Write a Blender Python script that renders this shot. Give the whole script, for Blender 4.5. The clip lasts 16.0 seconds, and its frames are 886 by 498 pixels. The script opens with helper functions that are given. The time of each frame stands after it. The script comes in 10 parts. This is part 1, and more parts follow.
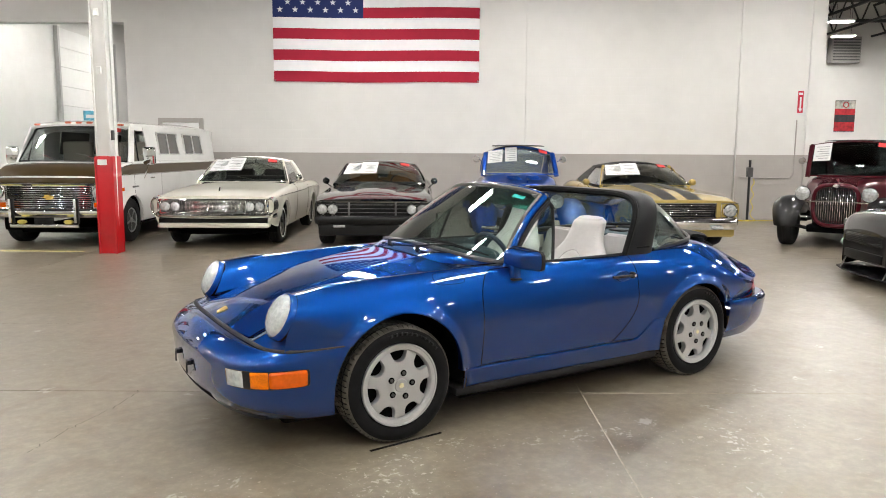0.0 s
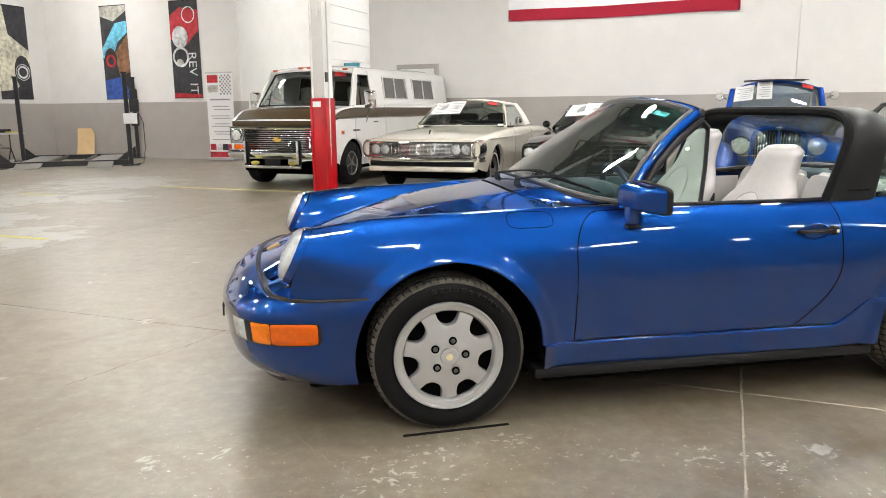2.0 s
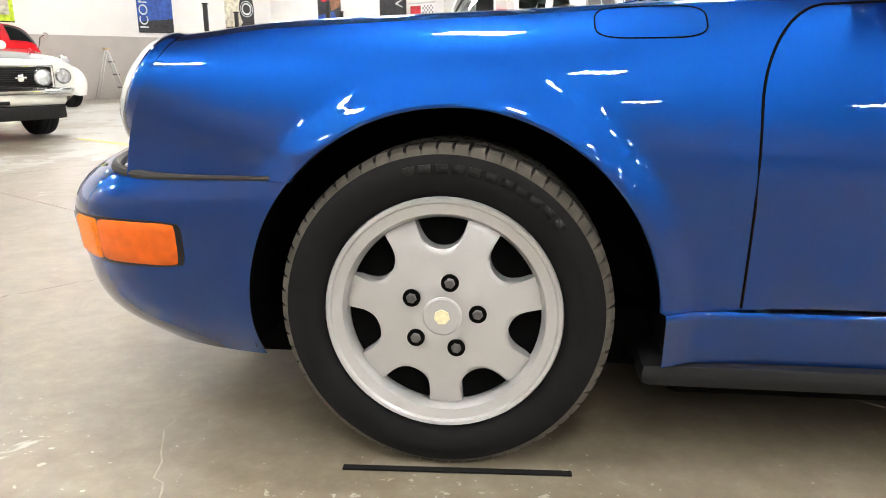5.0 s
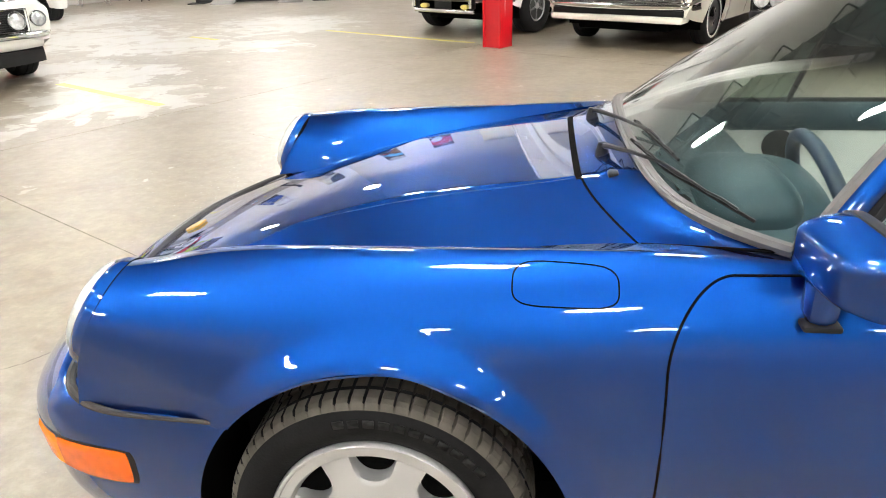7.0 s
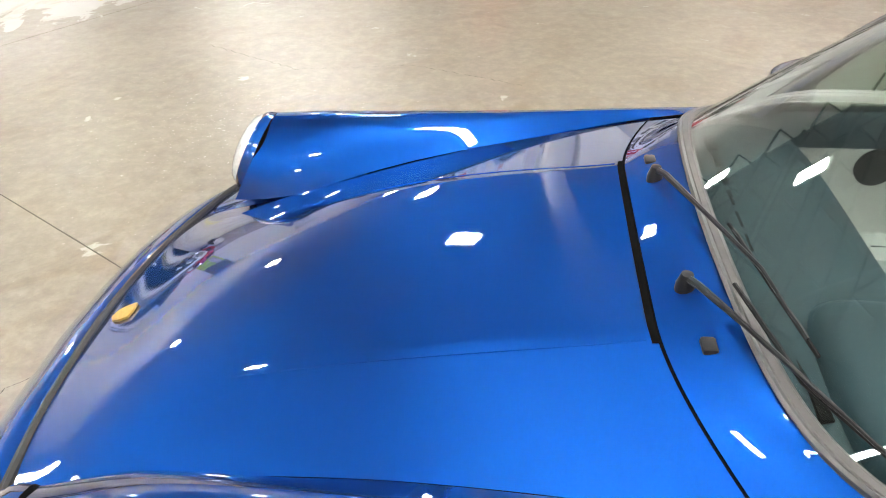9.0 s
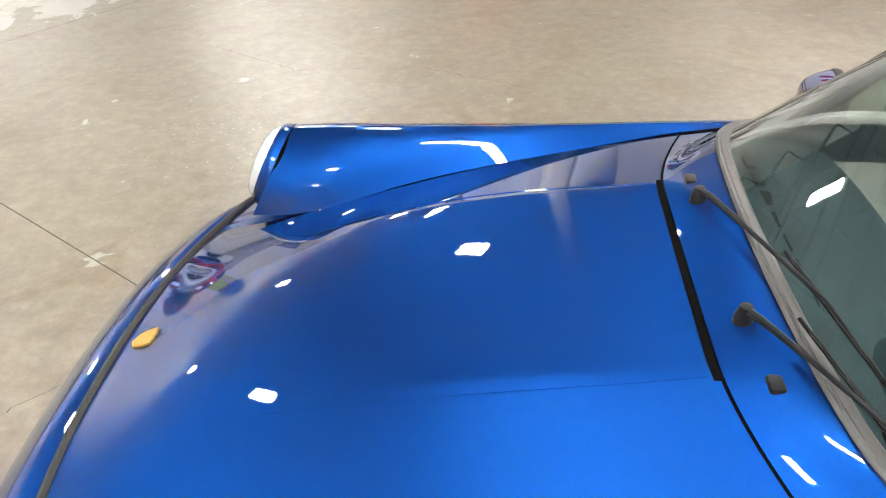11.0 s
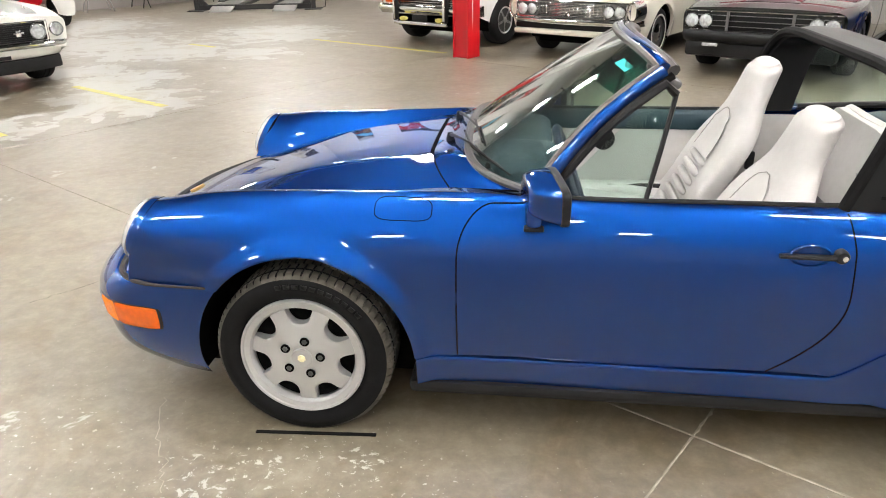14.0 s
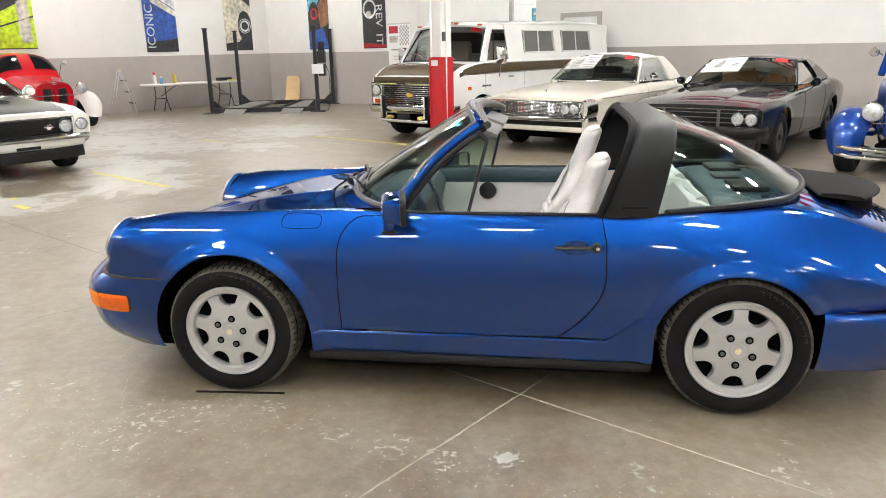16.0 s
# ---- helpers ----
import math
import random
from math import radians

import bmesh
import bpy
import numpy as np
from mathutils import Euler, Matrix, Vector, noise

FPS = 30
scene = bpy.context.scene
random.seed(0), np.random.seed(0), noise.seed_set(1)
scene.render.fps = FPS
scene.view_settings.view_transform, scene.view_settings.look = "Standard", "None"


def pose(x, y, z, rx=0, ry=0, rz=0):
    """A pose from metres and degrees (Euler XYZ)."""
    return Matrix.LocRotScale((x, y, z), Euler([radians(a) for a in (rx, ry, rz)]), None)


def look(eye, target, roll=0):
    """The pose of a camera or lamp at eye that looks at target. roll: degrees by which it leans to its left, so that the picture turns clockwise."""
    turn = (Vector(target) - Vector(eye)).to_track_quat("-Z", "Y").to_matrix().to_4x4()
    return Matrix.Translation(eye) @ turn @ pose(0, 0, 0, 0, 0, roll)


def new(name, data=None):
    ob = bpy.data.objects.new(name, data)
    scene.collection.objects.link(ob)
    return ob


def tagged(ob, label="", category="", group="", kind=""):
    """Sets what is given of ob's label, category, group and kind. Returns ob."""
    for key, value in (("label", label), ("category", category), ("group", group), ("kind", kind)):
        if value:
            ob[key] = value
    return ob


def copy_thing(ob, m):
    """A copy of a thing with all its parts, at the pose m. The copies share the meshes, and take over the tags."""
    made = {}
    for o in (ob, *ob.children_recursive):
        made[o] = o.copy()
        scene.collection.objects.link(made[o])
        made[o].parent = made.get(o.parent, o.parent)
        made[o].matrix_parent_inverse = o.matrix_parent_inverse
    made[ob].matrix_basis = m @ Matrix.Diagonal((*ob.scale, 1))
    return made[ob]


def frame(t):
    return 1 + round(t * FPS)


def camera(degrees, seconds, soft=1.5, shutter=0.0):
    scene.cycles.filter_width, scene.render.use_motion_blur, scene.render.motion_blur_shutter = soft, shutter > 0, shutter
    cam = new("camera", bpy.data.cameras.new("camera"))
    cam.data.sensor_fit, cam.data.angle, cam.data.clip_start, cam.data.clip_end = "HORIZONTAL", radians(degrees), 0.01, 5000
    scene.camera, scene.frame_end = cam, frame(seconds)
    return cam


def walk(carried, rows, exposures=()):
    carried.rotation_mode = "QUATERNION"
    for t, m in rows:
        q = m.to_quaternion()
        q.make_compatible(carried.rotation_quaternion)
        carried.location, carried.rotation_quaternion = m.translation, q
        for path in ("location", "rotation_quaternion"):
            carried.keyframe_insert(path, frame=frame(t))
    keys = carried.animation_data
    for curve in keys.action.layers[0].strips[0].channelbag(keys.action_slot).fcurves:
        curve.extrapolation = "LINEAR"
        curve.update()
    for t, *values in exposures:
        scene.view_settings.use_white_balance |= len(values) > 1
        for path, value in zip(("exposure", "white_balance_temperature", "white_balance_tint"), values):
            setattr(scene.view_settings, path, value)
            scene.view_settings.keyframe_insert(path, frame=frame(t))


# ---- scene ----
cam = camera(62.5, 16.0, soft=1.0)
# seconds, eye, target, roll
PATH = [
    (0, (-1.732, -4.007, 1.49), (-0.69, -2.32, 1.231), 0.3),
    (0.5, (-1.485, -3.769, 1.407), (-0.552, -2.022, 1.132), 0.3),
    (1, (-1.209, -3.65, 1.325), (-0.435, -1.83, 1.022), 0.1),
    (1.5, (-0.881, -3.596, 1.264), (-0.311, -1.709, 0.924), -0.2),
    (2, (-0.514, -3.478, 1.258), (-0.159, -1.547, 0.881), -0.5),
    (2.5, (-0.178, -3.334, 1.229), (-0.011, -1.384, 0.819), -0.7),
    (3, (0.011, -3.067, 1.153), (0.031, -1.115, 0.721), -0.5),
    (3.5, (0.078, -2.746, 1.023), (0.002, -0.799, 0.573), -0.4),
    (3.7, (0.088, -2.607, 0.965), (-0.015, -0.663, 0.51), -0.4),
    (5.8, (0.183, -1.964, 0.72), (-0.093, -0.054, 0.194), -0.5),
    (6, (0.171, -1.979, 0.802), (-0.065, -0.072, 0.25), -0.5),
    (6.2, (0.243, -1.911, 0.934), (-0.077, -0.034, 0.32), -1.8),
    (6.5, (0.244, -1.921, 1.145), (-0.007, -0.058, 0.463), -1.3),
    (7, (0.298, -1.873, 1.406), (0.047, -0.059, 0.603), -1.7),
    (7.5, (0.309, -1.809, 1.569), (0.063, -0.05, 0.65), -1.7),
    (8, (0.265, -1.675, 1.677), (0.025, 0.019, 0.639), -2.2),
    (8.5, (0.208, -1.456, 1.673), (-0.015, 0.19, 0.559), -2.2),
    (9, (0.166, -1.157, 1.667), (-0.028, 0.463, 0.509), -1.7),
    (9.2, (0.151, -1.04, 1.66), (-0.038, 0.57, 0.489), -1.8),
    (11.3, (0.056, -1.118, 1.693), (-0.102, 0.495, 0.521), -1.2),
    (11.5, (0.054, -1.252, 1.697), (-0.106, 0.368, 0.534), -1.3),
    (12, (0.069, -1.595, 1.715), (-0.103, 0.04, 0.577), -1.7),
    (12.5, (0.167, -1.919, 1.707), (-0.015, -0.25, 0.62), -1.6),
    (13, (0.322, -2.248, 1.699), (0.127, -0.531, 0.692), -1.5),
    (13.5, (0.524, -2.552, 1.676), (0.311, -0.778, 0.778), -1.2),
    (14, (0.765, -2.864, 1.63), (0.525, -1.044, 0.836), -1.0),
    (14.5, (0.968, -3.181, 1.596), (0.703, -1.327, 0.894), -1.0),
    (15, (1.178, -3.428, 1.571), (0.896, -1.552, 0.94), -1.2),
    (15.5, (1.337, -3.656, 1.567), (1.048, -1.764, 0.989), -1.2),
    (16, (1.475, -3.813, 1.569), (1.186, -1.907, 1.037), -1.2),
]
walk(cam, [(t, look(eye, target, roll)) for t, eye, target, roll in PATH],
     [(0.0, 0.22), (1.5, 0.28), (3.5, 0.45), (6.0, 0.98), (7.0, 0.98), (8.0, 0.95), (9.0, 0.80), (11.5, 0.64), (12.5, 0.66), (13.0, 0.68), (14.5, 0.64), (16.0, 0.49)])

# ---- world and light ----
world = bpy.data.worlds.new("hall_dark")
world.use_nodes = True
scene.world = world
world.node_tree.nodes["Background"].inputs[0].default_value = (0.9, 0.95, 1.0, 1)
world.node_tree.nodes["Background"].inputs[1].default_value = 0.15
LAMP = 184.0  # strength of the ceiling fixtures' diffusers

# the hall's axes are turned against the car's: u along the flag wall, v towards it
HALL = Matrix.Rotation(radians(-31.5), 4, "Z")


# ---- materials ----
def material(name, color, rough=0.5, metal=0.0, coat=0.0, coat_rough=0.03, var=0.0, scale=8.0, bump=0.0, bump_scale=60.0, var2=None,
             rough_var=0.0, alpha=1.0, trans=0.0, ior=1.45, emit=0.0, per_object=0.0, spec=0.5):
    m = bpy.data.materials.new(name)
    m.use_nodes = True
    nt = m.node_tree
    b = nt.nodes["Principled BSDF"]
    b.inputs["Base Color"].default_value = (*color, 1)
    b.inputs["Roughness"].default_value = rough
    b.inputs["Metallic"].default_value = metal
    b.inputs["Coat Weight"].default_value = coat
    b.inputs["Coat Roughness"].default_value = coat_rough
    b.inputs["Transmission Weight"].default_value = trans
    b.inputs["IOR"].default_value = ior
    b.inputs["Specular IOR Level"].default_value = spec
    if emit:
        b.inputs["Emission Color"].default_value = (*color, 1)
        b.inputs["Emission Strength"].default_value = emit
    tc = nt.nodes.new("ShaderNodeTexCoord")
    if var or rough_var:
        n1 = nt.nodes.new("ShaderNodeTexNoise")
        n1.inputs["Scale"].default_value, n1.inputs["Detail"].default_value = scale, 6
        n2 = nt.nodes.new("ShaderNodeTexNoise")
        n2.inputs["Scale"].default_value, n2.inputs["Detail"].default_value = scale * 0.13, 3
        nt.links.new(tc.outputs["Object"], n1.inputs["Vector"])
        nt.links.new(tc.outputs["Object"], n2.inputs["Vector"])
        add = nt.nodes.new("ShaderNodeMath")
        add.operation = "ADD"
        nt.links.new(n1.outputs["Fac"], add.inputs[0])
        nt.links.new(n2.outputs["Fac"], add.inputs[1])
        if var:
            ramp = nt.nodes.new("ShaderNodeMapRange")
            ramp.inputs["From Min"].default_value, ramp.inputs["From Max"].default_value = 0.6, 1.4
            ramp.inputs["To Min"].default_value, ramp.inputs["To Max"].default_value = 0.0, 1.0
            nt.links.new(add.outputs[0], ramp.inputs["Value"])
            mix = nt.nodes.new("ShaderNodeMix")
            mix.data_type = "RGBA"
            hi = var2 or tuple(min(1, c * (1 + var)) for c in color)
            lo = color if var2 else tuple(c * (1 - var) for c in color)
            mix.inputs[6].default_value, mix.inputs[7].default_value = (*lo, 1), (*hi, 1)
            nt.links.new(ramp.outputs[0], mix.inputs[0])
            nt.links.new(mix.outputs[2], b.inputs["Base Color"])
        if rough_var:
            rr = nt.nodes.new("ShaderNodeMapRange")
            rr.inputs["From Min"].default_value, rr.inputs["From Max"].default_value = 0.6, 1.4
            rr.inputs["To Min"].default_value, rr.inputs["To Max"].default_value = max(0.02, rough - rough_var), rough + rough_var
            nt.links.new(add.outputs[0], rr.inputs["Value"])
            nt.links.new(rr.outputs[0], b.inputs["Roughness"])
    if bump:
        nb = nt.nodes.new("ShaderNodeTexNoise")
        nb.inputs["Scale"].default_value, nb.inputs["Detail"].default_value = bump_scale, 4
        nt.links.new(tc.outputs["Object"], nb.inputs["Vector"])
        bn = nt.nodes.new("ShaderNodeBump")
        bn.inputs["Strength"].default_value, bn.inputs["Distance"].default_value = bump, 0.004
        nt.links.new(nb.outputs["Fac"], bn.inputs["Height"])
        nt.links.new(bn.outputs[0], b.inputs["Normal"])
    return m


def glass_material(name, tint, white_share=0.0):
    """Thin clear glazing: a mirror coat over a tinted clear sheet."""
    m = bpy.data.materials.new(name)
    m.use_nodes = True
    nt = m.node_tree
    nt.nodes.remove(nt.nodes["Principled BSDF"])
    out = nt.nodes["Material Output"]
    tr, gl, mix, lw = (nt.nodes.new(k) for k in ("ShaderNodeBsdfTransparent", "ShaderNodeBsdfGlossy", "ShaderNodeMixShader", "ShaderNodeLayerWeight"))
    tr.inputs[0].default_value = (*tint, 1)
    gl.inputs["Roughness"].default_value = 0.01
    lw.inputs["Blend"].default_value = 0.5
    pw, sc = nt.nodes.new("ShaderNodeMath"), nt.nodes.new("ShaderNodeMath")
    pw.operation, sc.operation = "POWER", "MULTIPLY_ADD"
    pw.inputs[1].default_value, sc.inputs[1].default_value, sc.inputs[2].default_value = 1.55, 0.92, 0.03
    nt.links.new(lw.outputs["Facing"], pw.inputs[0])
    nt.links.new(pw.outputs[0], sc.inputs[0])
    nt.links.new(sc.outputs[0], mix.inputs[0])
    nt.links.new(tr.outputs[0], mix.inputs[1])
    nt.links.new(gl.outputs[0], mix.inputs[2])
    # an even, pale diffuse layer mixed over the whole pane
    if white_share:
        df, film = nt.nodes.new("ShaderNodeBsdfDiffuse"), nt.nodes.new("ShaderNodeMixShader")
        df.inputs[0].default_value, film.inputs[0].default_value = (0.75, 0.78, 0.77, 1), white_share
        nt.links.new(mix.outputs[0], film.inputs[1])
        nt.links.new(df.outputs[0], film.inputs[2])
        mix = film
    nt.links.new(mix.outputs[0], out.inputs["Surface"])
    return m


def paint(name, color, metal=0.0, rough=0.4, coat=1.0):
    return material(name, color, rough=rough, metal=metal, coat=coat, coat_rough=0.015, var=0.05, scale=3, bump=0.015, bump_scale=900, spec=0.12)


def flake_paint(name, pigment, flake, rough=0.45, f0=0.058, share=0.62):
    """Metallic lacquer: pigment and aligned flakes under a clear mirror coat."""
    m = bpy.data.materials.new(name)
    m.use_nodes = True
    nt = m.node_tree
    nt.nodes.remove(nt.nodes["Principled BSDF"])
    df, fl, co, base, top, fr = (nt.nodes.new(k) for k in ("ShaderNodeBsdfDiffuse", "ShaderNodeBsdfGlossy", "ShaderNodeBsdfGlossy", "ShaderNodeMixShader", "ShaderNodeMixShader", "ShaderNodeLayerWeight"))
    pw, sc = nt.nodes.new("ShaderNodeMath"), nt.nodes.new("ShaderNodeMath")
    pw.operation, sc.operation = "POWER", "MULTIPLY_ADD"
    pw.inputs[1].default_value, sc.inputs[1].default_value, sc.inputs[2].default_value = 3.3, 1 - f0, f0
    df.inputs["Color"].default_value = (*pigment, 1)
    fl.distribution, co.distribution = "BECKMANN", "GGX"
    fl.inputs["Roughness"].default_value, co.inputs["Roughness"].default_value = rough, 0.012
    co.inputs["Color"].default_value = (1, 1, 1, 1)
    fr.inputs["Blend"].default_value = 0.5
    base.inputs[0].default_value = share
    tc, n1, n2, mx = (nt.nodes.new(k) for k in ("ShaderNodeTexCoord", "ShaderNodeTexNoise", "ShaderNodeTexNoise", "ShaderNodeMix"))
    n1.inputs["Scale"].default_value, n1.inputs["Detail"].default_value = 900.0, 2
    n2.inputs["Scale"].default_value, n2.inputs["Detail"].default_value = 140.0, 2
    mx.data_type = "RGBA"
    mx.inputs[6].default_value = (*(c * 0.86 for c in flake), 1)
    mx.inputs[7].default_value = (*(c * 1.14 for c in flake), 1)
    bn = nt.nodes.new("ShaderNodeBump")
    bn.inputs["Strength"].default_value, bn.inputs["Distance"].default_value = 0.012, 0.002
    ln = nt.links.new
    ln(tc.outputs["Object"], n1.inputs["Vector"])
    ln(tc.outputs["Object"], n2.inputs["Vector"])
    ln(n1.outputs["Fac"], mx.inputs[0])
    ln(mx.outputs[2], fl.inputs["Color"])
    ln(n2.outputs["Fac"], bn.inputs["Height"])
    ln(bn.outputs[0], co.inputs["Normal"])
    ln(df.outputs[0], base.inputs[1])
    ln(fl.outputs[0], base.inputs[2])
    ln(fr.outputs["Facing"], pw.inputs[0])
    ln(pw.outputs[0], sc.inputs[0])
    ln(sc.outputs[0], top.inputs[0])
    ln(base.outputs[0], top.inputs[1])
    ln(co.outputs[0], top.inputs[2])
    ln(top.outputs[0], nt.nodes["Material Output"].inputs["Surface"])
    return m


M_BLUE = flake_paint("blue_metallic_paint", (0.004, 0.006, 0.036), (0.005, 0.072, 0.348), rough=0.455, f0=0.034)
M_BLACK_TRIM = material("black_trim", (0.010, 0.010, 0.011), rough=0.42, var=0.2, scale=40, spec=0.25)
M_TREAD = material("dusty_tread", (0.08, 0.073, 0.061), rough=0.9, var=0.35, scale=30, bump=0.2, bump_scale=200, spec=0.15)
M_RUBBER = material("rubber", (0.0065, 0.0065, 0.007), rough=0.7, var=0.25, scale=20, bump=0.2, bump_scale=200, spec=0.16)
M_STRIP = material("weathered_rubber", (0.028, 0.027, 0.026), rough=0.6, var=0.25, scale=30, bump=0.15, bump_scale=300, spec=0.3)
M_BAR = material("satin_black_bar", (0.009, 0.0095, 0.011), rough=0.42, metal=0.0, spec=0.3, var=0.12, scale=15, bump=0.05, bump_scale=500)
M_ALLOY = material("silver_alloy", (0.49, 0.49, 0.49), rough=0.38, metal=0.55, var=0.06, scale=12, rough_var=0.06)
M_CHROME = material("chrome", (0.75, 0.75, 0.75), rough=0.08, metal=1.0, rough_var=0.04, scale=6)
M_STEEL = material("dark_steel", (0.12, 0.12, 0.12), rough=0.45, metal=0.8, var=0.2)
# near-black for undersides and gaps, and for shade put in as colour
M_DARK = material("underbody_and_shade_black", (0.003, 0.003, 0.003), rough=0.9, var=0.3, spec=0.03)
M_AMBER = material("amber_lens", (0.64, 0.105, 0.001), rough=0.22, coat=0.15, var=0.22, scale=40, bump=0.12, bump_scale=120)
M_AMBER_RIBBED = material("ribbed_amber_lens", (0.80, 0.19, 0.002), rough=0.22, coat=0.15, var=0.2, scale=120, bump=0.6, bump_scale=160)
M_GLASS = glass_material("windscreen_glass", (0.84, 0.93, 0.89), 0.004)
M_CLEARGLASS = glass_material("rear_window_glass", (0.82, 0.91, 0.87))
M_SHADE = glass_material("teal_shade_band", (0.30, 0.84, 0.78))
M_DARKGLASS = glass_material("tinted_glass", (0.40, 0.43, 0.43))
M_LENS = material("lamp_lens", (0.46, 0.49, 0.49), rough=0.25, metal=0.1, coat=1.0, var=0.30, scale=45, bump=0.9, bump_scale=70)
M_REDLENS = material("red_lens", (0.35, 0.01, 0.015), rough=0.1, coat=0.6, var=0.1)
M_GOLD = material("gilt_badge", (0.75, 0.48, 0.12), rough=0.3, metal=0.8, var=0.2, scale=90)
M_SEALGREY = material("grey_glass_trim", (0.085, 0.082, 0.08), rough=0.42, metal=0.2, var=0.2, scale=30)
M_LEATHER = material("light_grey_leather", (0.47, 0.455, 0.445), rough=0.55, var=0.06, scale=30, bump=0.25, bump_scale=250)
M_DASH = material("blue_green_vinyl", (0.009, 0.030, 0.042), rough=0.55, var=0.1, scale=30, bump=0.2, bump_scale=300)
M_CARPET = material("grey_carpet", (0.2, 0.2, 0.21), rough=0.95, var=0.2, scale=150)
M_PAPER = material("paper", (0.70, 0.70, 0.70), rough=0.8, var=0.03)
M_INK = material("grey_ink", (0.25, 0.25, 0.26), rough=0.8)
M_REDTAG = material("red_tag", (0.75, 0.05, 0.05), rough=0.6)


# ---- mesh helpers ----
def smooth(me, on=True):
    me.polygons.foreach_set("use_smooth", [on] * len(me.polygons))


def part(name, bm, mat, parent=None, label="", flat=False):
    bmesh.ops.recalc_face_normals(bm, faces=bm.faces)
    if not flat:
        for e in bm.edges:
            if len(e.link_faces) == 2 and e.calc_face_angle(0.0) > 0.75:
                e.smooth = False
    me = bpy.data.meshes.new(name)
    bm.to_mesh(me)
    bm.free()
    smooth(me, not flat)
    me.materials.append(mat)
    ob = new(name, me)
    ob.parent = parent
    if label:
        tagged(ob, label)
    return ob


def thing(name, label, category, m=None, group="", kind=""):
    e = new(name)
    e.empty_display_size = 0.2
    if m is not None:
        e.matrix_world = m
    return tagged(e, label, category, group, kind)


def mesh_bm(verts, faces):
    bm = bmesh.new()
    vs = [bm.verts.new(v) for v in verts]
    for f in faces:
        try:
            bm.faces.new([vs[i] for i in f])
        except ValueError:
            pass
    return bm


def box(bm, x0, x1, y0, y1, z0, z1, bevel=0.0, m=None):
    """Adds a box, bevelled, to a bmesh; m turns it."""
    r = bmesh.ops.create_cube(bm, size=1.0)
    vs = r["verts"]
    for v in vs:
        v.co = Vector(((x0 + x1) / 2 + v.co.x * (x1 - x0), (y0 + y1) / 2 + v.co.y * (y1 - y0), (z0 + z1) / 2 + v.co.z * (z1 - z0)))
    if bevel:
        es = list({e for v in vs for e in v.link_edges})
        r2 = bmesh.ops.bevel(bm, geom=es, offset=bevel, segments=2, profile=0.5, affect="EDGES")
        vs = list({v for f in r2["faces"] for v in f.verts} | {v for v in vs if v.is_valid})
    if m is not None:
        bmesh.ops.transform(bm, matrix=m, verts=[v for v in vs if v.is_valid])
    return bm


def box_part(name, b, mat, parent=None, bevel=0.005, label="", m=None):
    return part(name, box(bmesh.new(), *b, bevel=bevel, m=m), mat, parent, label, flat=bevel < 0.012)


def tube_bm(points, radius, sides=8, closed=False, bm=None, flat=1.0):
    """A tube along points; radius a number or a list."""
    bm = bm or bmesh.new()
    pts = [Vector(p) for p in points]
    n = len(pts)
    rad = radius if isinstance(radius, (list, tuple)) else [radius] * n
    rings, side = [], None
    for i, p in enumerate(pts):
        a, b = pts[(i - 1) % n if closed else max(i - 1, 0)], pts[(i + 1) % n if closed else min(i + 1, n - 1)]
        d = (b - a).normalized()
        if side is None:
            side = d.cross(Vector((0, 0, 1)) if abs(d.z) < 0.9 else Vector((1, 0, 0))).normalized()
        side = (side - d * side.dot(d)).normalized()
        up = d.cross(side)
        rings.append([bm.verts.new(p + (side * math.cos(t) + up * math.sin(t) * flat) * rad[i]) for t in (2 * math.pi * k / sides for k in range(sides))])
    for i in range(n if closed else n - 1):
        r, q = rings[i], rings[(i + 1) % n]
        for k in range(sides):
            bm.faces.new((r[k], r[(k + 1) % sides], q[(k + 1) % sides], q[k]))
    if not closed:
        bm.faces.new(rings[0]), bm.faces.new(rings[-1])
    return bm


def lathe_bm(profile, segs=48, axis="y", bm=None, m=None, closed=False):
    """Turns (radius, along) pairs about an axis through the origin."""
    bm = bm or bmesh.new()
    rings = []
    for r, a in profile:
        ring = []
        for k in range(segs):
            t = 2 * math.pi * k / segs
            c, s = r * math.cos(t), r * math.sin(t)
            co = {"y": (c, a, s), "x": (a, c, s), "z": (c, s, a)}[axis]
            ring.append(bm.verts.new(m @ Vector(co) if m is not None else co))
        rings.append(ring)
    for a, b in zip(rings, rings[1:] + rings[:1] if closed else rings[1:]):
        for k in range(segs):
            bm.faces.new((a[k], a[(k + 1) % segs], b[(k + 1) % segs], b[k]))
    if not closed:
        for r, ring in ((profile[0][0], rings[0]), (profile[-1][0], rings[-1])):
            if r > 1e-4:
                bm.faces.new(ring)
    bmesh.ops.remove_doubles(bm, verts=[v for r in rings for v in r], dist=1e-5)
    return bm


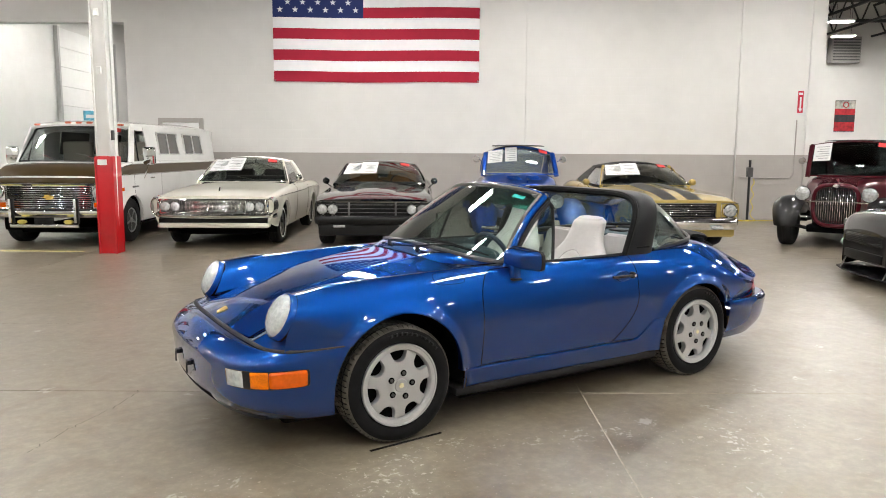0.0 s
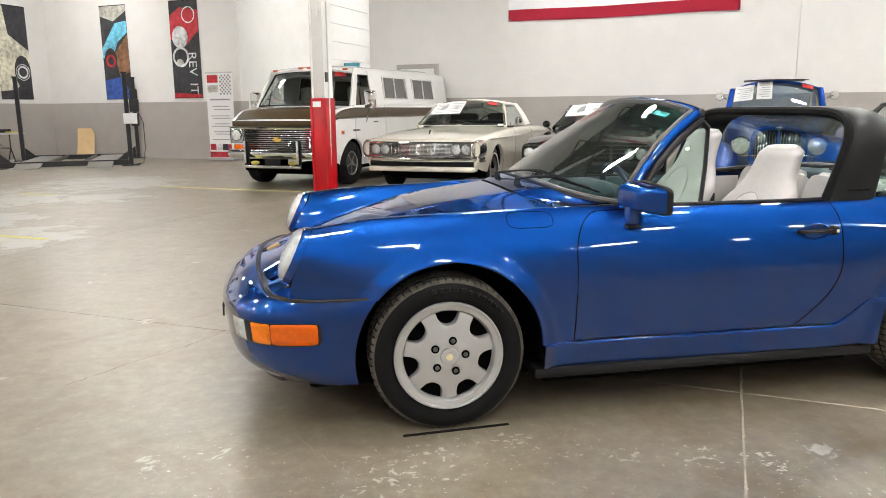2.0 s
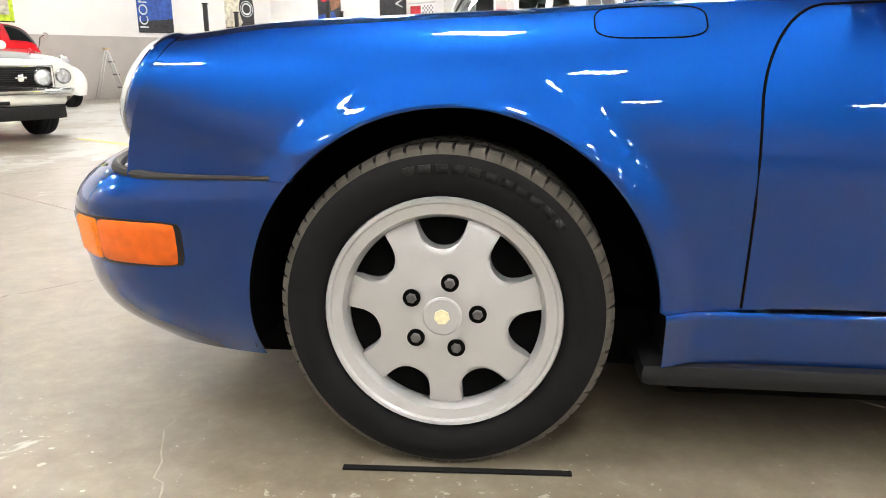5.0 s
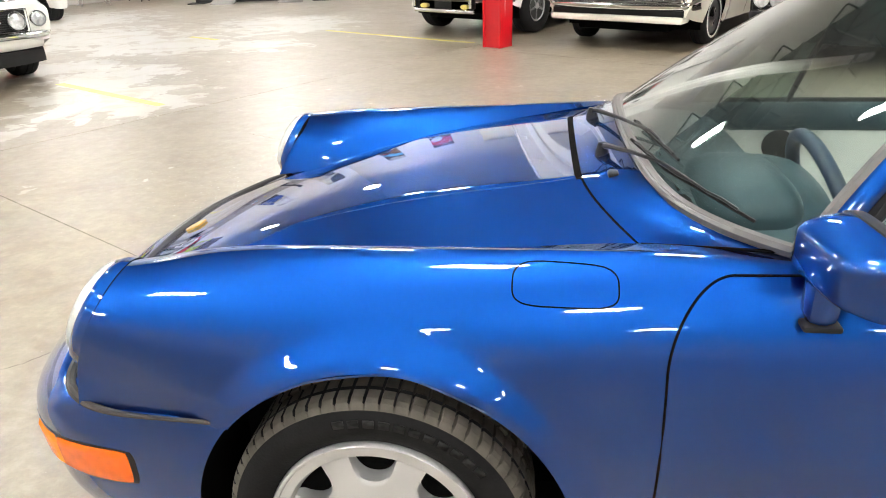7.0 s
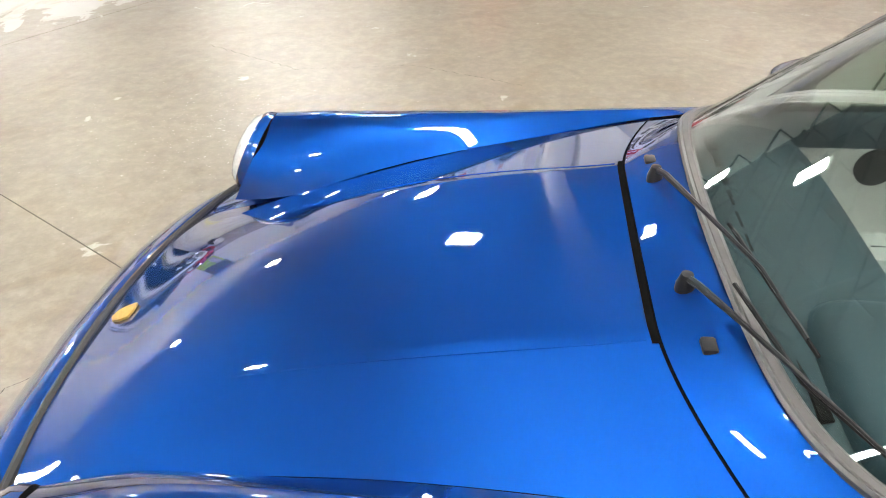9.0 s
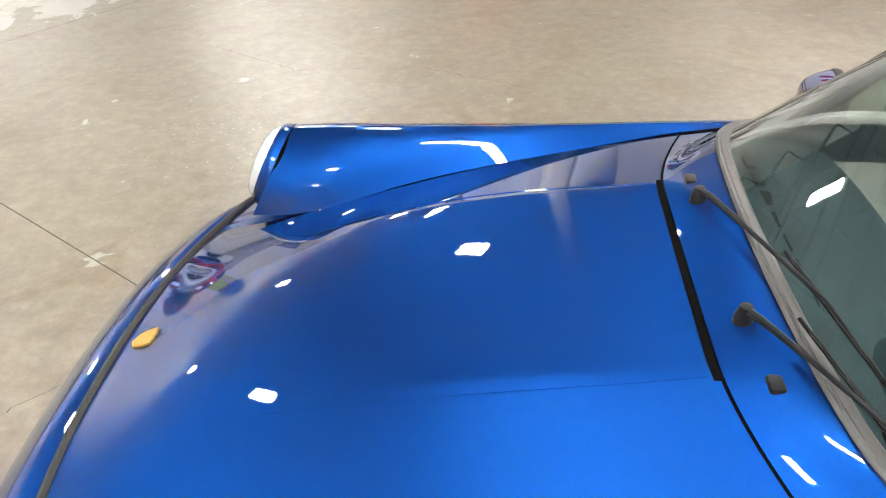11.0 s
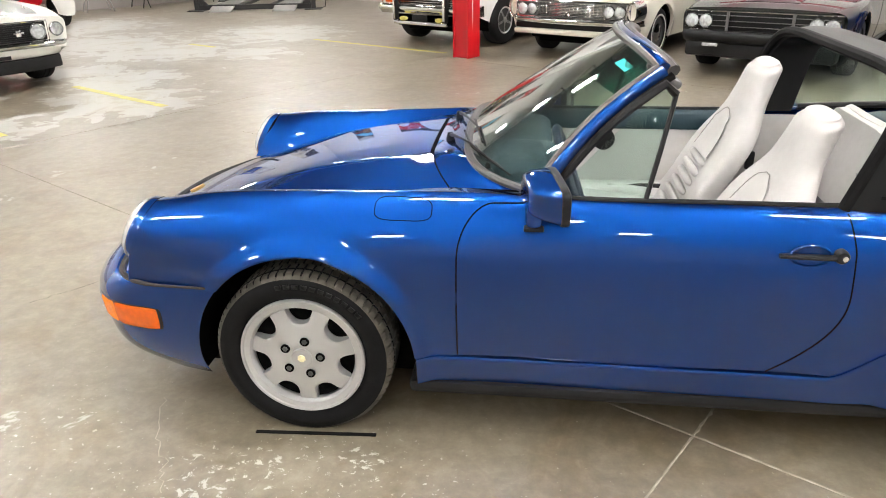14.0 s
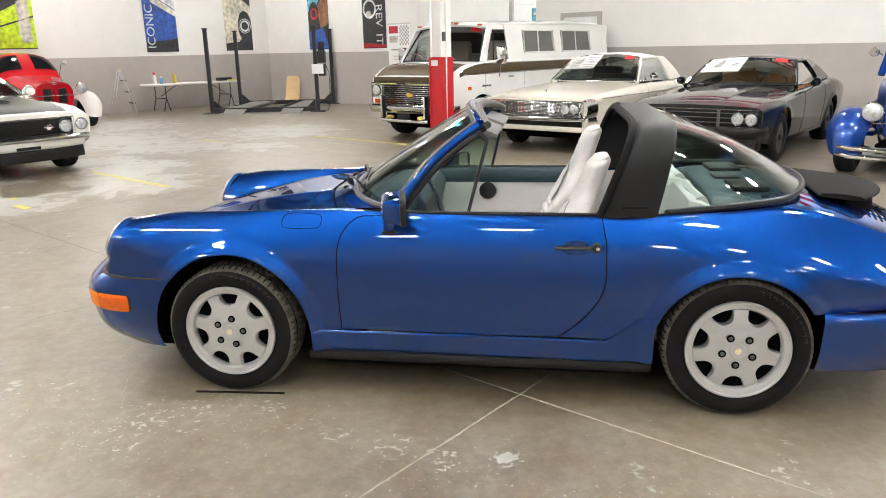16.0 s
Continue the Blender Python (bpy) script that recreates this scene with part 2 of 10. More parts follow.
def spline(xs, ys):
    """A natural cubic spline through few points or rows of points."""
    xs, ys = np.array(xs, float), np.array(ys, float)
    n, shape = len(xs), ys.shape[1:]
    ys = ys.reshape(n, -1)
    h = np.diff(xs)[:, None]
    a, r = np.eye(n), np.zeros_like(ys)
    sl = np.diff(ys, axis=0) / h
    for i in range(1, n - 1):
        a[i, i - 1], a[i, i], a[i, i + 1] = h[i - 1, 0], 2 * (h[i - 1, 0] + h[i, 0]), h[i, 0]
        r[i] = 6 * (sl[i] - sl[i - 1])
    m = np.linalg.solve(a, r)

    def f(x):
        x = np.asarray(x, float)
        q = np.clip(x.ravel(), xs[0], xs[-1])
        i = np.clip(np.searchsorted(xs, q) - 1, 0, n - 2)
        hh, d0, d1 = h[i], (q - xs[i])[:, None], (xs[i + 1] - q)[:, None]
        v = m[i] * d1**3 / (6 * hh) + m[i + 1] * d0**3 / (6 * hh) + (ys[i] / hh - m[i] * hh / 6) * d1 + (ys[i + 1] / hh - m[i + 1] * hh / 6) * d0
        return v.reshape(x.shape + shape)
    return f


def grid_bm(P, bm=None, close_u=False):
    """Quads over an (n, m, 3) array."""
    bm = bm or bmesh.new()
    n, m = P.shape[:2]
    vs = [[bm.verts.new(P[i, j]) for j in range(m)] for i in range(n)]
    for i in range(n if close_u else n - 1):
        for j in range(m - 1):
            q = (vs[i][j], vs[(i + 1) % n][j], vs[(i + 1) % n][j + 1], vs[i][j + 1])
            if len(set(q)) == 4:
                bm.faces.new(q)
    return bm


def normals_of(P):
    du, dv = np.gradient(P, axis=0), np.gradient(P, axis=1)
    n = np.cross(du, dv)
    return n / (np.linalg.norm(n, axis=2, keepdims=True) + 1e-12)


def sheet(P, depth):
    """A closed plate: the surface P and a copy set back by depth along its normals."""
    N = normals_of(P)
    Q = P - N * depth
    bm = bmesh.new()
    n, m = P.shape[:2]
    a = [[bm.verts.new(P[i, j]) for j in range(m)] for i in range(n)]
    b = [[bm.verts.new(Q[i, j]) for j in range(m)] for i in range(n)]
    for i in range(n - 1):
        for j in range(m - 1):
            bm.faces.new((a[i][j], a[i + 1][j], a[i + 1][j + 1], a[i][j + 1]))
            bm.faces.new((b[i][j], b[i][j + 1], b[i + 1][j + 1], b[i + 1][j]))
    for i in range(n - 1):
        bm.faces.new((a[i][0], b[i][0], b[i + 1][0], a[i + 1][0]))
        bm.faces.new((a[i][-1], a[i + 1][-1], b[i + 1][-1], b[i][-1]))
    for j in range(m - 1):
        bm.faces.new((a[0][j], a[0][j + 1], b[0][j + 1], b[0][j]))
        bm.faces.new((a[-1][j], b[-1][j], b[-1][j + 1], a[-1][j + 1]))
    return bm


def mirror_y(P):
    return P * np.array((1, -1, 1))


class Shell:
    """A lofted surface cut by round arches in the x-z plane and split into panels by tests on x and z."""

    def __init__(self, P, arches=()):
        self.P = P.copy()
        n, m = P.shape[:2]
        r = np.full((n, m), 1.0)
        for cx, cz, R in arches:
            d = np.hypot(P[..., 0] - cx, P[..., 2] - cz) - R
            r = np.minimum(r, d)
        self.inside = r < 0
        self.r = r
        keep = np.zeros((n - 1, m - 1), bool)
        for a in (slice(0, -1), slice(1, None)):
            for b in (slice(0, -1), slice(1, None)):
                keep |= ~self.inside[a, b]
        self.keep = keep
        for i, j in zip(*np.nonzero(self.inside)):
            cross = []
            for di, dj in ((1, 0), (-1, 0), (0, 1), (0, -1), (1, 1), (1, -1), (-1, 1), (-1, -1)):
                a, b = i + di, j + dj
                if 0 <= a < n and 0 <= b < m and not self.inside[a, b]:
                    t = r[i, j] / (r[i, j] - r[a, b])
                    w = 1.0 if di == 0 or dj == 0 else 0.25
                    cross.append((w, P[i, j] + (P[a, b] - P[i, j]) * t))
            if cross:
                ws = sum(w for w, _ in cross)
                self.P[i, j] = sum(w * c for w, c in cross) / ws
        # round off the cut edge exactly
        for cx, cz, R in arches:
            d = np.hypot(self.P[..., 0] - cx, self.P[..., 2] - cz)
            near = self.inside & (np.abs(d - R) < 0.05) & (d > 1e-6)
            k = np.where(near, R / np.maximum(d, 1e-6), 1.0)
            self.P[..., 0] = np.where(near, cx + (self.P[..., 0] - cx) * k, self.P[..., 0])
            self.P[..., 2] = np.where(near, cz + (self.P[..., 2] - cz) * k, self.P[..., 2])
        self.arches = arches

    def panel(self, test=None, mirror=False):
        P = mirror_y(self.P) if mirror else self.P
        C = (P[:-1, :-1] + P[1:, :-1] + P[:-1, 1:] + P[1:, 1:]) / 4
        bm, made = bmesh.new(), {}
        n, m = P.shape[:2]

        def vert(i, j):
            if (i, j) not in made:
                made[i, j] = bm.verts.new(P[i, j])
            return made[i, j]
        for i in range(n - 1):
            for j in range(m - 1):
                if self.keep[i, j] and (test is None or test(C[i, j])):
                    bm.faces.new((vert(i, j), vert(i + 1, j), vert(i + 1, j + 1), vert(i, j + 1)))
        return bm

    def lip(self, k, depth=0.035, mirror=False):
        """A rolled flange inwards along the edge of arch k."""
        cx, cz, R = self.arches[k]
        P = mirror_y(self.P) if mirror else self.P
        d = np.hypot(P[..., 0] - cx, P[..., 2] - cz)
        sel = self.inside & (np.abs(d - R) < 1e-5)
        pts = P[sel]
        ang = np.arctan2(pts[:, 2] - cz, pts[:, 0] - cx)
        ang = np.where(ang < -math.pi / 2, ang + 2 * math.pi, ang)
        o = np.argsort(ang)
        pts, ang = pts[o], ang[o]
        sgn = -1 if mirror else 1
        y = spline(ang[:: max(1, len(ang) // 14)], pts[:: max(1, len(ang) // 14), 1]) if len(ang) > 8 else (lambda t: np.full_like(t, pts[0, 1]))
        t = np.linspace(ang[0], ang[-1], 60)
        yy = y(t)
        rows = []
        for dr, dy in ((0.003, -0.003), (-0.003, -0.005), (-0.005, -0.012), (-0.002, -depth)):
            rows.append(np.stack([cx + (R + dr) * np.cos(t), yy + sgn * dy, cz + (R + dr) * np.sin(t)], 1))
        return grid_bm(np.array(rows))


def side_sheet(a, b, c, d, t=0.012, n=6, bow=0.0):
    """A thin plate over four corners in order, bowed outwards in y."""
    a, b, c, d = (np.array(v, float) for v in (a, b, c, d))
    s = np.linspace(0, 1, n)
    P = np.array([[(a * (1 - i) + d * i) * (1 - j) + (b * (1 - i) + c * i) * j + np.array((0, np.sign(a[1]) * bow * math.sin(math.pi * i), 0)) for j in s] for i in s])
    return sheet(P, t)

# ---- the hall ----
M_WALL = material("white_wall_paint", (0.68, 0.67, 0.655), rough=0.6, var=0.05, scale=2.5, bump=0.12, bump_scale=35)
M_GREY = material("grey_dado_paint", (0.37, 0.345, 0.325), rough=0.5, var=0.06, scale=3, bump=0.12, bump_scale=35)
M_CEIL = material("dark_deck", (0.075, 0.075, 0.075), rough=0.8, var=0.2, scale=3)
M_TRUSS = material("truss_steel", (0.045, 0.045, 0.047), rough=0.6, var=0.2)
M_LED = material("lamp_diffuser", (1.0, 0.97, 0.92), emit=LAMP)
M_WHITE = material("white_enamel", (0.78, 0.78, 0.77), rough=0.4, var=0.04, scale=6, bump=0.05)
M_REDPAINT = material("red_column_paint", (0.46, 0.004, 0.010), rough=0.35, coat=0.3, var=0.12, scale=5, bump=0.1, bump_scale=40)
M_YELLOW = material("worn_yellow_line", (0.42, 0.40, 0.22), rough=0.5, var=0.5, scale=9, var2=(0.72, 0.66, 0.12))
M_FILL = material("joint_dust", (0.07, 0.062, 0.05), rough=0.9, var=0.25, scale=12)
M_PALEFILL = material("pale_joint_filler", (0.36, 0.33, 0.28), rough=0.85, var=0.35, scale=25, bump=0.3, bump_scale=120)


def concrete():
    m = bpy.data.materials.new("polished_concrete")
    m.use_nodes = True
    nt = m.node_tree
    b = nt.nodes["Principled BSDF"]
    geo = nt.nodes.new("ShaderNodeNewGeometry")

    def noise_tex(scale, detail=6, rough=0.55, dist=0.0):
        n = nt.nodes.new("ShaderNodeTexNoise")
        n.inputs["Scale"].default_value, n.inputs["Detail"].default_value = scale, detail
        n.inputs["Roughness"].default_value, n.inputs["Distortion"].default_value = rough, dist
        nt.links.new(geo.outputs["Position"], n.inputs["Vector"])
        return n.outputs["Fac"]

    def ramp(src, stops):
        r = nt.nodes.new("ShaderNodeValToRGB")
        nt.links.new(src, r.inputs[0])
        el = r.color_ramp.elements
        while len(el) < len(stops):
            el.new(0.5)
        for e, (p, c) in zip(el, stops):
            e.position, e.color = p, (*c, 1) if len(c) == 3 else c
        return r.outputs[0]

    def mix(fac, a, bb, mode="MIX"):
        n = nt.nodes.new("ShaderNodeMix")
        n.data_type, n.blend_type = "RGBA", mode
        for s, k in ((fac, 0), (a, 6), (bb, 7)):
            if isinstance(s, (float, int)):
                n.inputs[k].default_value = s
            elif isinstance(s, tuple):
                n.inputs[k].default_value = (*s, 1)
            else:
                nt.links.new(s, n.inputs[k])
        return n.outputs[2]
    big = noise_tex(0.9, 6, 0.62, 0.8)
    mid = noise_tex(3.2, 7, 0.62, 0.4)
    fine = noise_tex(45, 5, 0.7)
    base = ramp(big, [(0.3, (0.075, 0.058, 0.034)), (0.5, (0.175, 0.146, 0.098)), (0.7, (0.310, 0.268, 0.195))])
    base = mix(0.45, base, ramp(mid, [(0.3, (0.068, 0.052, 0.031)), (0.5, (0.165, 0.138, 0.094)), (0.68, (0.285, 0.246, 0.182))]))
    base = mix(0.25, base, ramp(fine, [(0.3, (0.105, 0.092, 0.073)), (0.7, (0.205, 0.185, 0.158))]))
    grit = noise_tex(13.0, 9, 0.72, 0.2)
    base = mix(0.44, base, ramp(grit, [(0.32, (0.075, 0.060, 0.038)), (0.5, (0.180, 0.150, 0.103)), (0.68, (0.32, 0.283, 0.215))]))
    # worn coating: pale flaked patches, few and sharp-edged
    def near(points):
        out = None
        for x, y, r in points:
            d = nt.nodes.new("ShaderNodeVectorMath")
            d.operation = "DISTANCE"
            nt.links.new(geo.outputs["Position"], d.inputs[0])
            d.inputs[1].default_value = (x, y, 0)
            k = nt.nodes.new("ShaderNodeMapRange")
            nt.links.new(d.outputs["Value"], k.inputs["Value"])
            k.inputs["From Min"].default_value, k.inputs["From Max"].default_value = 0.0, r
            k.inputs["To Min"].default_value, k.inputs["To Max"].default_value = 1.0, 0.0
            if out is None:
                out = k.outputs[0]
            else:
                mx = nt.nodes.new("ShaderNodeMath")
                mx.operation = "MAXIMUM"
                nt.links.new(out, mx.inputs[0])
                nt.links.new(k.outputs[0], mx.inputs[1])
                out = mx.outputs[0]
        return out

    def worn(points, scale, share, cut, rough=0.6):
        s = nt.nodes.new("ShaderNodeMath")
        s.operation = "MULTIPLY_ADD"
        nt.links.new(near(points), s.inputs[0])
        s.inputs[1].default_value = share
        nt.links.new(noise_tex(scale, 8, rough, 0.4), s.inputs[2])
        return ramp(s.outputs[0], [(cut, (0, 0, 0)), (cut + 0.018, (1, 1, 1))])
    flakes = worn([(0.84, -1.21, 0.26), (0.22, -0.94, 0.24), (0.62, -1.15, 0.20), (1.07, -1.28, 0.22), (-0.26, -1.16, 0.46), (-0.05, -0.98, 0.3), (2.38, -1.22, 0.2), (1.5, -1.7, 0.5)], 24.0, 0.168, 0.70, 0.68)
    patches = worn([(-3.84, 4.71, 1.3), (-3.3, 4.4, 0.8), (-4.4, 5.8, 1.2), (-4.9, 8.2, 1.6), (-3.6, 8.1, 1.0), (-4.3, 3.3, 0.8), (-5.3, 6.4, 1.0), (-6.6, 9.0, 2.2), (-7.5, 6.0, 2.0), (-4.0, 10.5, 2.0), (-8.5, 11.5, 2.4), (-6.0, 4.0, 1.5)], 3.0, 0.40, 0.665, 0.60)
    specks = worn([(-0.45, -1.25, 0.9), (0.3, -1.15, 1.0), (1.0, -1.4, 0.9), (-0.9, -0.9, 0.8), (1.8, -1.5, 1.0), (0.2, -2.0, 1.2), (-1.4, 2.2, 1.6)], 52.0, 0.10, 0.735, 0.55)
    flakes = mix(1.0, flakes, specks, "LIGHTEN")
    wear = mix(1.0, flakes, patches, "LIGHTEN")
    base = mix(flakes, base, (0.46, 0.45, 0.42))
    base = mix(patches, base, mix(0.75, base, (0.46, 0.47, 0.46)))
    # hairline cracks
    vor = nt.nodes.new("ShaderNodeTexVoronoi")
    vor.feature = "DISTANCE_TO_EDGE"
    vor.inputs["Scale"].default_value = 0.23
    wob = nt.nodes.new("ShaderNodeTexNoise")
    wob.inputs["Scale"].default_value, wob.inputs["Detail"].default_value = 2.2, 8
    vm = nt.nodes.new("ShaderNodeVectorMath")
    vm.operation = "MULTIPLY_ADD"
    nt.links.new(geo.outputs["Position"], wob.inputs["Vector"])
    nt.links.new(wob.outputs["Color"], vm.inputs[0])
    vm.inputs[1].default_value = (0.55, 0.55, 0.0)
    nt.links.new(geo.outputs["Position"], vm.inputs[2])
    nt.links.new(vm.outputs[0], vor.inputs["Vector"])
    crack = ramp(vor.outputs["Distance"], [(0.0, (1, 1, 1)), (0.00022, (0, 0, 0))])
    gate = ramp(noise_tex(0.9, 2), [(0.58, (0, 0, 0)), (0.66, (1, 1, 1))])
    crack = mix(1.0, crack, gate, "MULTIPLY")
    base = mix(crack, base, (0.11, 0.092, 0.068))
    stain = ramp(noise_tex(1.7, 7, 0.66, 1.2), [(0.50, (0, 0, 0)), (0.62, (1, 1, 1))])
    base = mix(stain, base, mix(1.0, base, (0.80, 0.73, 0.62), "MULTIPLY"))
    base = mix(1.0, base, (0.95, 0.94, 0.93), "MULTIPLY")
    nt.links.new(base, b.inputs["Base Color"])
    rg = ramp(mid, [(0.25, (0.34,) * 3), (0.75, (0.56,) * 3)])
    nt.links.new(mix(wear, rg, (0.6, 0.6, 0.6)), b.inputs["Roughness"])
    b.inputs["Specular IOR Level"].default_value = 0.45
    b.inputs["Coat Weight"].default_value = 1.0
    b.inputs["Coat IOR"].default_value = 1.62
    b.inputs["Coat Roughness"].default_value = 0.42
    bn = nt.nodes.new("ShaderNodeBump")
    bn.inputs["Strength"].default_value, bn.inputs["Distance"].default_value = 0.08, 0.004
    nt.links.new(fine, bn.inputs["Height"])
    nt.links.new(bn.outputs[0], b.inputs["Normal"])
    return m


M_FLOOR = concrete()
WALL_V, LEFT_U, WALL_END, ROOF = 12.75, -16.8, 9.33, 8.8
LOW_ROOF = 7.2


def hall_box(name, u0, u1, v0, v1, z0, z1, mat, label="", category="", bevel=0.0, kind="structure", parent=None, dense=0):
    bm = bmesh.new()
    box(bm, u0, u1, v0, v1, z0, z1, bevel)
    ob = part(name, bm, mat, parent, flat=True)
    if parent is None:
        ob.matrix_world = HALL
        tagged(ob, label, category, "", kind)
    return ob


# floor: a bed of pale joint filler with sawn slabs upon it
floor = hall_box("floor", -17.2, 32.0, -14.0, 27.0, -0.2, -0.003, M_FILL, "polished grey-brown concrete floor with sawn joints", "floor")
JU, JV = 1.51, 0.12
us = sorted([-17.2, 32.0] + [JU + 6.1 * k for k in range(-3, 5)])
vs_ = sorted([-14.0, 27.0] + [JV + 6.1 * k for k in range(-2, 5)])
for i in range(len(us) - 1):
    for j in range(len(vs_) - 1):
        if us[i + 1] - us[i] < 0.2 or vs_[j + 1] - vs_[j] < 0.2:
            continue
        bm = bmesh.new()
        g = 0.003
        box(bm, us[i] + g, us[i + 1] - g, vs_[j] + g, vs_[j + 1] - g, -0.1, 0.0)
        part("slab", bm, M_FLOOR, floor, flat=True)


def ragged(a, b, w, seed, top=0.0015, chips=1.0):
    """A strip of filler on the floor with chipped, uneven edges."""
    rnd = random.Random(seed)
    a, b = Vector((*a, 0)), Vector((*b, 0))
    n = int((b - a).length / 0.02)
    d = (b - a).normalized()
    s = Vector((-d.y, d.x, 0))
    rows = [[], [], [], []]
    for k in range(n + 1):
        p = a + (b - a) * k / n
        l, r = (w * (0.7 + 0.45 * rnd.random() + (chips * 1.8 * rnd.random() if rnd.random() < 0.045 else 0)) for _ in "lr")
        for row, o, z in zip(rows, (-l, -l * 0.8, r * 0.8, r), (0.0, top, top, 0.0)):
            row.append(p + s * o + Vector((0, 0, z)))
    return grid_bm(np.array([[tuple(q) for q in row] for row in rows]))


for k, (a, b) in enumerate((((JU, -4.0), (JU, JV)), ((JU, JV), (JU, 2.0)), ((JU, JV), (JU + 6.1, JV)), ((JU - 2.2, JV), (JU, JV)))):
    part("joint_filler", ragged(a, b, 0.0045, k), M_PALEFILL, floor, flat=True)


def crack(points, w, seed):
    rnd = random.Random(seed)
    pts = []
    for (x0, y0), (x1, y1) in zip(points, points[1:]):
        n = max(3, int(math.hypot(x1 - x0, y1 - y0) / 0.025))
        for k in range(n):
            pts.append((x0 + (x1 - x0) * k / n + rnd.gauss(0, 0.006), y0 + (y1 - y0) * k / n + rnd.gauss(0, 0.006)))
    pts = [(HALL.inverted() @ Vector((x, y, 0)))[:2] for x, y in pts]
    rows = []
    for o in (-1, 1):
        rows.append([(x + o * w * (0.4 + rnd.random()) * 0.7, y + o * w * 0.5, 0.0012) for x, y in pts])
    return grid_bm(np.array(rows))


for k, pts in enumerate((((-1.02, 0.78), (-1.18, 0.55), (-1.42, 0.32), (-1.68, 0.02)), ((-0.62, -0.66), (-0.57, -0.80), (-0.51, -0.94), (-0.44, -1.02), (-0.38, -1.19)), ((-1.9, 3.4), (-1.2, 3.0), (-0.5, 3.1), (0.2, 2.8)))):
    part("floor_crack", crack(pts, 0.0022, 40 + k), M_FILL if k != 1 else M_PALEFILL, floor, flat=True)


def wall(name, u0, u1, v0, v1, label, z0=0.0, z1=ROOF, dado=True, mat=None):
    """A wall with a grey dado; v0 or u0 is not told apart: the dado wraps both faces."""
    bm = bmesh.new()
    top = 1.5 if dado and z0 < 1 else z0
    box(bm, u0, u1, v0, v1, top, z1)
    ob = part(name, bm, mat or M_WALL, flat=True)
    ob.matrix_world = HALL
    tagged(ob, label, "wall", "", "structure")
    if dado and z0 < 1:
        box_part("dado", (u0 - 0.002, u1 + 0.002, v0 - 0.002, v1 + 0.002, z0, 1.5), M_GREY, ob, 0.0, "grey painted lower wall")
    return ob


OPEN_L, OPEN_R, OPEN_TOP = -10.28, -6.58, 4.40


def block_courses(m):
    """Faint block joints: a shallow relief of courses on the painted walls."""
    nt = m.node_tree
    b = nt.nodes["Principled BSDF"]
    old = b.inputs["Normal"].links[0].from_node
    tc, sx, cx, br, bn, mth = (nt.nodes.new(k) for k in ("ShaderNodeTexCoord", "ShaderNodeSeparateXYZ", "ShaderNodeCombineXYZ", "ShaderNodeTexBrick", "ShaderNodeBump", "ShaderNodeMath"))
    nt.links.new(tc.outputs["Object"], sx.inputs[0])
    nt.links.new(sx.outputs[0], mth.inputs[0])
    nt.links.new(sx.outputs[1], mth.inputs[1])
    nt.links.new(mth.outputs[0], cx.inputs[0])
    nt.links.new(sx.outputs[2], cx.inputs[1])
    nt.links.new(cx.outputs[0], br.inputs["Vector"])
    for k, v in (("Scale", 1.0), ("Mortar Size", 0.006), ("Brick Width", 0.406), ("Row Height", 0.203), ("Mortar Smooth", 0.6)):
        br.inputs[k].default_value = v
    bn.invert = True
    bn.inputs["Strength"].default_value, bn.inputs["Distance"].default_value = 0.35, 0.003
    nt.links.new(br.outputs["Fac"], bn.inputs["Height"])
    nt.links.new(bn.outputs[0], old.inputs["Normal"])


block_courses(M_WALL)
block_courses(M_GREY)
wall("wall_north", OPEN_R, WALL_END, WALL_V, WALL_V + 0.3, "white painted block wall with a grey dado")
wall("wall_north_left", LEFT_U, OPEN_L, WALL_V, WALL_V + 0.3, "white painted wall with a grey dado, hung with banners")
wall("wall_over_opening", OPEN_L, OPEN_R, WALL_V, WALL_V + 0.3, "white painted lintel over a wide opening", z0=OPEN_TOP, dado=False)
wall("wall_west", LEFT_U - 0.3, LEFT_U, -14.0, 25.5, "white painted wall with a grey dado")
wall("wall_south", LEFT_U, 32.0, -14.3, -14.0, "white painted wall with a grey dado closing the hall")
wall("wall_east", 32.0, 32.3, -14.0, 27.0, "white painted wall with a grey dado")
wall("wall_far", 2.0, 32.0, 24.0, 24.3, "white painted far wall of the next bay", dado=False)
wall("wall_dock_back", LEFT_U, -2.0, 25.2, 25.5, "white painted end wall of the dock bay")
wall("wall_dock_side", -2.3, -2.0, WALL_V + 0.3, 25.2, "white painted side wall of the dock bay", dado=False)
wall("wall_dock_left", -10.9, -10.6, WALL_V + 0.3, 25.2, "white painted partition inside the dock bay", dado=False)

ceiling = hall_box("ceiling", -17.2, 32.3, -14.3, 27.0, ROOF, ROOF + 0.2, M_CEIL, "dark corrugated roof deck on steel", "ceiling")
hall_box("ceiling_east", WALL_END + 0.2, 32.2, -14.2, 26.9, LOW_ROOF, LOW_ROOF + 0.15, M_CEIL, "dark corrugated roof deck over the next bay", "ceiling")


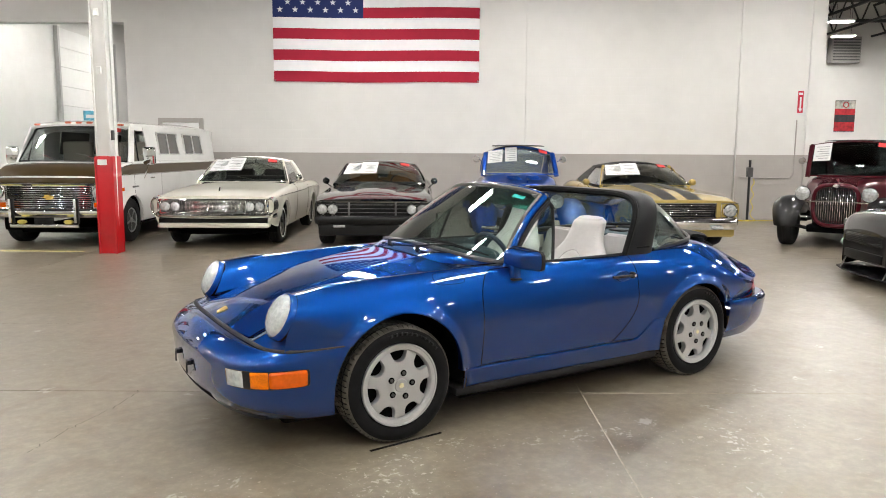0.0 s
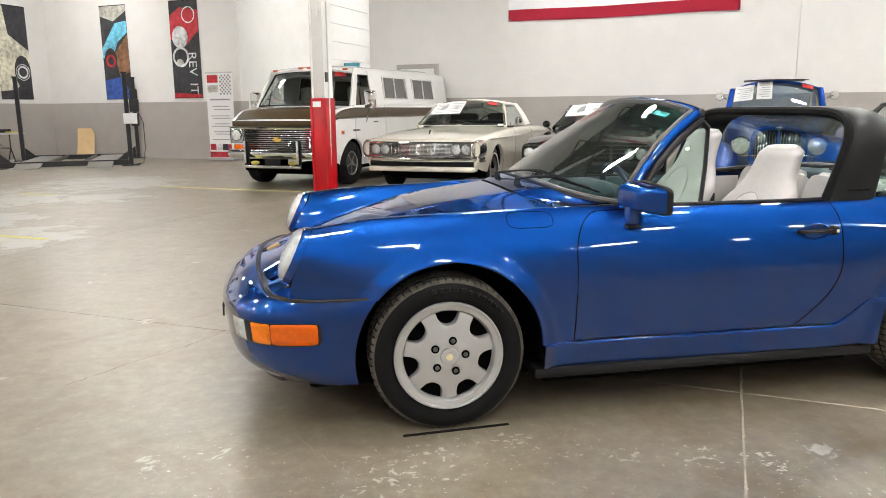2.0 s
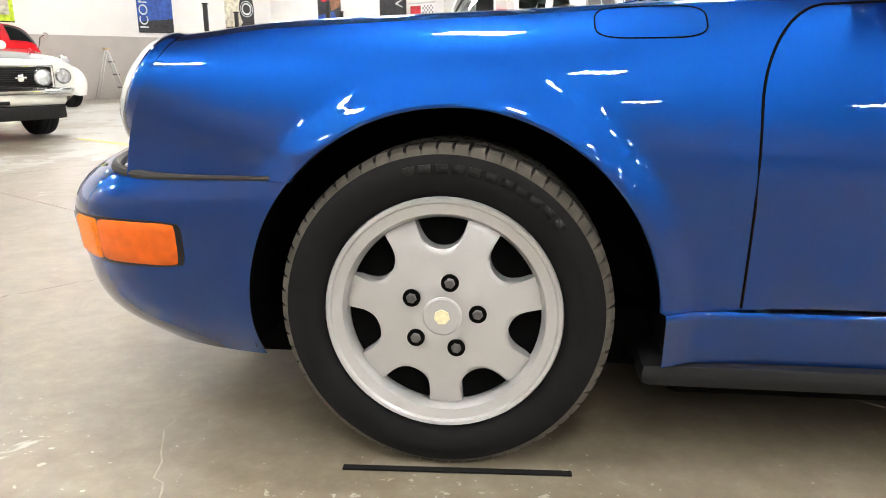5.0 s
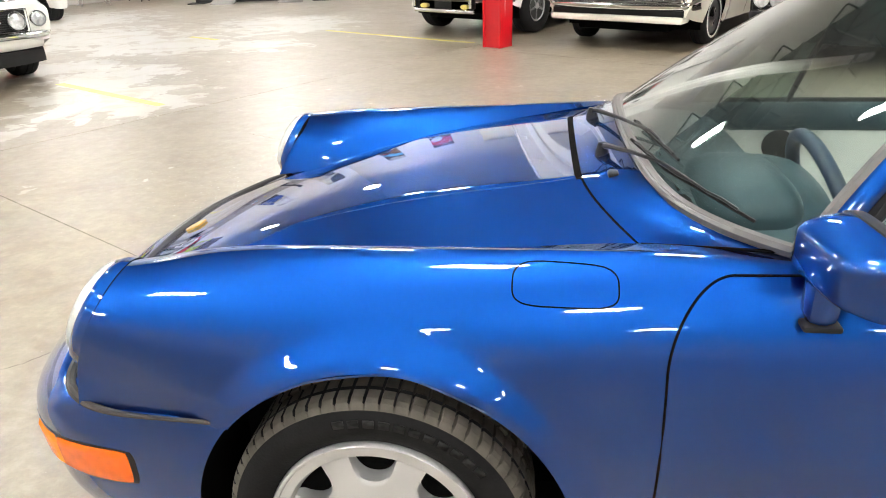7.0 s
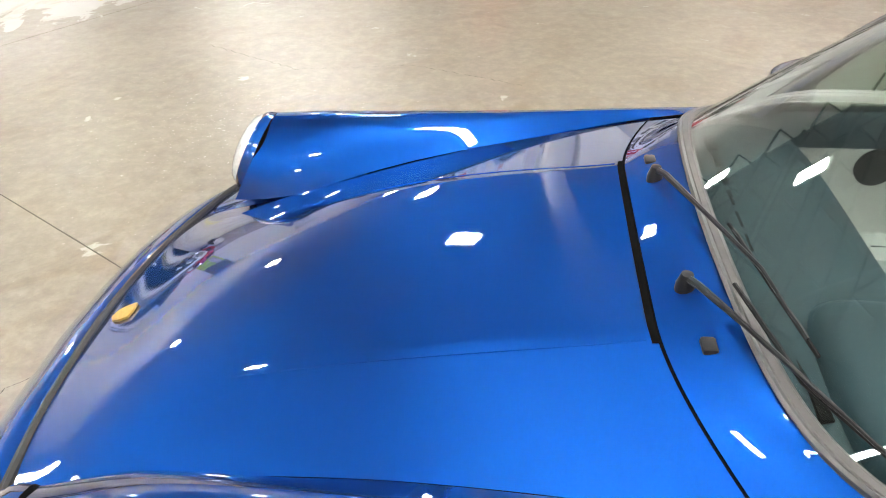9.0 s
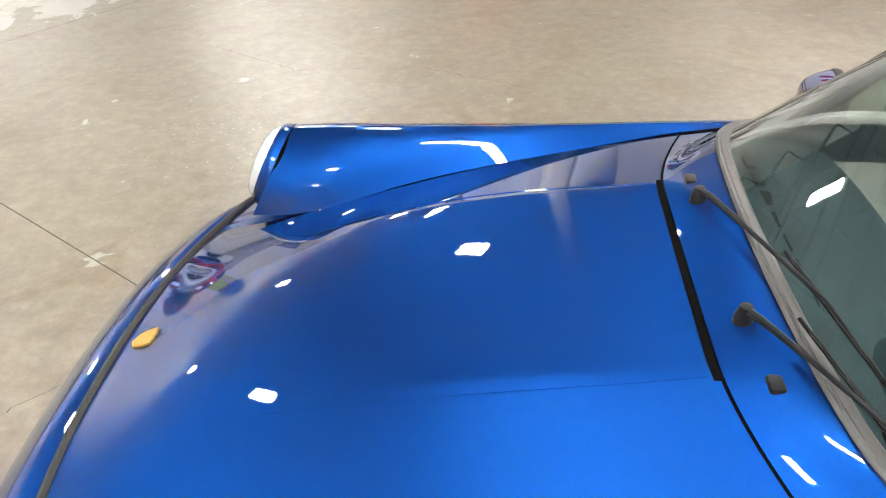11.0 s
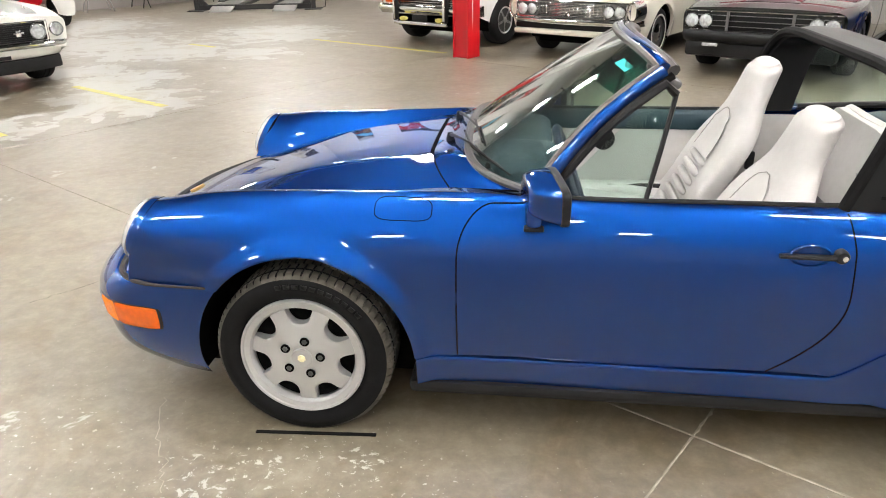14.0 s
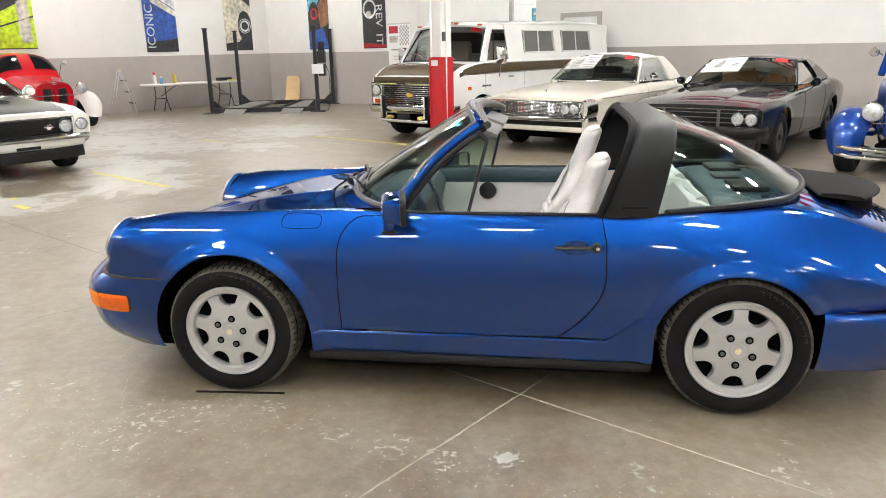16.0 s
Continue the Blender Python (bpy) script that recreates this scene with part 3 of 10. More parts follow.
# ceiling fixtures in rows
def led_fixture(u, v, z=5.6, l=0.68, w=0.33):
    e = thing("led_high_bay", "white linear high-bay lamp hung from the roof steel", "ceiling lamp", HALL @ pose(u, v, z), "ceiling lamps in rows")
    box_part("housing", (-l / 2 - 0.03, l / 2 + 0.03, -w / 2 - 0.03, w / 2 + 0.03, 0.01, 0.08), M_WHITE, e, 0.01)
    box_part("diffuser", (-l / 2, l / 2, -w / 2, w / 2, 0.0, 0.012), M_LED, e, 0.002)
    for k in (-1, 1):
        part("cable", tube_bm([(k * l * 0.4, 0, 0.08), (k * l * 0.4, 0, ROOF - z)], 0.006, 5), M_TRUSS, e)
    return e


led = led_fixture(-10.0, -8.5)
hall_and_fill_lamps = [(u, v) for u in (-1.1, 3.4, 8.0, 13.0, 19.0) for v in (-8.5, -4.0, 0.6, 5.3, 9.8) if (u, v) != (-1.1, 0.6)]
# the last three are unseen fill lamps, added to brighten the west wall
hall_and_fill_lamps += [(-14.4, -8.5), (-14.4, -4.0), (-10.0, -4.0), (-5.6, -8.5), (-5.6, -4.0), (-0.4, -0.15), (-7.9, 0.0), (-5.8, 5.4), (-9.6, 8.1), (-15.2, 1.0), (-14.8, 5.6), (-14.2, 10.6)]
for u, v in hall_and_fill_lamps:
    copy_thing(led, HALL @ pose(u, v, 5.6))
for u, v in ((12.5, 15.0), (18.5, 15.0), (14.6, 21.8), (21.0, 21.0), (-8.4, 15.2), (-5.0, 17.5), (-8.4, 19.5), (13.0, 19.0), (18.5, 18.5)):
    copy_thing(led, HALL @ pose(u, v, 5.6))

# steel column
column = thing("column", "white square steel column with its lower part painted red", "column", HALL @ pose(-4.28, 6.50, 0), kind="structure")
box_part("column_shaft", (-0.10, 0.10, -0.10, 0.10, 1.43, ROOF), M_WHITE, column, 0.012)
box_part("red_guard", (-0.122, 0.122, -0.122, 0.122, 0, 1.43), M_REDPAINT, column, 0.012)
box_part("column_label", (-0.09, 0.04, -0.135, -0.121, 1.30, 1.38), M_PAPER, column, 0.002)
part("column_conduit", tube_bm([(0.115, -0.03, 0.0), (0.135, -0.03, 1.5), (0.125, -0.03, ROOF)], 0.014, 8), M_WHITE, column)
box_part("column_switch", (0.08, 0.14, -0.10, -0.02, 1.66, 1.80), M_STEEL, column, 0.006)
for z in (2.6, 3.4):
    box_part("column_box", (-0.04, 0.03, -0.14, -0.10, z, z + 0.10), M_WHITE, column, 0.006)
for k in (-1, 1):
    box_part("column_flange", (k * 0.122 - 0.012, k * 0.122 + 0.012, -0.14, 0.14, 0.0, 1.425), M_REDPAINT, column, 0.004)
    box_part("column_flange_upper", (k * 0.10 - 0.010, k * 0.10 + 0.010, -0.125, 0.125, 1.425, ROOF), M_WHITE, column, 0.004)


# roof steel: open-web joists across the hall, one joined mesh
def joists():
    bm = bmesh.new()

    def bar(a, b, w):
        a, b = Vector(a), Vector(b)
        d = (b - a).normalized()
        s1 = d.cross(Vector((0, 0, 1))) if abs(d.z) < 0.95 else Vector((1, 0, 0))
        s1 = s1.normalized() * w
        s2 = d.cross(s1).normalized() * w
        q = [bm.verts.new(p + x + y) for p in (a, b) for x, y in ((s1, s2), (-s1, s2), (-s1, -s2), (s1, -s2))]
        for f in ((0, 1, 5, 4), (1, 2, 6, 5), (2, 3, 7, 6), (3, 0, 4, 7)):
            bm.faces.new([q[i] for i in f])
    for u in np.arange(-15.5, 31, 1.9):
        v0, v1 = -13.9, (WALL_V if u < WALL_END else 23.9)
        low = u > WALL_END
        z0, z1 = (5.95, LOW_ROOF - 0.12) if low else (ROOF - 1.1, ROOF - 0.12)
        for z in (z0, z1):
            bar((u, v0, z), (u, v1, z), 0.035)
        n = int((v1 - v0) / 0.85)
        for k in range(n):
            a, b = v0 + (v1 - v0) * k / n, v0 + (v1 - v0) * (k + 1) / n
            bar((u, a, z0 if k % 2 else z1), (u, b, z1 if k % 2 else z0), 0.02)
    for v in (-9.0, -3.0, 3.0, 9.0, 15.0, 21.0):
        if v < WALL_V:
            bar((-16.7, v, ROOF - 1.05), (WALL_END, v, ROOF - 1.05), 0.05)
        bar((WALL_END, v, 6.0), (31.9, v, 6.0), 0.05)
    return bm


o = part("roof_joists", joists(), M_TRUSS, flat=True)
o.matrix_world = HALL
tagged(o, "black open-web steel roof joists", "roof steel", "", "structure")

# ---- the blue open sports car: nose towards -x, its left side towards -y ----
car = thing("targa_sports_car", "dark blue metallic open-top targa sports car standing on the concrete floor", "car")
FA, RA = (0.012, 0.303, 0.378), (2.264, 0.290, 0.353)  # wheel arches: x, z, radius
XS = [-0.60, -0.45, -0.25, 0.0, 0.3, 0.55, 0.9, 1.3, 1.7, 2.0, 2.27, 2.55, 2.8, 3.0, 3.2]
Y0 = [0.485, 0.455, 0.472, 0.505, 0.550, 0.592, 0.648, 0.652, 0.655, 0.645, 0.615, 0.530, 0.470, 0.450, 0.440]
Z0 = [0.632, 0.665, 0.725, 0.785, 0.832, 0.860, 0.845, 0.843, 0.845, 0.866, 0.880, 0.878, 0.818, 0.745, 0.660]
Y1 = [0.520, 0.507, 0.525, 0.555, 0.595, 0.625, 0.657, 0.661, 0.664, 0.665, 0.645, 0.590, 0.540, 0.510, 0.500]
Z1 = [0.735, 0.762, 0.797, 0.822, 0.848, 0.860, 0.853, 0.852, 0.854, 0.867, 0.874, 0.860, 0.797, 0.722, 0.640]
Y2 = [0.618, 0.610, 0.607, 0.616, 0.638, 0.660, 0.678, 0.685, 0.688, 0.692, 0.685, 0.650, 0.610, 0.575, 0.550]
Z2 = [0.808, 0.823, 0.836, 0.844, 0.850, 0.852, 0.849, 0.848, 0.851, 0.858, 0.854, 0.822, 0.755, 0.680, 0.605]
Y3 = [0.743, 0.738, 0.734, 0.735, 0.738, 0.736, 0.738, 0.742, 0.750, 0.770, 0.780, 0.765, 0.730, 0.680, 0.630]
Z3 = [0.761, 0.765, 0.766, 0.767, 0.769, 0.775, 0.785, 0.788, 0.788, 0.780, 0.760, 0.720, 0.660, 0.605, 0.560]
Y4 = [0.762, 0.776, 0.786, 0.790, 0.786, 0.781, 0.782, 0.786, 0.793, 0.808, 0.818, 0.808, 0.775, 0.720, 0.660]
Z4 = [0.667, 0.645, 0.620, 0.605, 0.600, 0.600, 0.600, 0.600, 0.600, 0.615, 0.620, 0.615, 0.590, 0.560, 0.540]
ZB = [0.562, 0.560, 0.558, 0.540, 0.340, 0.322, 0.322, 0.322, 0.322, 0.330, 0.430, 0.475, 0.482, 0.487, 0.492]
X0 = [-0.600, -0.546, -0.507, -0.529, -0.574, -0.5945, -0.603]  # the lamp ring's lean at the nose
F = {k: spline(XS, v) for k, v in (("y0", Y0), ("z0", Z0), ("y1", Y1), ("z1", Z1), ("y2", Y2), ("z2", Z2), ("y3", Y3), ("z3", Z3), ("y4", Y4), ("z4", Z4), ("zb", ZB))}


def bump01(a, b, x):
    t = np.clip((np.asarray(x, float) - a) / (b - a), 0, 1)
    return t * t * (3 - 2 * t)


def body_side(n=330, m=64):
    x = np.linspace(-0.60, 3.2, n)
    w = (1 - bump01(-0.60, -0.28, x))
    ks = []
    for k in range(7):
        xx = x + (X0[k] + 0.60) * w
        if k < 5:
            y, z = F[f"y{k}"](x), F[f"z{k}"](x)
        else:
            zb = np.where(x < 0.35, 0.548 - 0.226 * bump01(-0.15, 0.33, x), F["zb"](x))
            z4 = F["z4"](x)
            y = F["y4"](x) - (0.005, 0.026)[k - 5] * bump01(0.2, 0.5, x) - (0.006, 0.002)[k - 5] * w
            z = z4 + (zb - z4) * (0.5, 1.0)[k - 5]
        ks.append(np.stack([xx, y, z], 1))
    K = np.array(ks)  # 7, n, 3
    tk = [0, 0.14, 0.27, 0.45, 0.66, 0.84, 1.0]
    P = spline(tk, K)(np.linspace(0, 1, m)).transpose(1, 0, 2)
    # flared arch edges
    for (cx, cz, R), h, wd in ((FA, 0.024, 0.046), (RA, 0.020, 0.046)):
        d = np.hypot(P[..., 0] - cx, P[..., 2] - cz) - R
        f = 1 - bump01(-0.002, wd * 1.5, d)
        P[..., 1] += h * f
    return P


SIDE = Shell(body_side(), (FA, RA))


def door_front(z):
    """The door's front edge: upright, then a quarter round to the level upper line."""
    if z < 0.68:
        return 0.530
    if z < 0.8424:
        return 0.645 - 0.115 * math.sqrt(max(0.0, 1 - ((z - 0.68) / 0.1625) ** 2))
    return 0.641 + (z - 0.8424) / 0.0036 * 0.13


def door_test(c):
    x, z = c[0], c[2]
    front = door_front(z)
    rear = 1.715 - 0.02 * max(0, (z - 0.75) / 0.1) - (0.20 * max(0, (0.62 - z) / 0.30) ** 2.0)
    return front < x < rear and z < 0.846


def side_point(x, z, off=0.0, left=True):
    """The body side's place at x and height z, off metres proud of it."""
    P = SIDE_FULL
    i = int(np.argmin(np.abs(P[:, 30, 0] - x)))
    row = P[i]
    jj = np.arange(18, P.shape[1])
    zz = row[jj, 2]
    y = float(np.interp(-z, -zz, row[jj, 1]))
    return Vector((x, -(y + off) if left else y + off, z))


SIDE_FULL = body_side()

for left in (True, False):
    fender = part("front_fender", SIDE.panel(lambda c: c[0] < 0.9 and not door_test(c), left), M_BLUE, car)
    part("rear_quarter_panel", SIDE.panel(lambda c: c[0] >= 0.9 and not door_test(c) and not (c[0] > 2.925 and c[2] < 0.592), left), M_BLUE, car)
    door = part("door", SIDE.panel(door_test, left), M_BLUE, car)
    for k in (0, 1):
        part("arch_lip", SIDE.lip(k, 0.05, left), M_BLUE, car)
    # door shut line
    loop = []
    for z in [0.325, 0.40, 0.50, 0.60] + [0.68 + 0.1624 * math.sin(q) for q in np.linspace(0, math.pi / 2, 24)] + list(np.linspace(0.8428, 0.8458, 8)):
        loop.append(side_point(door_front(z), z, 0.0, left))
    part("door_gap", tube_bm(loop, 0.0028, 6), M_DARK, car)
    loop = []
    for z in np.linspace(0.845, 0.325, 26):
        x = 1.715 - 0.02 * max(0, (z - 0.75) / 0.1) - (0.20 * max(0, (0.62 - z) / 0.30) ** 2.0)
        loop.append(side_point(x, z, 0.0, left))
    part("door_gap", tube_bm(loop, 0.0027, 6), M_DARK, car)
    # belt trim
    belt = [Vector((x, (-1 if left else 1) * float(F["y1"](x)), float(F["z1"](x)) + 0.004)) for x in np.linspace(0.80, 1.72, 24)]
    part("belt_trim", tube_bm(belt, 0.009, 8), M_BLACK_TRIM, car)
    # sill panel with its upward sweep before the rear wheel
    sg = -1 if left else 1
    xs = np.linspace(0.395, 1.925, 70)
    top = 0.318 + 0.125 * bump01(1.70, 1.90, xs)
    rows = []
    for f, o in ((0, -0.012), (0.0, 0.006), (0.05, 0.0095), (0.13, 0.0085), (0.55, 0.0), (0.92, -0.010), (1.0, -0.035), (1.02, -0.12)):
        z = top + (0.205 - top) * f
        y = np.array([abs(side_point(x, max(zz, 0.325), 0, True).y) for x, zz in zip(xs, z)]) + o
        rows.append(np.stack([xs, sg * y, z], 1))
    part("sill_panel", grid_bm(np.array(rows)), M_BLUE, car)
    box_part("sill_underside", (0.36, 1.93, min(sg * 0.60, sg * 0.765), max(sg * 0.60, sg * 0.765), 0.165, 0.215), M_BLACK_TRIM, car, 0.02)
    # wheel wells
    for (cx, cz, R) in (FA, RA):
        t = np.linspace(-0.16 if cx < 1 else -0.05, math.pi + (0.22 if cx < 1 else 0.16), 40)
        rows = [np.stack([cx + (R + 0.012) * np.cos(t), np.full_like(t, sg * y), cz + (R + 0.012) * np.sin(t)], 1) for y in (0.77, 0.7, 0.5)]
        rows.append(np.stack([cx + 0.02 * np.cos(t), np.full_like(t, sg * 0.5), cz + 0.02 * np.sin(t)], 1))
        part("wheel_well", grid_bm(np.array(rows)), M_DARK, car)


# bonnet
def bonnet_z(x, w):
    zc = spline([-0.78, -0.70, -0.55, -0.4, -0.1, 0.2, 0.40, 0.53], [0.590, 0.622, 0.688, 0.742, 0.820, 0.868, 0.895, 0.927])(x)
    ze = edge_z(x)
    k = bump01(-0.45, 0.1, x)
    plain = np.abs(w) ** 2.3
    a = np.abs(w)
    ac = 0.272 / edge_y(x)
    creased = np.where(a < ac, 0.09 * (a / ac) ** 2, 0.09 + 0.91 * (np.maximum(a, ac) - ac) / (1 - ac))
    return zc + (ze - zc) * (plain * (1 - k) + creased * k)


edge_y = spline([-0.75, -0.66, -0.56, -0.45, -0.25, 0.0, 0.3, 0.55], [0.50, 0.478, 0.458, 0.452, 0.470, 0.503, 0.548, 0.590])
edge_z = spline([-0.75, -0.68, -0.60, -0.45, -0.25, 0.0, 0.3, 0.55], [0.560, 0.584, 0.614, 0.664, 0.724, 0.784, 0.831, 0.859])


def bonnet_grid(front, rear, n=90, m=121, inset=0.0):
    ws = np.linspace(-1, 1, m)
    P = np.zeros((n, m, 3))
    for j, w in enumerate(ws):
        x = np.linspace(front(w), rear(w), n)
        P[:, j, 0] = x
        P[:, j, 1] = w * (edge_y(x) - inset)
        P[:, j, 2] = bonnet_z(x, np.full_like(x, w))
    return P


nose_x = lambda w: -0.752 + 0.055 * w * w + 0.012 * w**6
tail_x = lambda w: 0.388 + 0.012 * w * w + 0.088 * max(0.0, (abs(w) - 0.45) / 0.55) ** 1.6
BON = bonnet_grid(nose_x, tail_x)
bonnet = part("bonnet", sheet(BON, 0.012), M_BLUE, car)
for j in (0, -1):
    part("bonnet_gap", tube_bm([Vector(p) - Vector((0, 0, 0.004)) for p in BON[::4, j]], 0.0035, 6), M_DARK, car)
part("bonnet_gap", tube_bm([Vector(p) - Vector((-0.003, 0, 0.003)) for p in BON[-1]], 0.0032, 6), M_DARK, car)
vent = bonnet_grid(lambda w: tail_x(w * 0.52) - 0.010, lambda w: tail_x(w * 0.52) + 0.001, 4, 31)
vent[..., 1] *= 0.52
vent[..., 2] = bonnet_z(vent[..., 0], vent[..., 1] / edge_y(vent[..., 0])) + 0.002
part("bonnet_vent", sheet(vent, 0.004), M_DARK, bonnet)
for sg in (-1, 1):
    xs_ = np.linspace(-0.33, 0.378, 60)
    ys_ = 0.284 + 0.012 * np.sin(np.pi * (xs_ + 0.33) / 0.708)
    zs_ = bonnet_z(xs_, ys_ / edge_y(xs_))
    part("bonnet_crease", tube_bm([Vector((x, sg * y, z)) for x, y, z in zip(xs_, ys_, zs_)], [0.0004 + 0.0011 * min(1.0, k / 25) for k in range(60)], 6), M_BLUE, bonnet)
# maker's shield, plain
sh = [(0.0, -0.034), (0.020, -0.022), (0.026, 0.0), (0.026, 0.026), (0.0, 0.030), (-0.026, 0.026), (-0.026, 0.0), (-0.020, -0.022)]
vsb, th = [], math.atan2(0.41, 1.0)
for o in (0.001, 0.006):
    vsb += [(-0.688 + q[1] * math.cos(0.42) - o * 0.4, q[0] * 0.95, float(bonnet_z(np.array(-0.688), np.array(0.0))) + q[1] * math.sin(0.42) + o) for q in sh]
part("shield_badge", mesh_bm(vsb, [tuple(range(8)), tuple(range(8, 16))] + [(i, (i + 1) % 8, 8 + (i + 1) % 8, 8 + i) for i in range(8)]), M_GOLD, bonnet, "gilt shield badge", flat=True)


# windscreen: lower and upper edges as functions of w, -1 to 1
def ws_low(w):
    return np.array([0.515 + 0.055 * w**2 + 0.19 * np.abs(w) ** 8, 0.632 * w, 0.930 - 0.030 * w**2 - 0.034 * np.abs(w) ** 6])


def ws_high(w):
    return np.array([1.055 + 0.080 * w**2, 0.505 * w, 1.288 - 0.030 * w**2 - 0.022 * np.abs(w) ** 6])


def screen_grid(n=16, m=49, lo=0.0, hi=1.0):
    ws = np.sin(np.linspace(-1, 1, m) * math.pi / 2)
    a, b = ws_low(ws), ws_high(ws)
    t = np.linspace(lo, hi, n)
    full = 0.25 + 0.75 * np.abs(ws[:, None]) ** 5
    P = np.array([(a * (1 - k) + b * k).T + np.array((-0.020, 0, 0.026)) * full * math.sin(math.pi * k) for k in t])
    return P


# cowl between bonnet and glass
m = 61
ws = np.linspace(-1, 1, m)
rear = ws_low(np.sin(ws * math.pi / 2)).T
front = np.array([[tail_x(w) + 0.006, w * float(edge_y(tail_x(w) + 0.006)), float(bonnet_z(np.array(tail_x(w) + 0.006), np.array(w)))] for w in ws])
C = np.array([front * (1 - k) + rear * k + np.array((0, 0, 0.006)) * math.sin(math.pi * k) * (1 - np.abs(ws[:, None]) ** 4) for k in np.linspace(0, 1.02, 14)])
part("cowl", grid_bm(C), M_BLUE, car)
part("cowl_trough", grid_bm(C[:, 2:-2] - np.array((0, 0, 0.03))), M_DARK, car)

G = screen_grid()
windscreen = part("windscreen", sheet(G, 0.005), M_GLASS, car)
windscreen.visible_shadow = False
SB = screen_grid(8, 49, 0.74, 0.985)[:, 2:-2] + np.array((0.006, 0, -0.008))
sb_ = part("shade_band", sheet(SB, 0.002), M_SHADE, windscreen, "teal shade band along the glass")
sb_.visible_shadow = False
rim = [Vector(p) for p in G[0]] + [Vector(p) for p in G[1:, -1]] + [Vector(p) for p in G[-1, ::-1][1:]] + [Vector(p) for p in G[::-1, 0][1:-1]]
part("windscreen_seal", tube_bm(rim, 0.014, 8, closed=True), M_SEALGREY, car)
low = [Vector(p) + Vector((-0.012, 0, 0.005)) for p in G[0]]
part("windscreen_trim", tube_bm(low, 0.0065, 6), M_STEEL, car)
# pillars and header
hd = [Vector(p) + Vector((0.018, 0, -0.004)) for p in G[-1]]
for j, sg in ((0, -1), (-1, 1)):
    pl = [Vector(p) + Vector((0.018, sg * 0.012, -0.008)) for p in G[:, j]]
    pl = [pl[0] + (pl[0] - pl[1]) * 0.8] + pl
    part("windscreen_pillar", tube_bm(pl, [0.027] + [0.022] * (len(pl) - 1), 12), M_BLUE, car)
    part("pillar_seal", tube_bm([p + Vector((0.026, sg * 0.008, -0.01)) for p in pl], 0.013, 8), M_RUBBER, car)
part("windscreen_header", tube_bm(hd, 0.023, 12), M_BLUE, car)
part("header_seal", tube_bm([p + Vector((0.034, 0, -0.006)) for p in hd[2:-2]], 0.020, 8), M_SEALGREY, car, "grey rubber seal with roof latches")


# targa bar
def arch(th, wide=0.690, tall=0.446, base=0.800, n=6.6):
    c, s = np.cos(th), np.sin(th)
    return wide * np.sign(c) * np.abs(c) ** (2 / n), base + tall * np.abs(s) ** (2 / n)


th = math.pi * (0.5 - 0.5 * np.cos(np.linspace(0.012, math.pi - 0.012, 121)))
ay, az = arch(th)
az = np.maximum(az, 0.852)
lift = (az - 0.852) / 0.41
xf, xr = 1.700 + 0.145 * lift, 1.930 + 0.080 * lift
rows = []
for k, crown in ((0.0, -0.02), (0.03, -0.004), (0.12, 0.004), (0.5, 0.010), (0.9, 0.004), (0.98, -0.004), (1.0, -0.03)):
    sc = 1 + crown / 0.6
    rows.append(np.stack([xf + (xr - xf) * k, ay * sc, 0.85 + (az - 0.85) * (1 + crown / 0.42)], 1))
inner = [np.stack([xf + (xr - xf) * k, ay * 0.945, 0.85 + (az - 0.85) * 0.915], 1) for k in (0.95, 0.05)]
part("targa_bar", grid_bm(np.array(rows + inner + rows[:1])), M_BAR, car, "satin black targa roll bar")
part("bar_seal", tube_bm([Vector((x - 0.012, y * 0.985, 0.85 + (z - 0.85) * 0.975)) for x, y, z in zip(xf, ay, az)], 0.019, 8), M_RUBBER, car)
part("bar_lining", grid_bm(np.array([np.stack([xf + (xr - xf) * k, ay * 0.938, 0.85 + (az - 0.85) * 0.905], 1) for k in (0.0, 0.5, 1.0)])), M_BLACK_TRIM, car)
# script on the bar as a plain raised bar
for sg in (-1, 1):
    box_part("bar_script", (1.775, 1.885, sg * 0.704 - 0.003, sg * 0.704 + 0.003, 0.893, 0.903), M_RUBBER, car, 0.001)

# wrap-round rear glass
m = 61
tau = np.linspace(-1, 1, m)
thg = math.pi * (0.5 + 0.5 * np.sin(-tau * (math.pi / 2 - 0.012)))
gy, gz = arch(thg, 0.676, 0.436)
gz = np.maximum(gz, 0.862)
gx = 1.925 + 0.080 * (gz - 0.852) / 0.41
bx = spline([0, 0.4, 0.65, 0.85, 1.0], [2.655, 2.615, 2.50, 2.28, 1.96])
by = spline([0, 0.4, 0.65, 0.85, 1.0], [0.0, 0.30, 0.50, 0.615, 0.668])
bz = spline([0, 0.4, 0.65, 0.85, 1.0], [0.938, 0.928, 0.908, 0.893, 0.870])
at_ = np.abs(tau)
A = np.stack([gx, gy, gz], 1)
B = np.stack([bx(at_), np.sign(tau) * by(at_), bz(at_)], 1)
RG = np.array([A * (1 - k) + B * k + np.stack([0 * at_, 0.02 * tau, 0.035 * (1 - at_**2)], 1) * math.sin(math.pi * k) for k in np.linspace(0, 1, 16)])
rear_glass = part("rear_glass", sheet(RG, 0.005), M_CLEARGLASS, car)
rear_glass.visible_shadow = False
part("rear_glass_seal", tube_bm([Vector(p) for p in RG[-1]], 0.014, 8), M_BLACK_TRIM, car)
part("rear_glass_trim", tube_bm([Vector(p) + Vector((0.004, 0, 0.010)) for p in RG[-1]], 0.006, 6), M_STEEL, car)

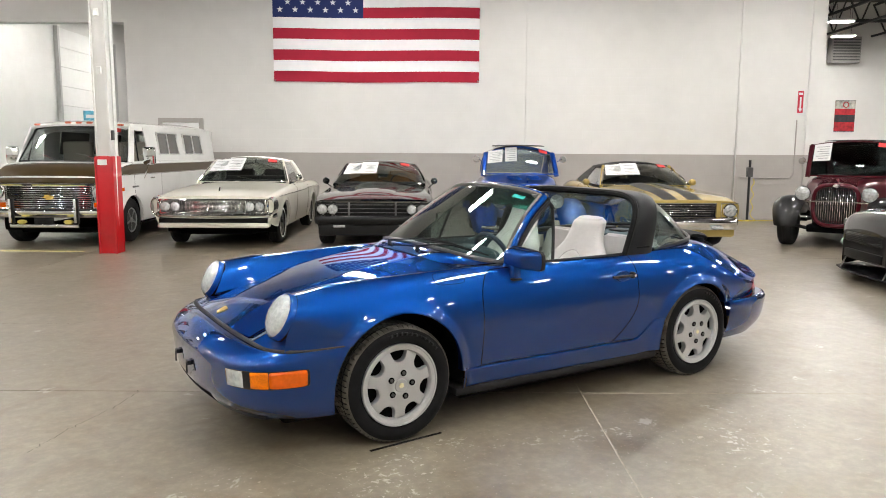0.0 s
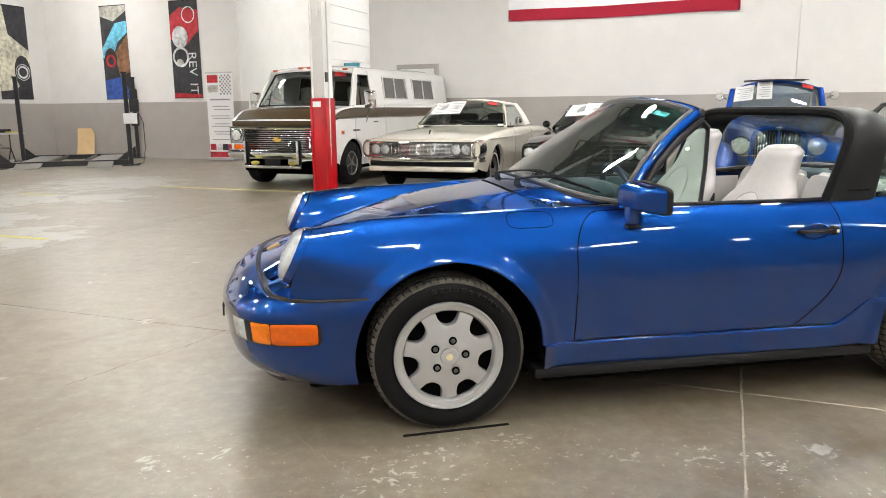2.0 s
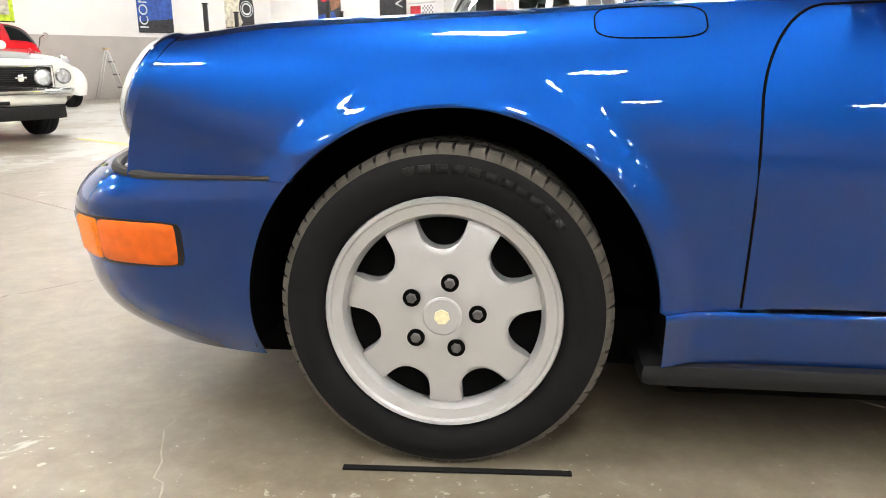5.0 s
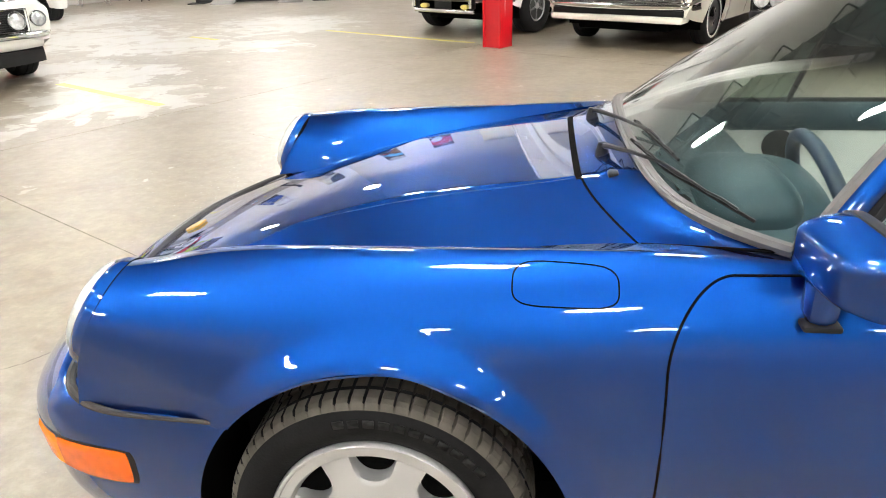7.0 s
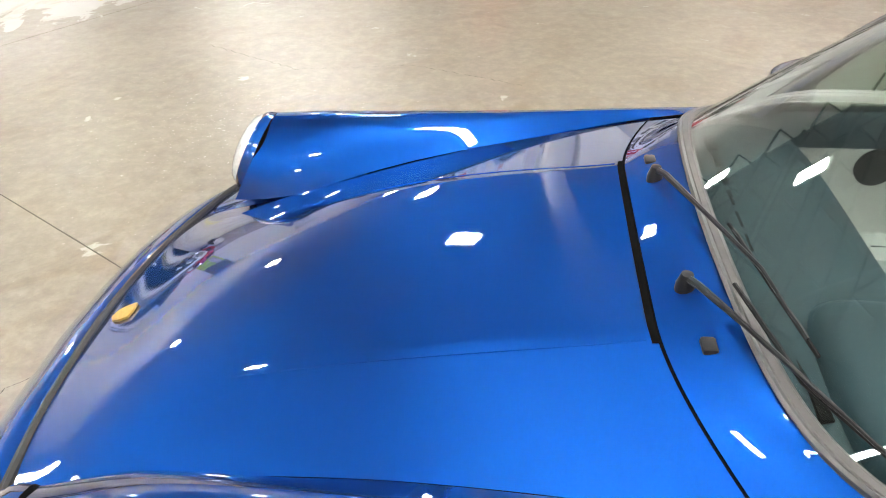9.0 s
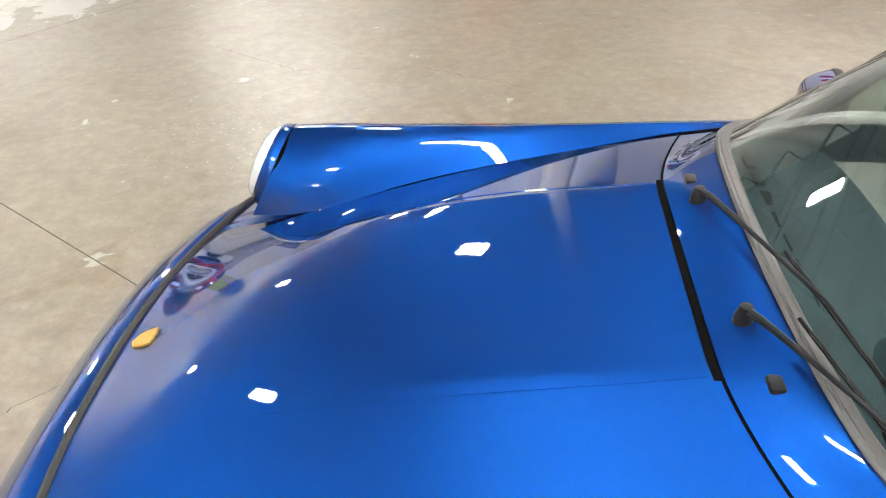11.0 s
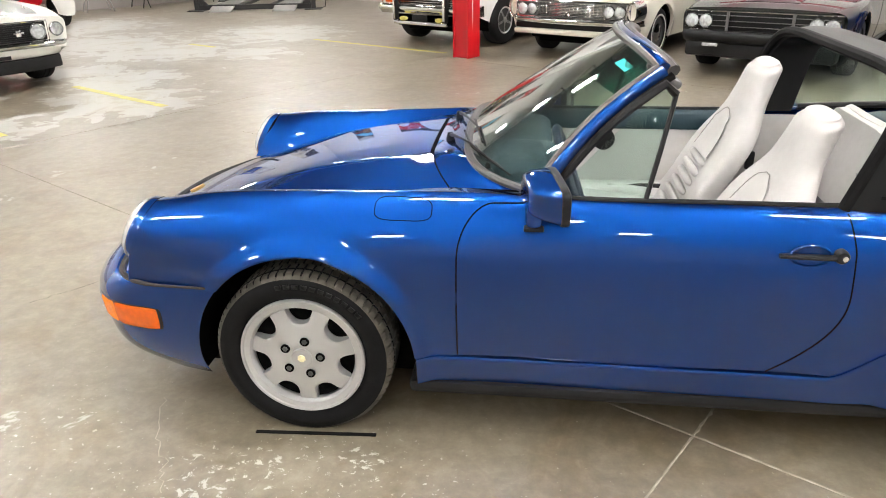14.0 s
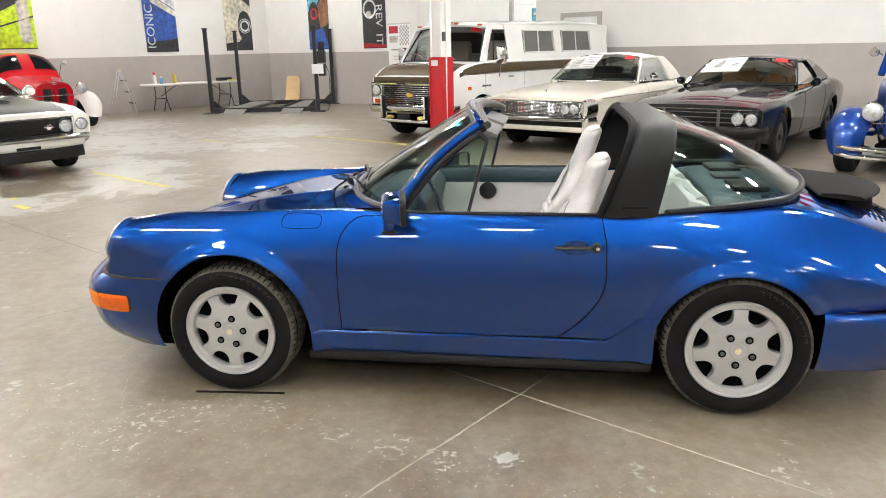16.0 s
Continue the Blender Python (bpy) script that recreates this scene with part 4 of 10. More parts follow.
# rear deck and lid
xs = np.linspace(2.02, 3.2, 50)
ws = np.linspace(-1, 1, 41)
zc = spline([2.0, 2.5, 2.75, 2.95, 3.1, 3.2], [0.875, 0.912, 0.880, 0.815, 0.745, 0.685])(xs)
D = np.zeros((50, 41, 3))
for j, w in enumerate(ws):
    D[:, j, 0], D[:, j, 1] = xs, w * F["y0"](xs)
    D[:, j, 2] = zc + (F["z0"](xs) - zc) * np.abs(w) ** 2.2
keepd = D[16:]
part("rear_deck", grid_bm(keepd), M_BLUE, car)
lid = D[36:47, 5:-5] + np.array((0, 0, 0.003))
part("engine_lid", sheet(lid, 0.01), M_BLUE, car)
bm = bmesh.new()
for k in range(9):
    x = 2.80 + k * 0.028
    box(bm, x, x + 0.014, -0.30, 0.30, float(np.interp(x, xs, zc)) + 0.004, float(np.interp(x, xs, zc)) + 0.012)
part("engine_grille", bm, M_BLACK_TRIM, car, flat=True)
sp = []
for x, z in ((2.67, 0.902), (2.685, 0.914), (2.80, 0.914), (2.99, 0.898), (3.03, 0.889), (2.99, 0.880), (2.80, 0.890)):
    w = np.linspace(-0.37, 0.37, 21)
    sp.append(np.stack([x - 0.16 * np.abs(w / 0.37) ** 2.5 * max(0.0, (x - 2.7) / 0.33), w, z - 0.012 * (w / 0.37) ** 2], 1))
spoiler = part("rear_spoiler", grid_bm(spline(np.linspace(0, 1, 8), np.array(sp + sp[:1]))(np.linspace(0, 1, 36))), M_RUBBER, car, "raised dark rear spoiler")
for sg in (-1, 1):
    part("spoiler_end", mesh_bm([q[0 if sg < 0 else -1] for q in sp], [tuple(range(7))]), M_RUBBER, spoiler, flat=True)
    part("spoiler_bellows", box(bmesh.new(), 2.80, 2.93, sg * 0.20 - 0.11, sg * 0.20 + 0.11, 0.80, 0.885, 0.02), M_RUBBER, spoiler)


# bumpers: plan curve and upright profile
def bumper(plan_x, plan_y, top, rows_, n=121, sgx=1):
    s = np.linspace(-1, 1, n)
    out = []
    for zz, ins in rows_:
        px, py = plan_x(np.abs(s)), plan_y(np.abs(s))
        out.append((s, px, py, zz, ins))
    return s, out


fs = [0, 0.2, 0.4, 0.55, 0.68, 0.80, 0.90, 1.0]
FPX = spline(fs, [-0.908, -0.896, -0.852, -0.783, -0.688, -0.560, -0.400, -0.200])
FPY = spline(fs, [0.0, 0.26, 0.50, 0.655, 0.745, 0.783, 0.797, 0.805])
FTX = spline(fs, [-0.758, -0.749, -0.722, -0.698, -0.655, -0.540, -0.398, -0.200])
FTY = spline(fs, [0.0, 0.24, 0.46, 0.595, 0.708, 0.775, 0.790, 0.799])
FTZ = spline(fs, [0.598, 0.590, 0.574, 0.562, 0.552, 0.548, 0.548, 0.548])


def front_bumper(s, v):
    """Place on the bumper: s across, -1 to 1; v from the upper edge 0 to the lower 1."""
    a = np.abs(s)
    sg = np.sign(s) + (s == 0)
    T = np.stack([FTX(a), sg * FTY(a), FTZ(a)], -1)
    O = np.stack([FPX(a), sg * FPY(a), 0 * a], -1)
    mid = np.array((-0.30, 0.0, 0.0))

    def ring(ins, z):
        q = O.copy()
        d = q[..., :2] - mid[:2]
        side = bump01(0.5, 1.0, a)
        kx, ky = 1 - ins, 1 - ins * (0.25 + 0.75 * (1 - side))
        q[..., 0] = mid[0] + d[..., 0] * kx
        q[..., 1] = d[..., 1] * ky
        q[..., 2] = z
        return q
    K = np.array([T, T * 0.45 + ring(0.035, 0.545) * 0.55, ring(0.004, 0.500), ring(0.0, 0.440), ring(0.015, 0.350), ring(0.07, 0.255), ring(0.17, 0.200)])
    K[1][..., 2] = T[..., 2] * 0.6 + 0.545 * 0.4
    return spline([0, 0.16, 0.34, 0.5, 0.68, 0.87, 1.0], K)(np.asarray(v))


s = np.linspace(-1, 1, 161)
FB = front_bumper(s, np.linspace(0, 1, 30))
FBS = Shell(FB, (FA,))
fb = part("front_bumper", FBS.panel(), M_BLUE, car)
part("bumper_strip", tube_bm([Vector(p) + Vector((0.004, 0, 0.004)) for p in front_bumper(np.linspace(-0.955, 0.955, 121), [0.0])[0]], [0.0108 - 0.0062 * float(bump01(0.68, 0.90, abs(q))) for q in np.linspace(-0.955, 0.955, 121)], 8), M_STRIP, car, "grey-black rubber strip along the bumper's upper edge")
LB = FB[:, 30:-30]
part("bumper_lip", grid_bm(np.array([LB[-1], LB[-1] + np.array((0.006, 0, -0.016)), LB[-1] + np.array((0.08, 0, -0.018))])), M_BLACK_TRIM, fb)
# body behind the strip and below the lamps
sn = s * 0.90
nosepan = np.array([front_bumper(sn, [0.0])[0], front_bumper(sn, [0.0])[0] * np.array((1, 0.96, 1)) + np.array((0.06, 0, 0.012)),
                    front_bumper(sn, [0.0])[0] * np.array((1, 0.93, 1)) + np.stack([0.06 + 0.10 * bump01(0.5, 0.6, np.abs(sn)), 0 * sn, 0.013 + 0.03 * bump01(0.5, 0.6, np.abs(sn))], 1)])
part("nose_panel", grid_bm(nosepan), M_BLUE, car)
aa_ = np.linspace(0, 0.98, 200)
for sg in (-1, 1):
    yy_ = np.linspace(0.44, 0.735, 24)
    fx_ = np.interp(yy_, FTY(aa_), FTX(aa_)) + 0.012
    fz_ = np.interp(yy_, FTY(aa_), FTZ(aa_))
    rows = []
    for k in np.linspace(0, 1, 16):
        x_ = fx_ + (-0.44 - fx_) * k
        out_ = bump01(0.0, 0.10, yy_ - edge_y(np.clip(x_, -0.75, 0.5)))
        rows.append(np.stack([x_, sg * yy_, (edge_z(np.clip(x_, -0.75, 0.5)) - 0.010) * (1 - out_) + (fz_ + 0.004 + 0.10 * k) * out_], 1))
    part("wing_front", grid_bm(np.array(rows)), M_BLUE, car)


def bumper_patch(name, s0, s1, v0, v1, off, mat, parent, ns=14, nv=6, label="", rs=0.0, rv=0.0):
    """A lens or plate lying on the bumper, its corners rounded by rs and rv."""
    P = np.zeros((nv, ns, 3))
    for i, q in enumerate(np.linspace(-1, 1, nv)):
        for j, p in enumerate(np.linspace(-1, 1, ns)):
            ss = (s0 + s1) / 2 + (s1 - s0) / 2 * p * (1 - rs * abs(q) ** 5)
            vv = (v0 + v1) / 2 + (v1 - v0) / 2 * q * (1 - rv * abs(p) ** 9)
            P[i, j] = front_bumper(np.array([ss]), [vv])[0, 0]
    N = normals_of(P)
    if (N[:, :, 0].mean() > 0):
        N = -N
    edge = np.ones(P.shape[:2])
    edge[0, :] = edge[-1, :] = edge[:, 0] = edge[:, -1] = 0.0
    P = P + N * (off * (0.35 + 0.65 * edge))[..., None]
    bm = grid_bm(P)
    rim = bmesh.ops.extrude_edge_only(bm, edges=[e for e in bm.edges if e.is_boundary])
    mv = Vector(N.mean(axis=(0, 1))) * -0.02
    for v in rim["geom"]:
        if isinstance(v, bmesh.types.BMVert):
            v.co += mv
    return part(name, bm, mat, parent, label)


for sg in (-1, 1):
    bumper_patch("lamp_recess", sg * 0.455, sg * 0.848, 0.428, 0.630, 0.0025, M_BLACK_TRIM, fb, 30, 9, "", 0.02, 0.14)
    bumper_patch("indicator", sg * 0.690, sg * 0.840, 0.440, 0.618, 0.008, M_AMBER, fb, 20, 9, "amber turn-signal lens", 0.03, 0.10)
    bumper_patch("indicator_front", sg * 0.598, sg * 0.688, 0.440, 0.618, 0.008, M_AMBER_RIBBED, fb, 14, 9, "ribbed amber turn-signal lens", 0.02, 0.05)
    bumper_patch("fog_lamp", sg * 0.462, sg * 0.560, 0.438, 0.62, 0.006, M_LENS, fb, 12, 8, "clear fog-lamp lens")
    # headlamp
    ln = Vector((-0.905, sg * 0.02, 0.426)).normalized()
    q = ln.to_track_quat("Y", "Z").to_matrix().to_4x4()
    mm = Matrix.Translation((-0.560, sg * 0.640, 0.696)) @ q
    lamp = part("headlamp", lathe_bm([(0.109, 0.014), (0.109, 0.030), (0.105, 0.040), (0.094, 0.051), (0.070, 0.061), (0.035, 0.067), (0.001, 0.069)], 64, m=mm), M_LENS, car, "clear ribbed round headlamp lens")
    part("lamp_bezel", lathe_bm([(0.108, 0.020), (0.1105, 0.032), (0.1150, 0.030), (0.1205, 0.018), (0.1245, 0.003), (0.118, 0.001), (0.108, -0.02)], 64, m=mm), M_BLUE, lamp)
    part("lamp_gap", lathe_bm([(0.1250, 0.003), (0.1235, -0.012), (0.110, -0.012), (0.110, 0.001)], 64, m=mm, closed=True), M_DARK, lamp)
# lower intake
bumper_patch("lower_intake", -0.30, 0.30, 0.80, 0.90, 0.002, M_DARK, fb, 20, 4)
for sg in (-1, 1):
    bk = box_part("plate_bracket", (-0.918, -0.88, sg * 0.13 - 0.020, sg * 0.13 + 0.020, 0.384, 0.408), M_BLACK_TRIM, fb, 0.004)
    part("bracket_tab", box(bmesh.new(), -0.922, -0.914, sg * 0.13 - 0.007, sg * 0.13 + 0.007, 0.340, 0.398, 0.003), M_BLACK_TRIM, bk)

rs = [0, 0.3, 0.5, 0.66, 0.8, 1.0]
RPX = spline(rs, [3.385, 3.360, 3.290, 3.150, 2.950, 2.600])
RPY = spline(rs, [0.0, 0.34, 0.56, 0.69, 0.765, 0.806])
s = np.linspace(-1, 1, 121)
a = np.abs(s)
rows = []
for z, ins, dx in ((0.474, 0.06, -0.10), (0.478, 0.02, -0.03), (0.462, 0.0, 0.0), (0.39, 0.0, 0.0), (0.29, 0.02, -0.02), (0.205, 0.07, -0.10)):
    rows.append(np.stack([RPX(a) * 1.0 + dx * (1 - bump01(0.6, 1.0, a)), np.sign(s) * RPY(a) * (1 - ins), np.full_like(a, z)], 1))
part("rear_bumper", grid_bm(spline([0, 0.1, 0.2, 0.5, 0.75, 1], np.array(rows))(np.linspace(0, 1, 22))), M_BLUE, car)
part("rear_valance", grid_bm(np.array([rows[-1], rows[-1] * np.array((0.93, 0.9, 1))])[:, 12:-12]), M_BLACK_TRIM, car)
for sg in (-1, 1):
    rows = []
    for z, dx in ((0.597, -0.030), (0.590, -0.012), (0.550, 0.004), (0.490, 0.014), (0.472, 0.0)):
        yy = np.linspace(0.40, 0.742, 20)
        rows.append(np.stack([3.235 + dx - 0.31 * ((yy - 0.40) / 0.342) ** 2.2, sg * yy, np.full_like(yy, z)], 1))
    part("tail_lamp", grid_bm(np.array(rows)), M_REDLENS, car, "dark red tail-lamp lens")
rows = []
for z, dx in ((0.615, -0.10), (0.55, -0.03), (0.480, 0.0)):
    w = np.linspace(-0.41, 0.41, 31)
    rows.append(np.stack([3.262 + dx - 0.06 * np.abs(w / 0.41) ** 3, w, np.full_like(w, z)], 1))
part("rear_reflector", grid_bm(np.array(rows)), M_REDLENS, car, "dark red reflector panel")
part("rear_apron", grid_bm(np.array([D[-1] * np.array((1, 1, 1)), np.stack([np.interp(np.abs(D[-1][:, 1]), np.linspace(0, 0.66, 41), 3.17 - 0.24 * np.linspace(0, 1, 41) ** 3.2), D[-1][:, 1], np.full(41, 0.60)], 1)])), M_BLUE, car)


# wheels
def spoked_face(R=0.186, nr=22, per=72):
    """Seven broad spokes: a disc whose outer edge runs in round the windows."""
    nt = 7 * per
    T = np.arange(nt) * 2 * math.pi / nt
    edge = []
    for t in T:
        a = (t + math.pi / 7) % (2 * math.pi / 7) - math.pi / 7
        r = np.linspace(0.10, R, 400)
        tang, rad = r * math.sin(a), r * math.cos(a)
        f = rad - 0.122 - 9.0 * tang**2 - 5.5e3 * tang**4
        k = np.nonzero(f > 0)[0]
        edge.append(r[k[0]] if len(k) else R)
    edge = np.array(edge)
    shape = lambda r: -0.010 * np.cos(r / R * math.pi / 2) - 0.004 * np.exp(-((r - 0.05) / 0.02) ** 2) + 0.010 * (r / R) ** 4
    rows = []
    for k in np.linspace(0, 1, nr):
        r = 0.012 + (edge - 0.012) * k
        rows.append(np.stack([r * np.cos(T), shape(r) + 0.003 * max(0.0, (k - 0.955) / 0.045), r * np.sin(T)], 1))
    last = rows[-1]
    for d in (0.012, 0.036):
        rows.append(last + np.stack([0 * T, np.where(edge < R - 1e-4, d, d * 0.3), 0 * T], 1))
    P = np.array(rows)
    return grid_bm(P.transpose(1, 0, 2), close_u=True)


def tyre_bm(R=0.311, rim=0.214, w=0.205, nt=594, tread=False):
    """A tyre with shoulder blocks, axis y, its outer wall towards -y."""
    h = w / 2
    prof = [(rim, -h * 0.80), (rim + 0.012, -h * 0.92), (rim + 0.03, -h * 1.0), (rim + 0.05, -h * 1.03), (R - 0.032, -h * 0.98), (R - 0.018, -h * 0.92), (R - 0.007, -h * 0.83), (R - 0.0015, -h * 0.74),
            (R - 0.0005, -h * 0.50), (R - 0.007, -h * 0.48), (R - 0.007, -h * 0.42), (R, -h * 0.40), (R, -h * 0.06), (R - 0.007, -h * 0.04), (R - 0.007, h * 0.04), (R, h * 0.06), (R, h * 0.40),
            (R - 0.007, h * 0.42), (R - 0.007, h * 0.48), (R - 0.0005, h * 0.50), (R - 0.0015, h * 0.74), (R - 0.018, h * 0.92), (rim + 0.05, h * 1.03), (rim, h * 0.8)]
    bm = bmesh.new()
    rings = []
    for k in range(nt):
        t = 2 * math.pi * k / nt
        ring = []
        for i, (r, a) in enumerate(prof):
            cut = (i in (6, 7, 8) or 19 <= i <= 20) and k % 9 < 1
            cut2 = 11 <= i <= 16 and (k + (4 if i > 13 else 0)) % 9 < 1
            rr = r - ((0.004 if i == 6 else 0.009) if cut else 0.008 if cut2 else 0)
            ring.append(bm.verts.new((rr * math.cos(t), a, rr * math.sin(t))))
        rings.append(ring)
    for k in range(nt):
        p, q = rings[k], rings[(k + 1) % nt]
        for i in range(len(prof) - 1):
            # slot and groove faces go black: their shade is put into the colour
            slot = (k % 9 < 1 and (i in (6, 7) or i >= 18)) or ((k + (4 if i > 13 else 0)) % 9 < 1 and 11 <= i <= 15) or i in (8, 9, 10, 13, 16, 17)
            if (5 <= i < 20 and not slot) == tread:
                bm.faces.new((p[i], p[i + 1], q[i + 1], q[i]))
    bmesh.ops.delete(bm, geom=[v for v in bm.verts if not v.link_faces], context="VERTS")
    return bm


def arc_bars(r0, r1, y, t0, t1, count, fill=0.72):
    """Raised bars round the tyre wall where its lettering stands."""
    bm = bmesh.new()
    for k in range(count):
        a, b = t0 + (t1 - t0) * k / count, t0 + (t1 - t0) * (k + fill) / count
        q = [(r0, a), (r1, a), (r1, b), (r0, b)]
        f = bm.faces.new([bm.verts.new((r * math.cos(t), y, r * math.sin(t))) for r, t in q])
        e = bmesh.ops.extrude_face_region(bm, geom=[f])
        for v in e["geom"]:
            if isinstance(v, bmesh.types.BMVert):
                v.co.y += 0.004
    return bm


def targa_wheel(parent, m, first=None):
    if first:
        return copy_part(first, parent, m)
    hub = part("wheel", spoked_face(), M_ALLOY, parent, "silver seven-spoke alloy wheel")
    hub.matrix_local = m
    part("rim", lathe_bm([(0.179, 0.012), (0.185, 0.0), (0.188, -0.006), (0.207, -0.0085), (0.210, -0.014), (0.216, -0.015), (0.219, -0.010), (0.217, 0.01), (0.208, 0.03), (0.200, 0.14), (0.190, 0.14), (0.196, 0.03), (0.182, 0.03)], 72, closed=True), M_ALLOY, hub)
    tb = tyre_bm()
    bmesh.ops.translate(tb, verts=tb.verts, vec=(0, 0.088, 0))
    tyre = part("tyre", tb, M_RUBBER, hub, "black tyre with a worn tread")
    tb = tyre_bm(tread=True)
    bmesh.ops.translate(tb, verts=tb.verts, vec=(0, 0.088, 0))
    part("tread", tb, M_TREAD, tyre, "dusty block tread", flat=True)
    M_LETTER = material("tyre_lettering", (0.010, 0.010, 0.010), rough=0.6, spec=0.2)
    for k in range(11):
        part("tyre_mark", arc_bars(0.262, 0.277, -0.0185, math.radians(50 + 6.2 * k), math.radians(56.2 + 6.2 * k), 1), M_LETTER, tyre)
    part("hub_cap", lathe_bm([(0.036, 0.0), (0.036, -0.016), (0.033, -0.019), (0.001, -0.020)], 40), M_ALLOY, hub)
    part("cap_crest", lathe_bm([(0.015, -0.0195), (0.014, -0.0215), (0.001, -0.0218)], 7), material("faded_gilt", (0.72, 0.66, 0.42), rough=0.5, var=0.2, scale=150), hub)
    for k in range(5):
        t = 2 * math.pi * k / 5 + 0.3
        mm = Matrix.Translation((0.065 * math.cos(t), 0, 0.065 * math.sin(t)))
        # a black disc draws the shade round each nut
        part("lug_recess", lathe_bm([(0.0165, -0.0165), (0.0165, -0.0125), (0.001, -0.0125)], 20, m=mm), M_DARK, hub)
        part("lug_nut", lathe_bm([(0.010, -0.008), (0.010, -0.0185), (0.007, -0.021), (0.001, -0.0205)], 6, m=mm), M_STEEL, hub)
    part("brake_disc", lathe_bm([(0.145, 0.055), (0.145, 0.075), (0.05, 0.075), (0.05, 0.055)], 48, closed=True), M_STEEL, hub)
    # an added black cup: gives the spoke windows their shade by colour
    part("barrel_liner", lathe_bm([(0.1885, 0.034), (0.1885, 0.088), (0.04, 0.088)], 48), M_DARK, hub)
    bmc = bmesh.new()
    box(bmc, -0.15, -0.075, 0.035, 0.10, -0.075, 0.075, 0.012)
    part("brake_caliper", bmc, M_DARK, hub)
    return hub


def copy_part(ob, parent, m):
    made = {}
    for o in (ob, *ob.children_recursive):
        made[o] = o.copy()
        scene.collection.objects.link(made[o])
        made[o].parent = made.get(o.parent, parent)
    made[ob].parent = parent
    made[ob].matrix_local = m
    return made[ob]


WZ = 0.305
w0 = targa_wheel(car, pose(0.0, -0.785, WZ, 0, 12, 0))
copy_part(w0, car, pose(2.272, -0.788, WZ, 0, 40, 0))
copy_part(w0, car, pose(0.0, 0.785, WZ, 0, 20, 180))
copy_part(w0, car, pose(2.272, 0.788, WZ, 0, 60, 180))
box_part("floor_pan", (-0.55, 2.9, -0.56, 0.56, 0.115, 0.26), M_DARK, car, 0.03)
box_part("floor_pan", (0.42, 1.86, -0.70, 0.70, 0.125, 0.20), M_DARK, car, 0.02)
box_part("nose_undertray", (-0.72, -0.45, -0.40, 0.40, 0.175, 0.21), M_DARK, car, 0.015)

# ---- the targa's fittings and cabin ----
def cowl_seam(sg):
    j = 0 if sg < 0 else -1
    return [Vector(p) + Vector((0, 0, 0.001)) for p in C[::2, j]]


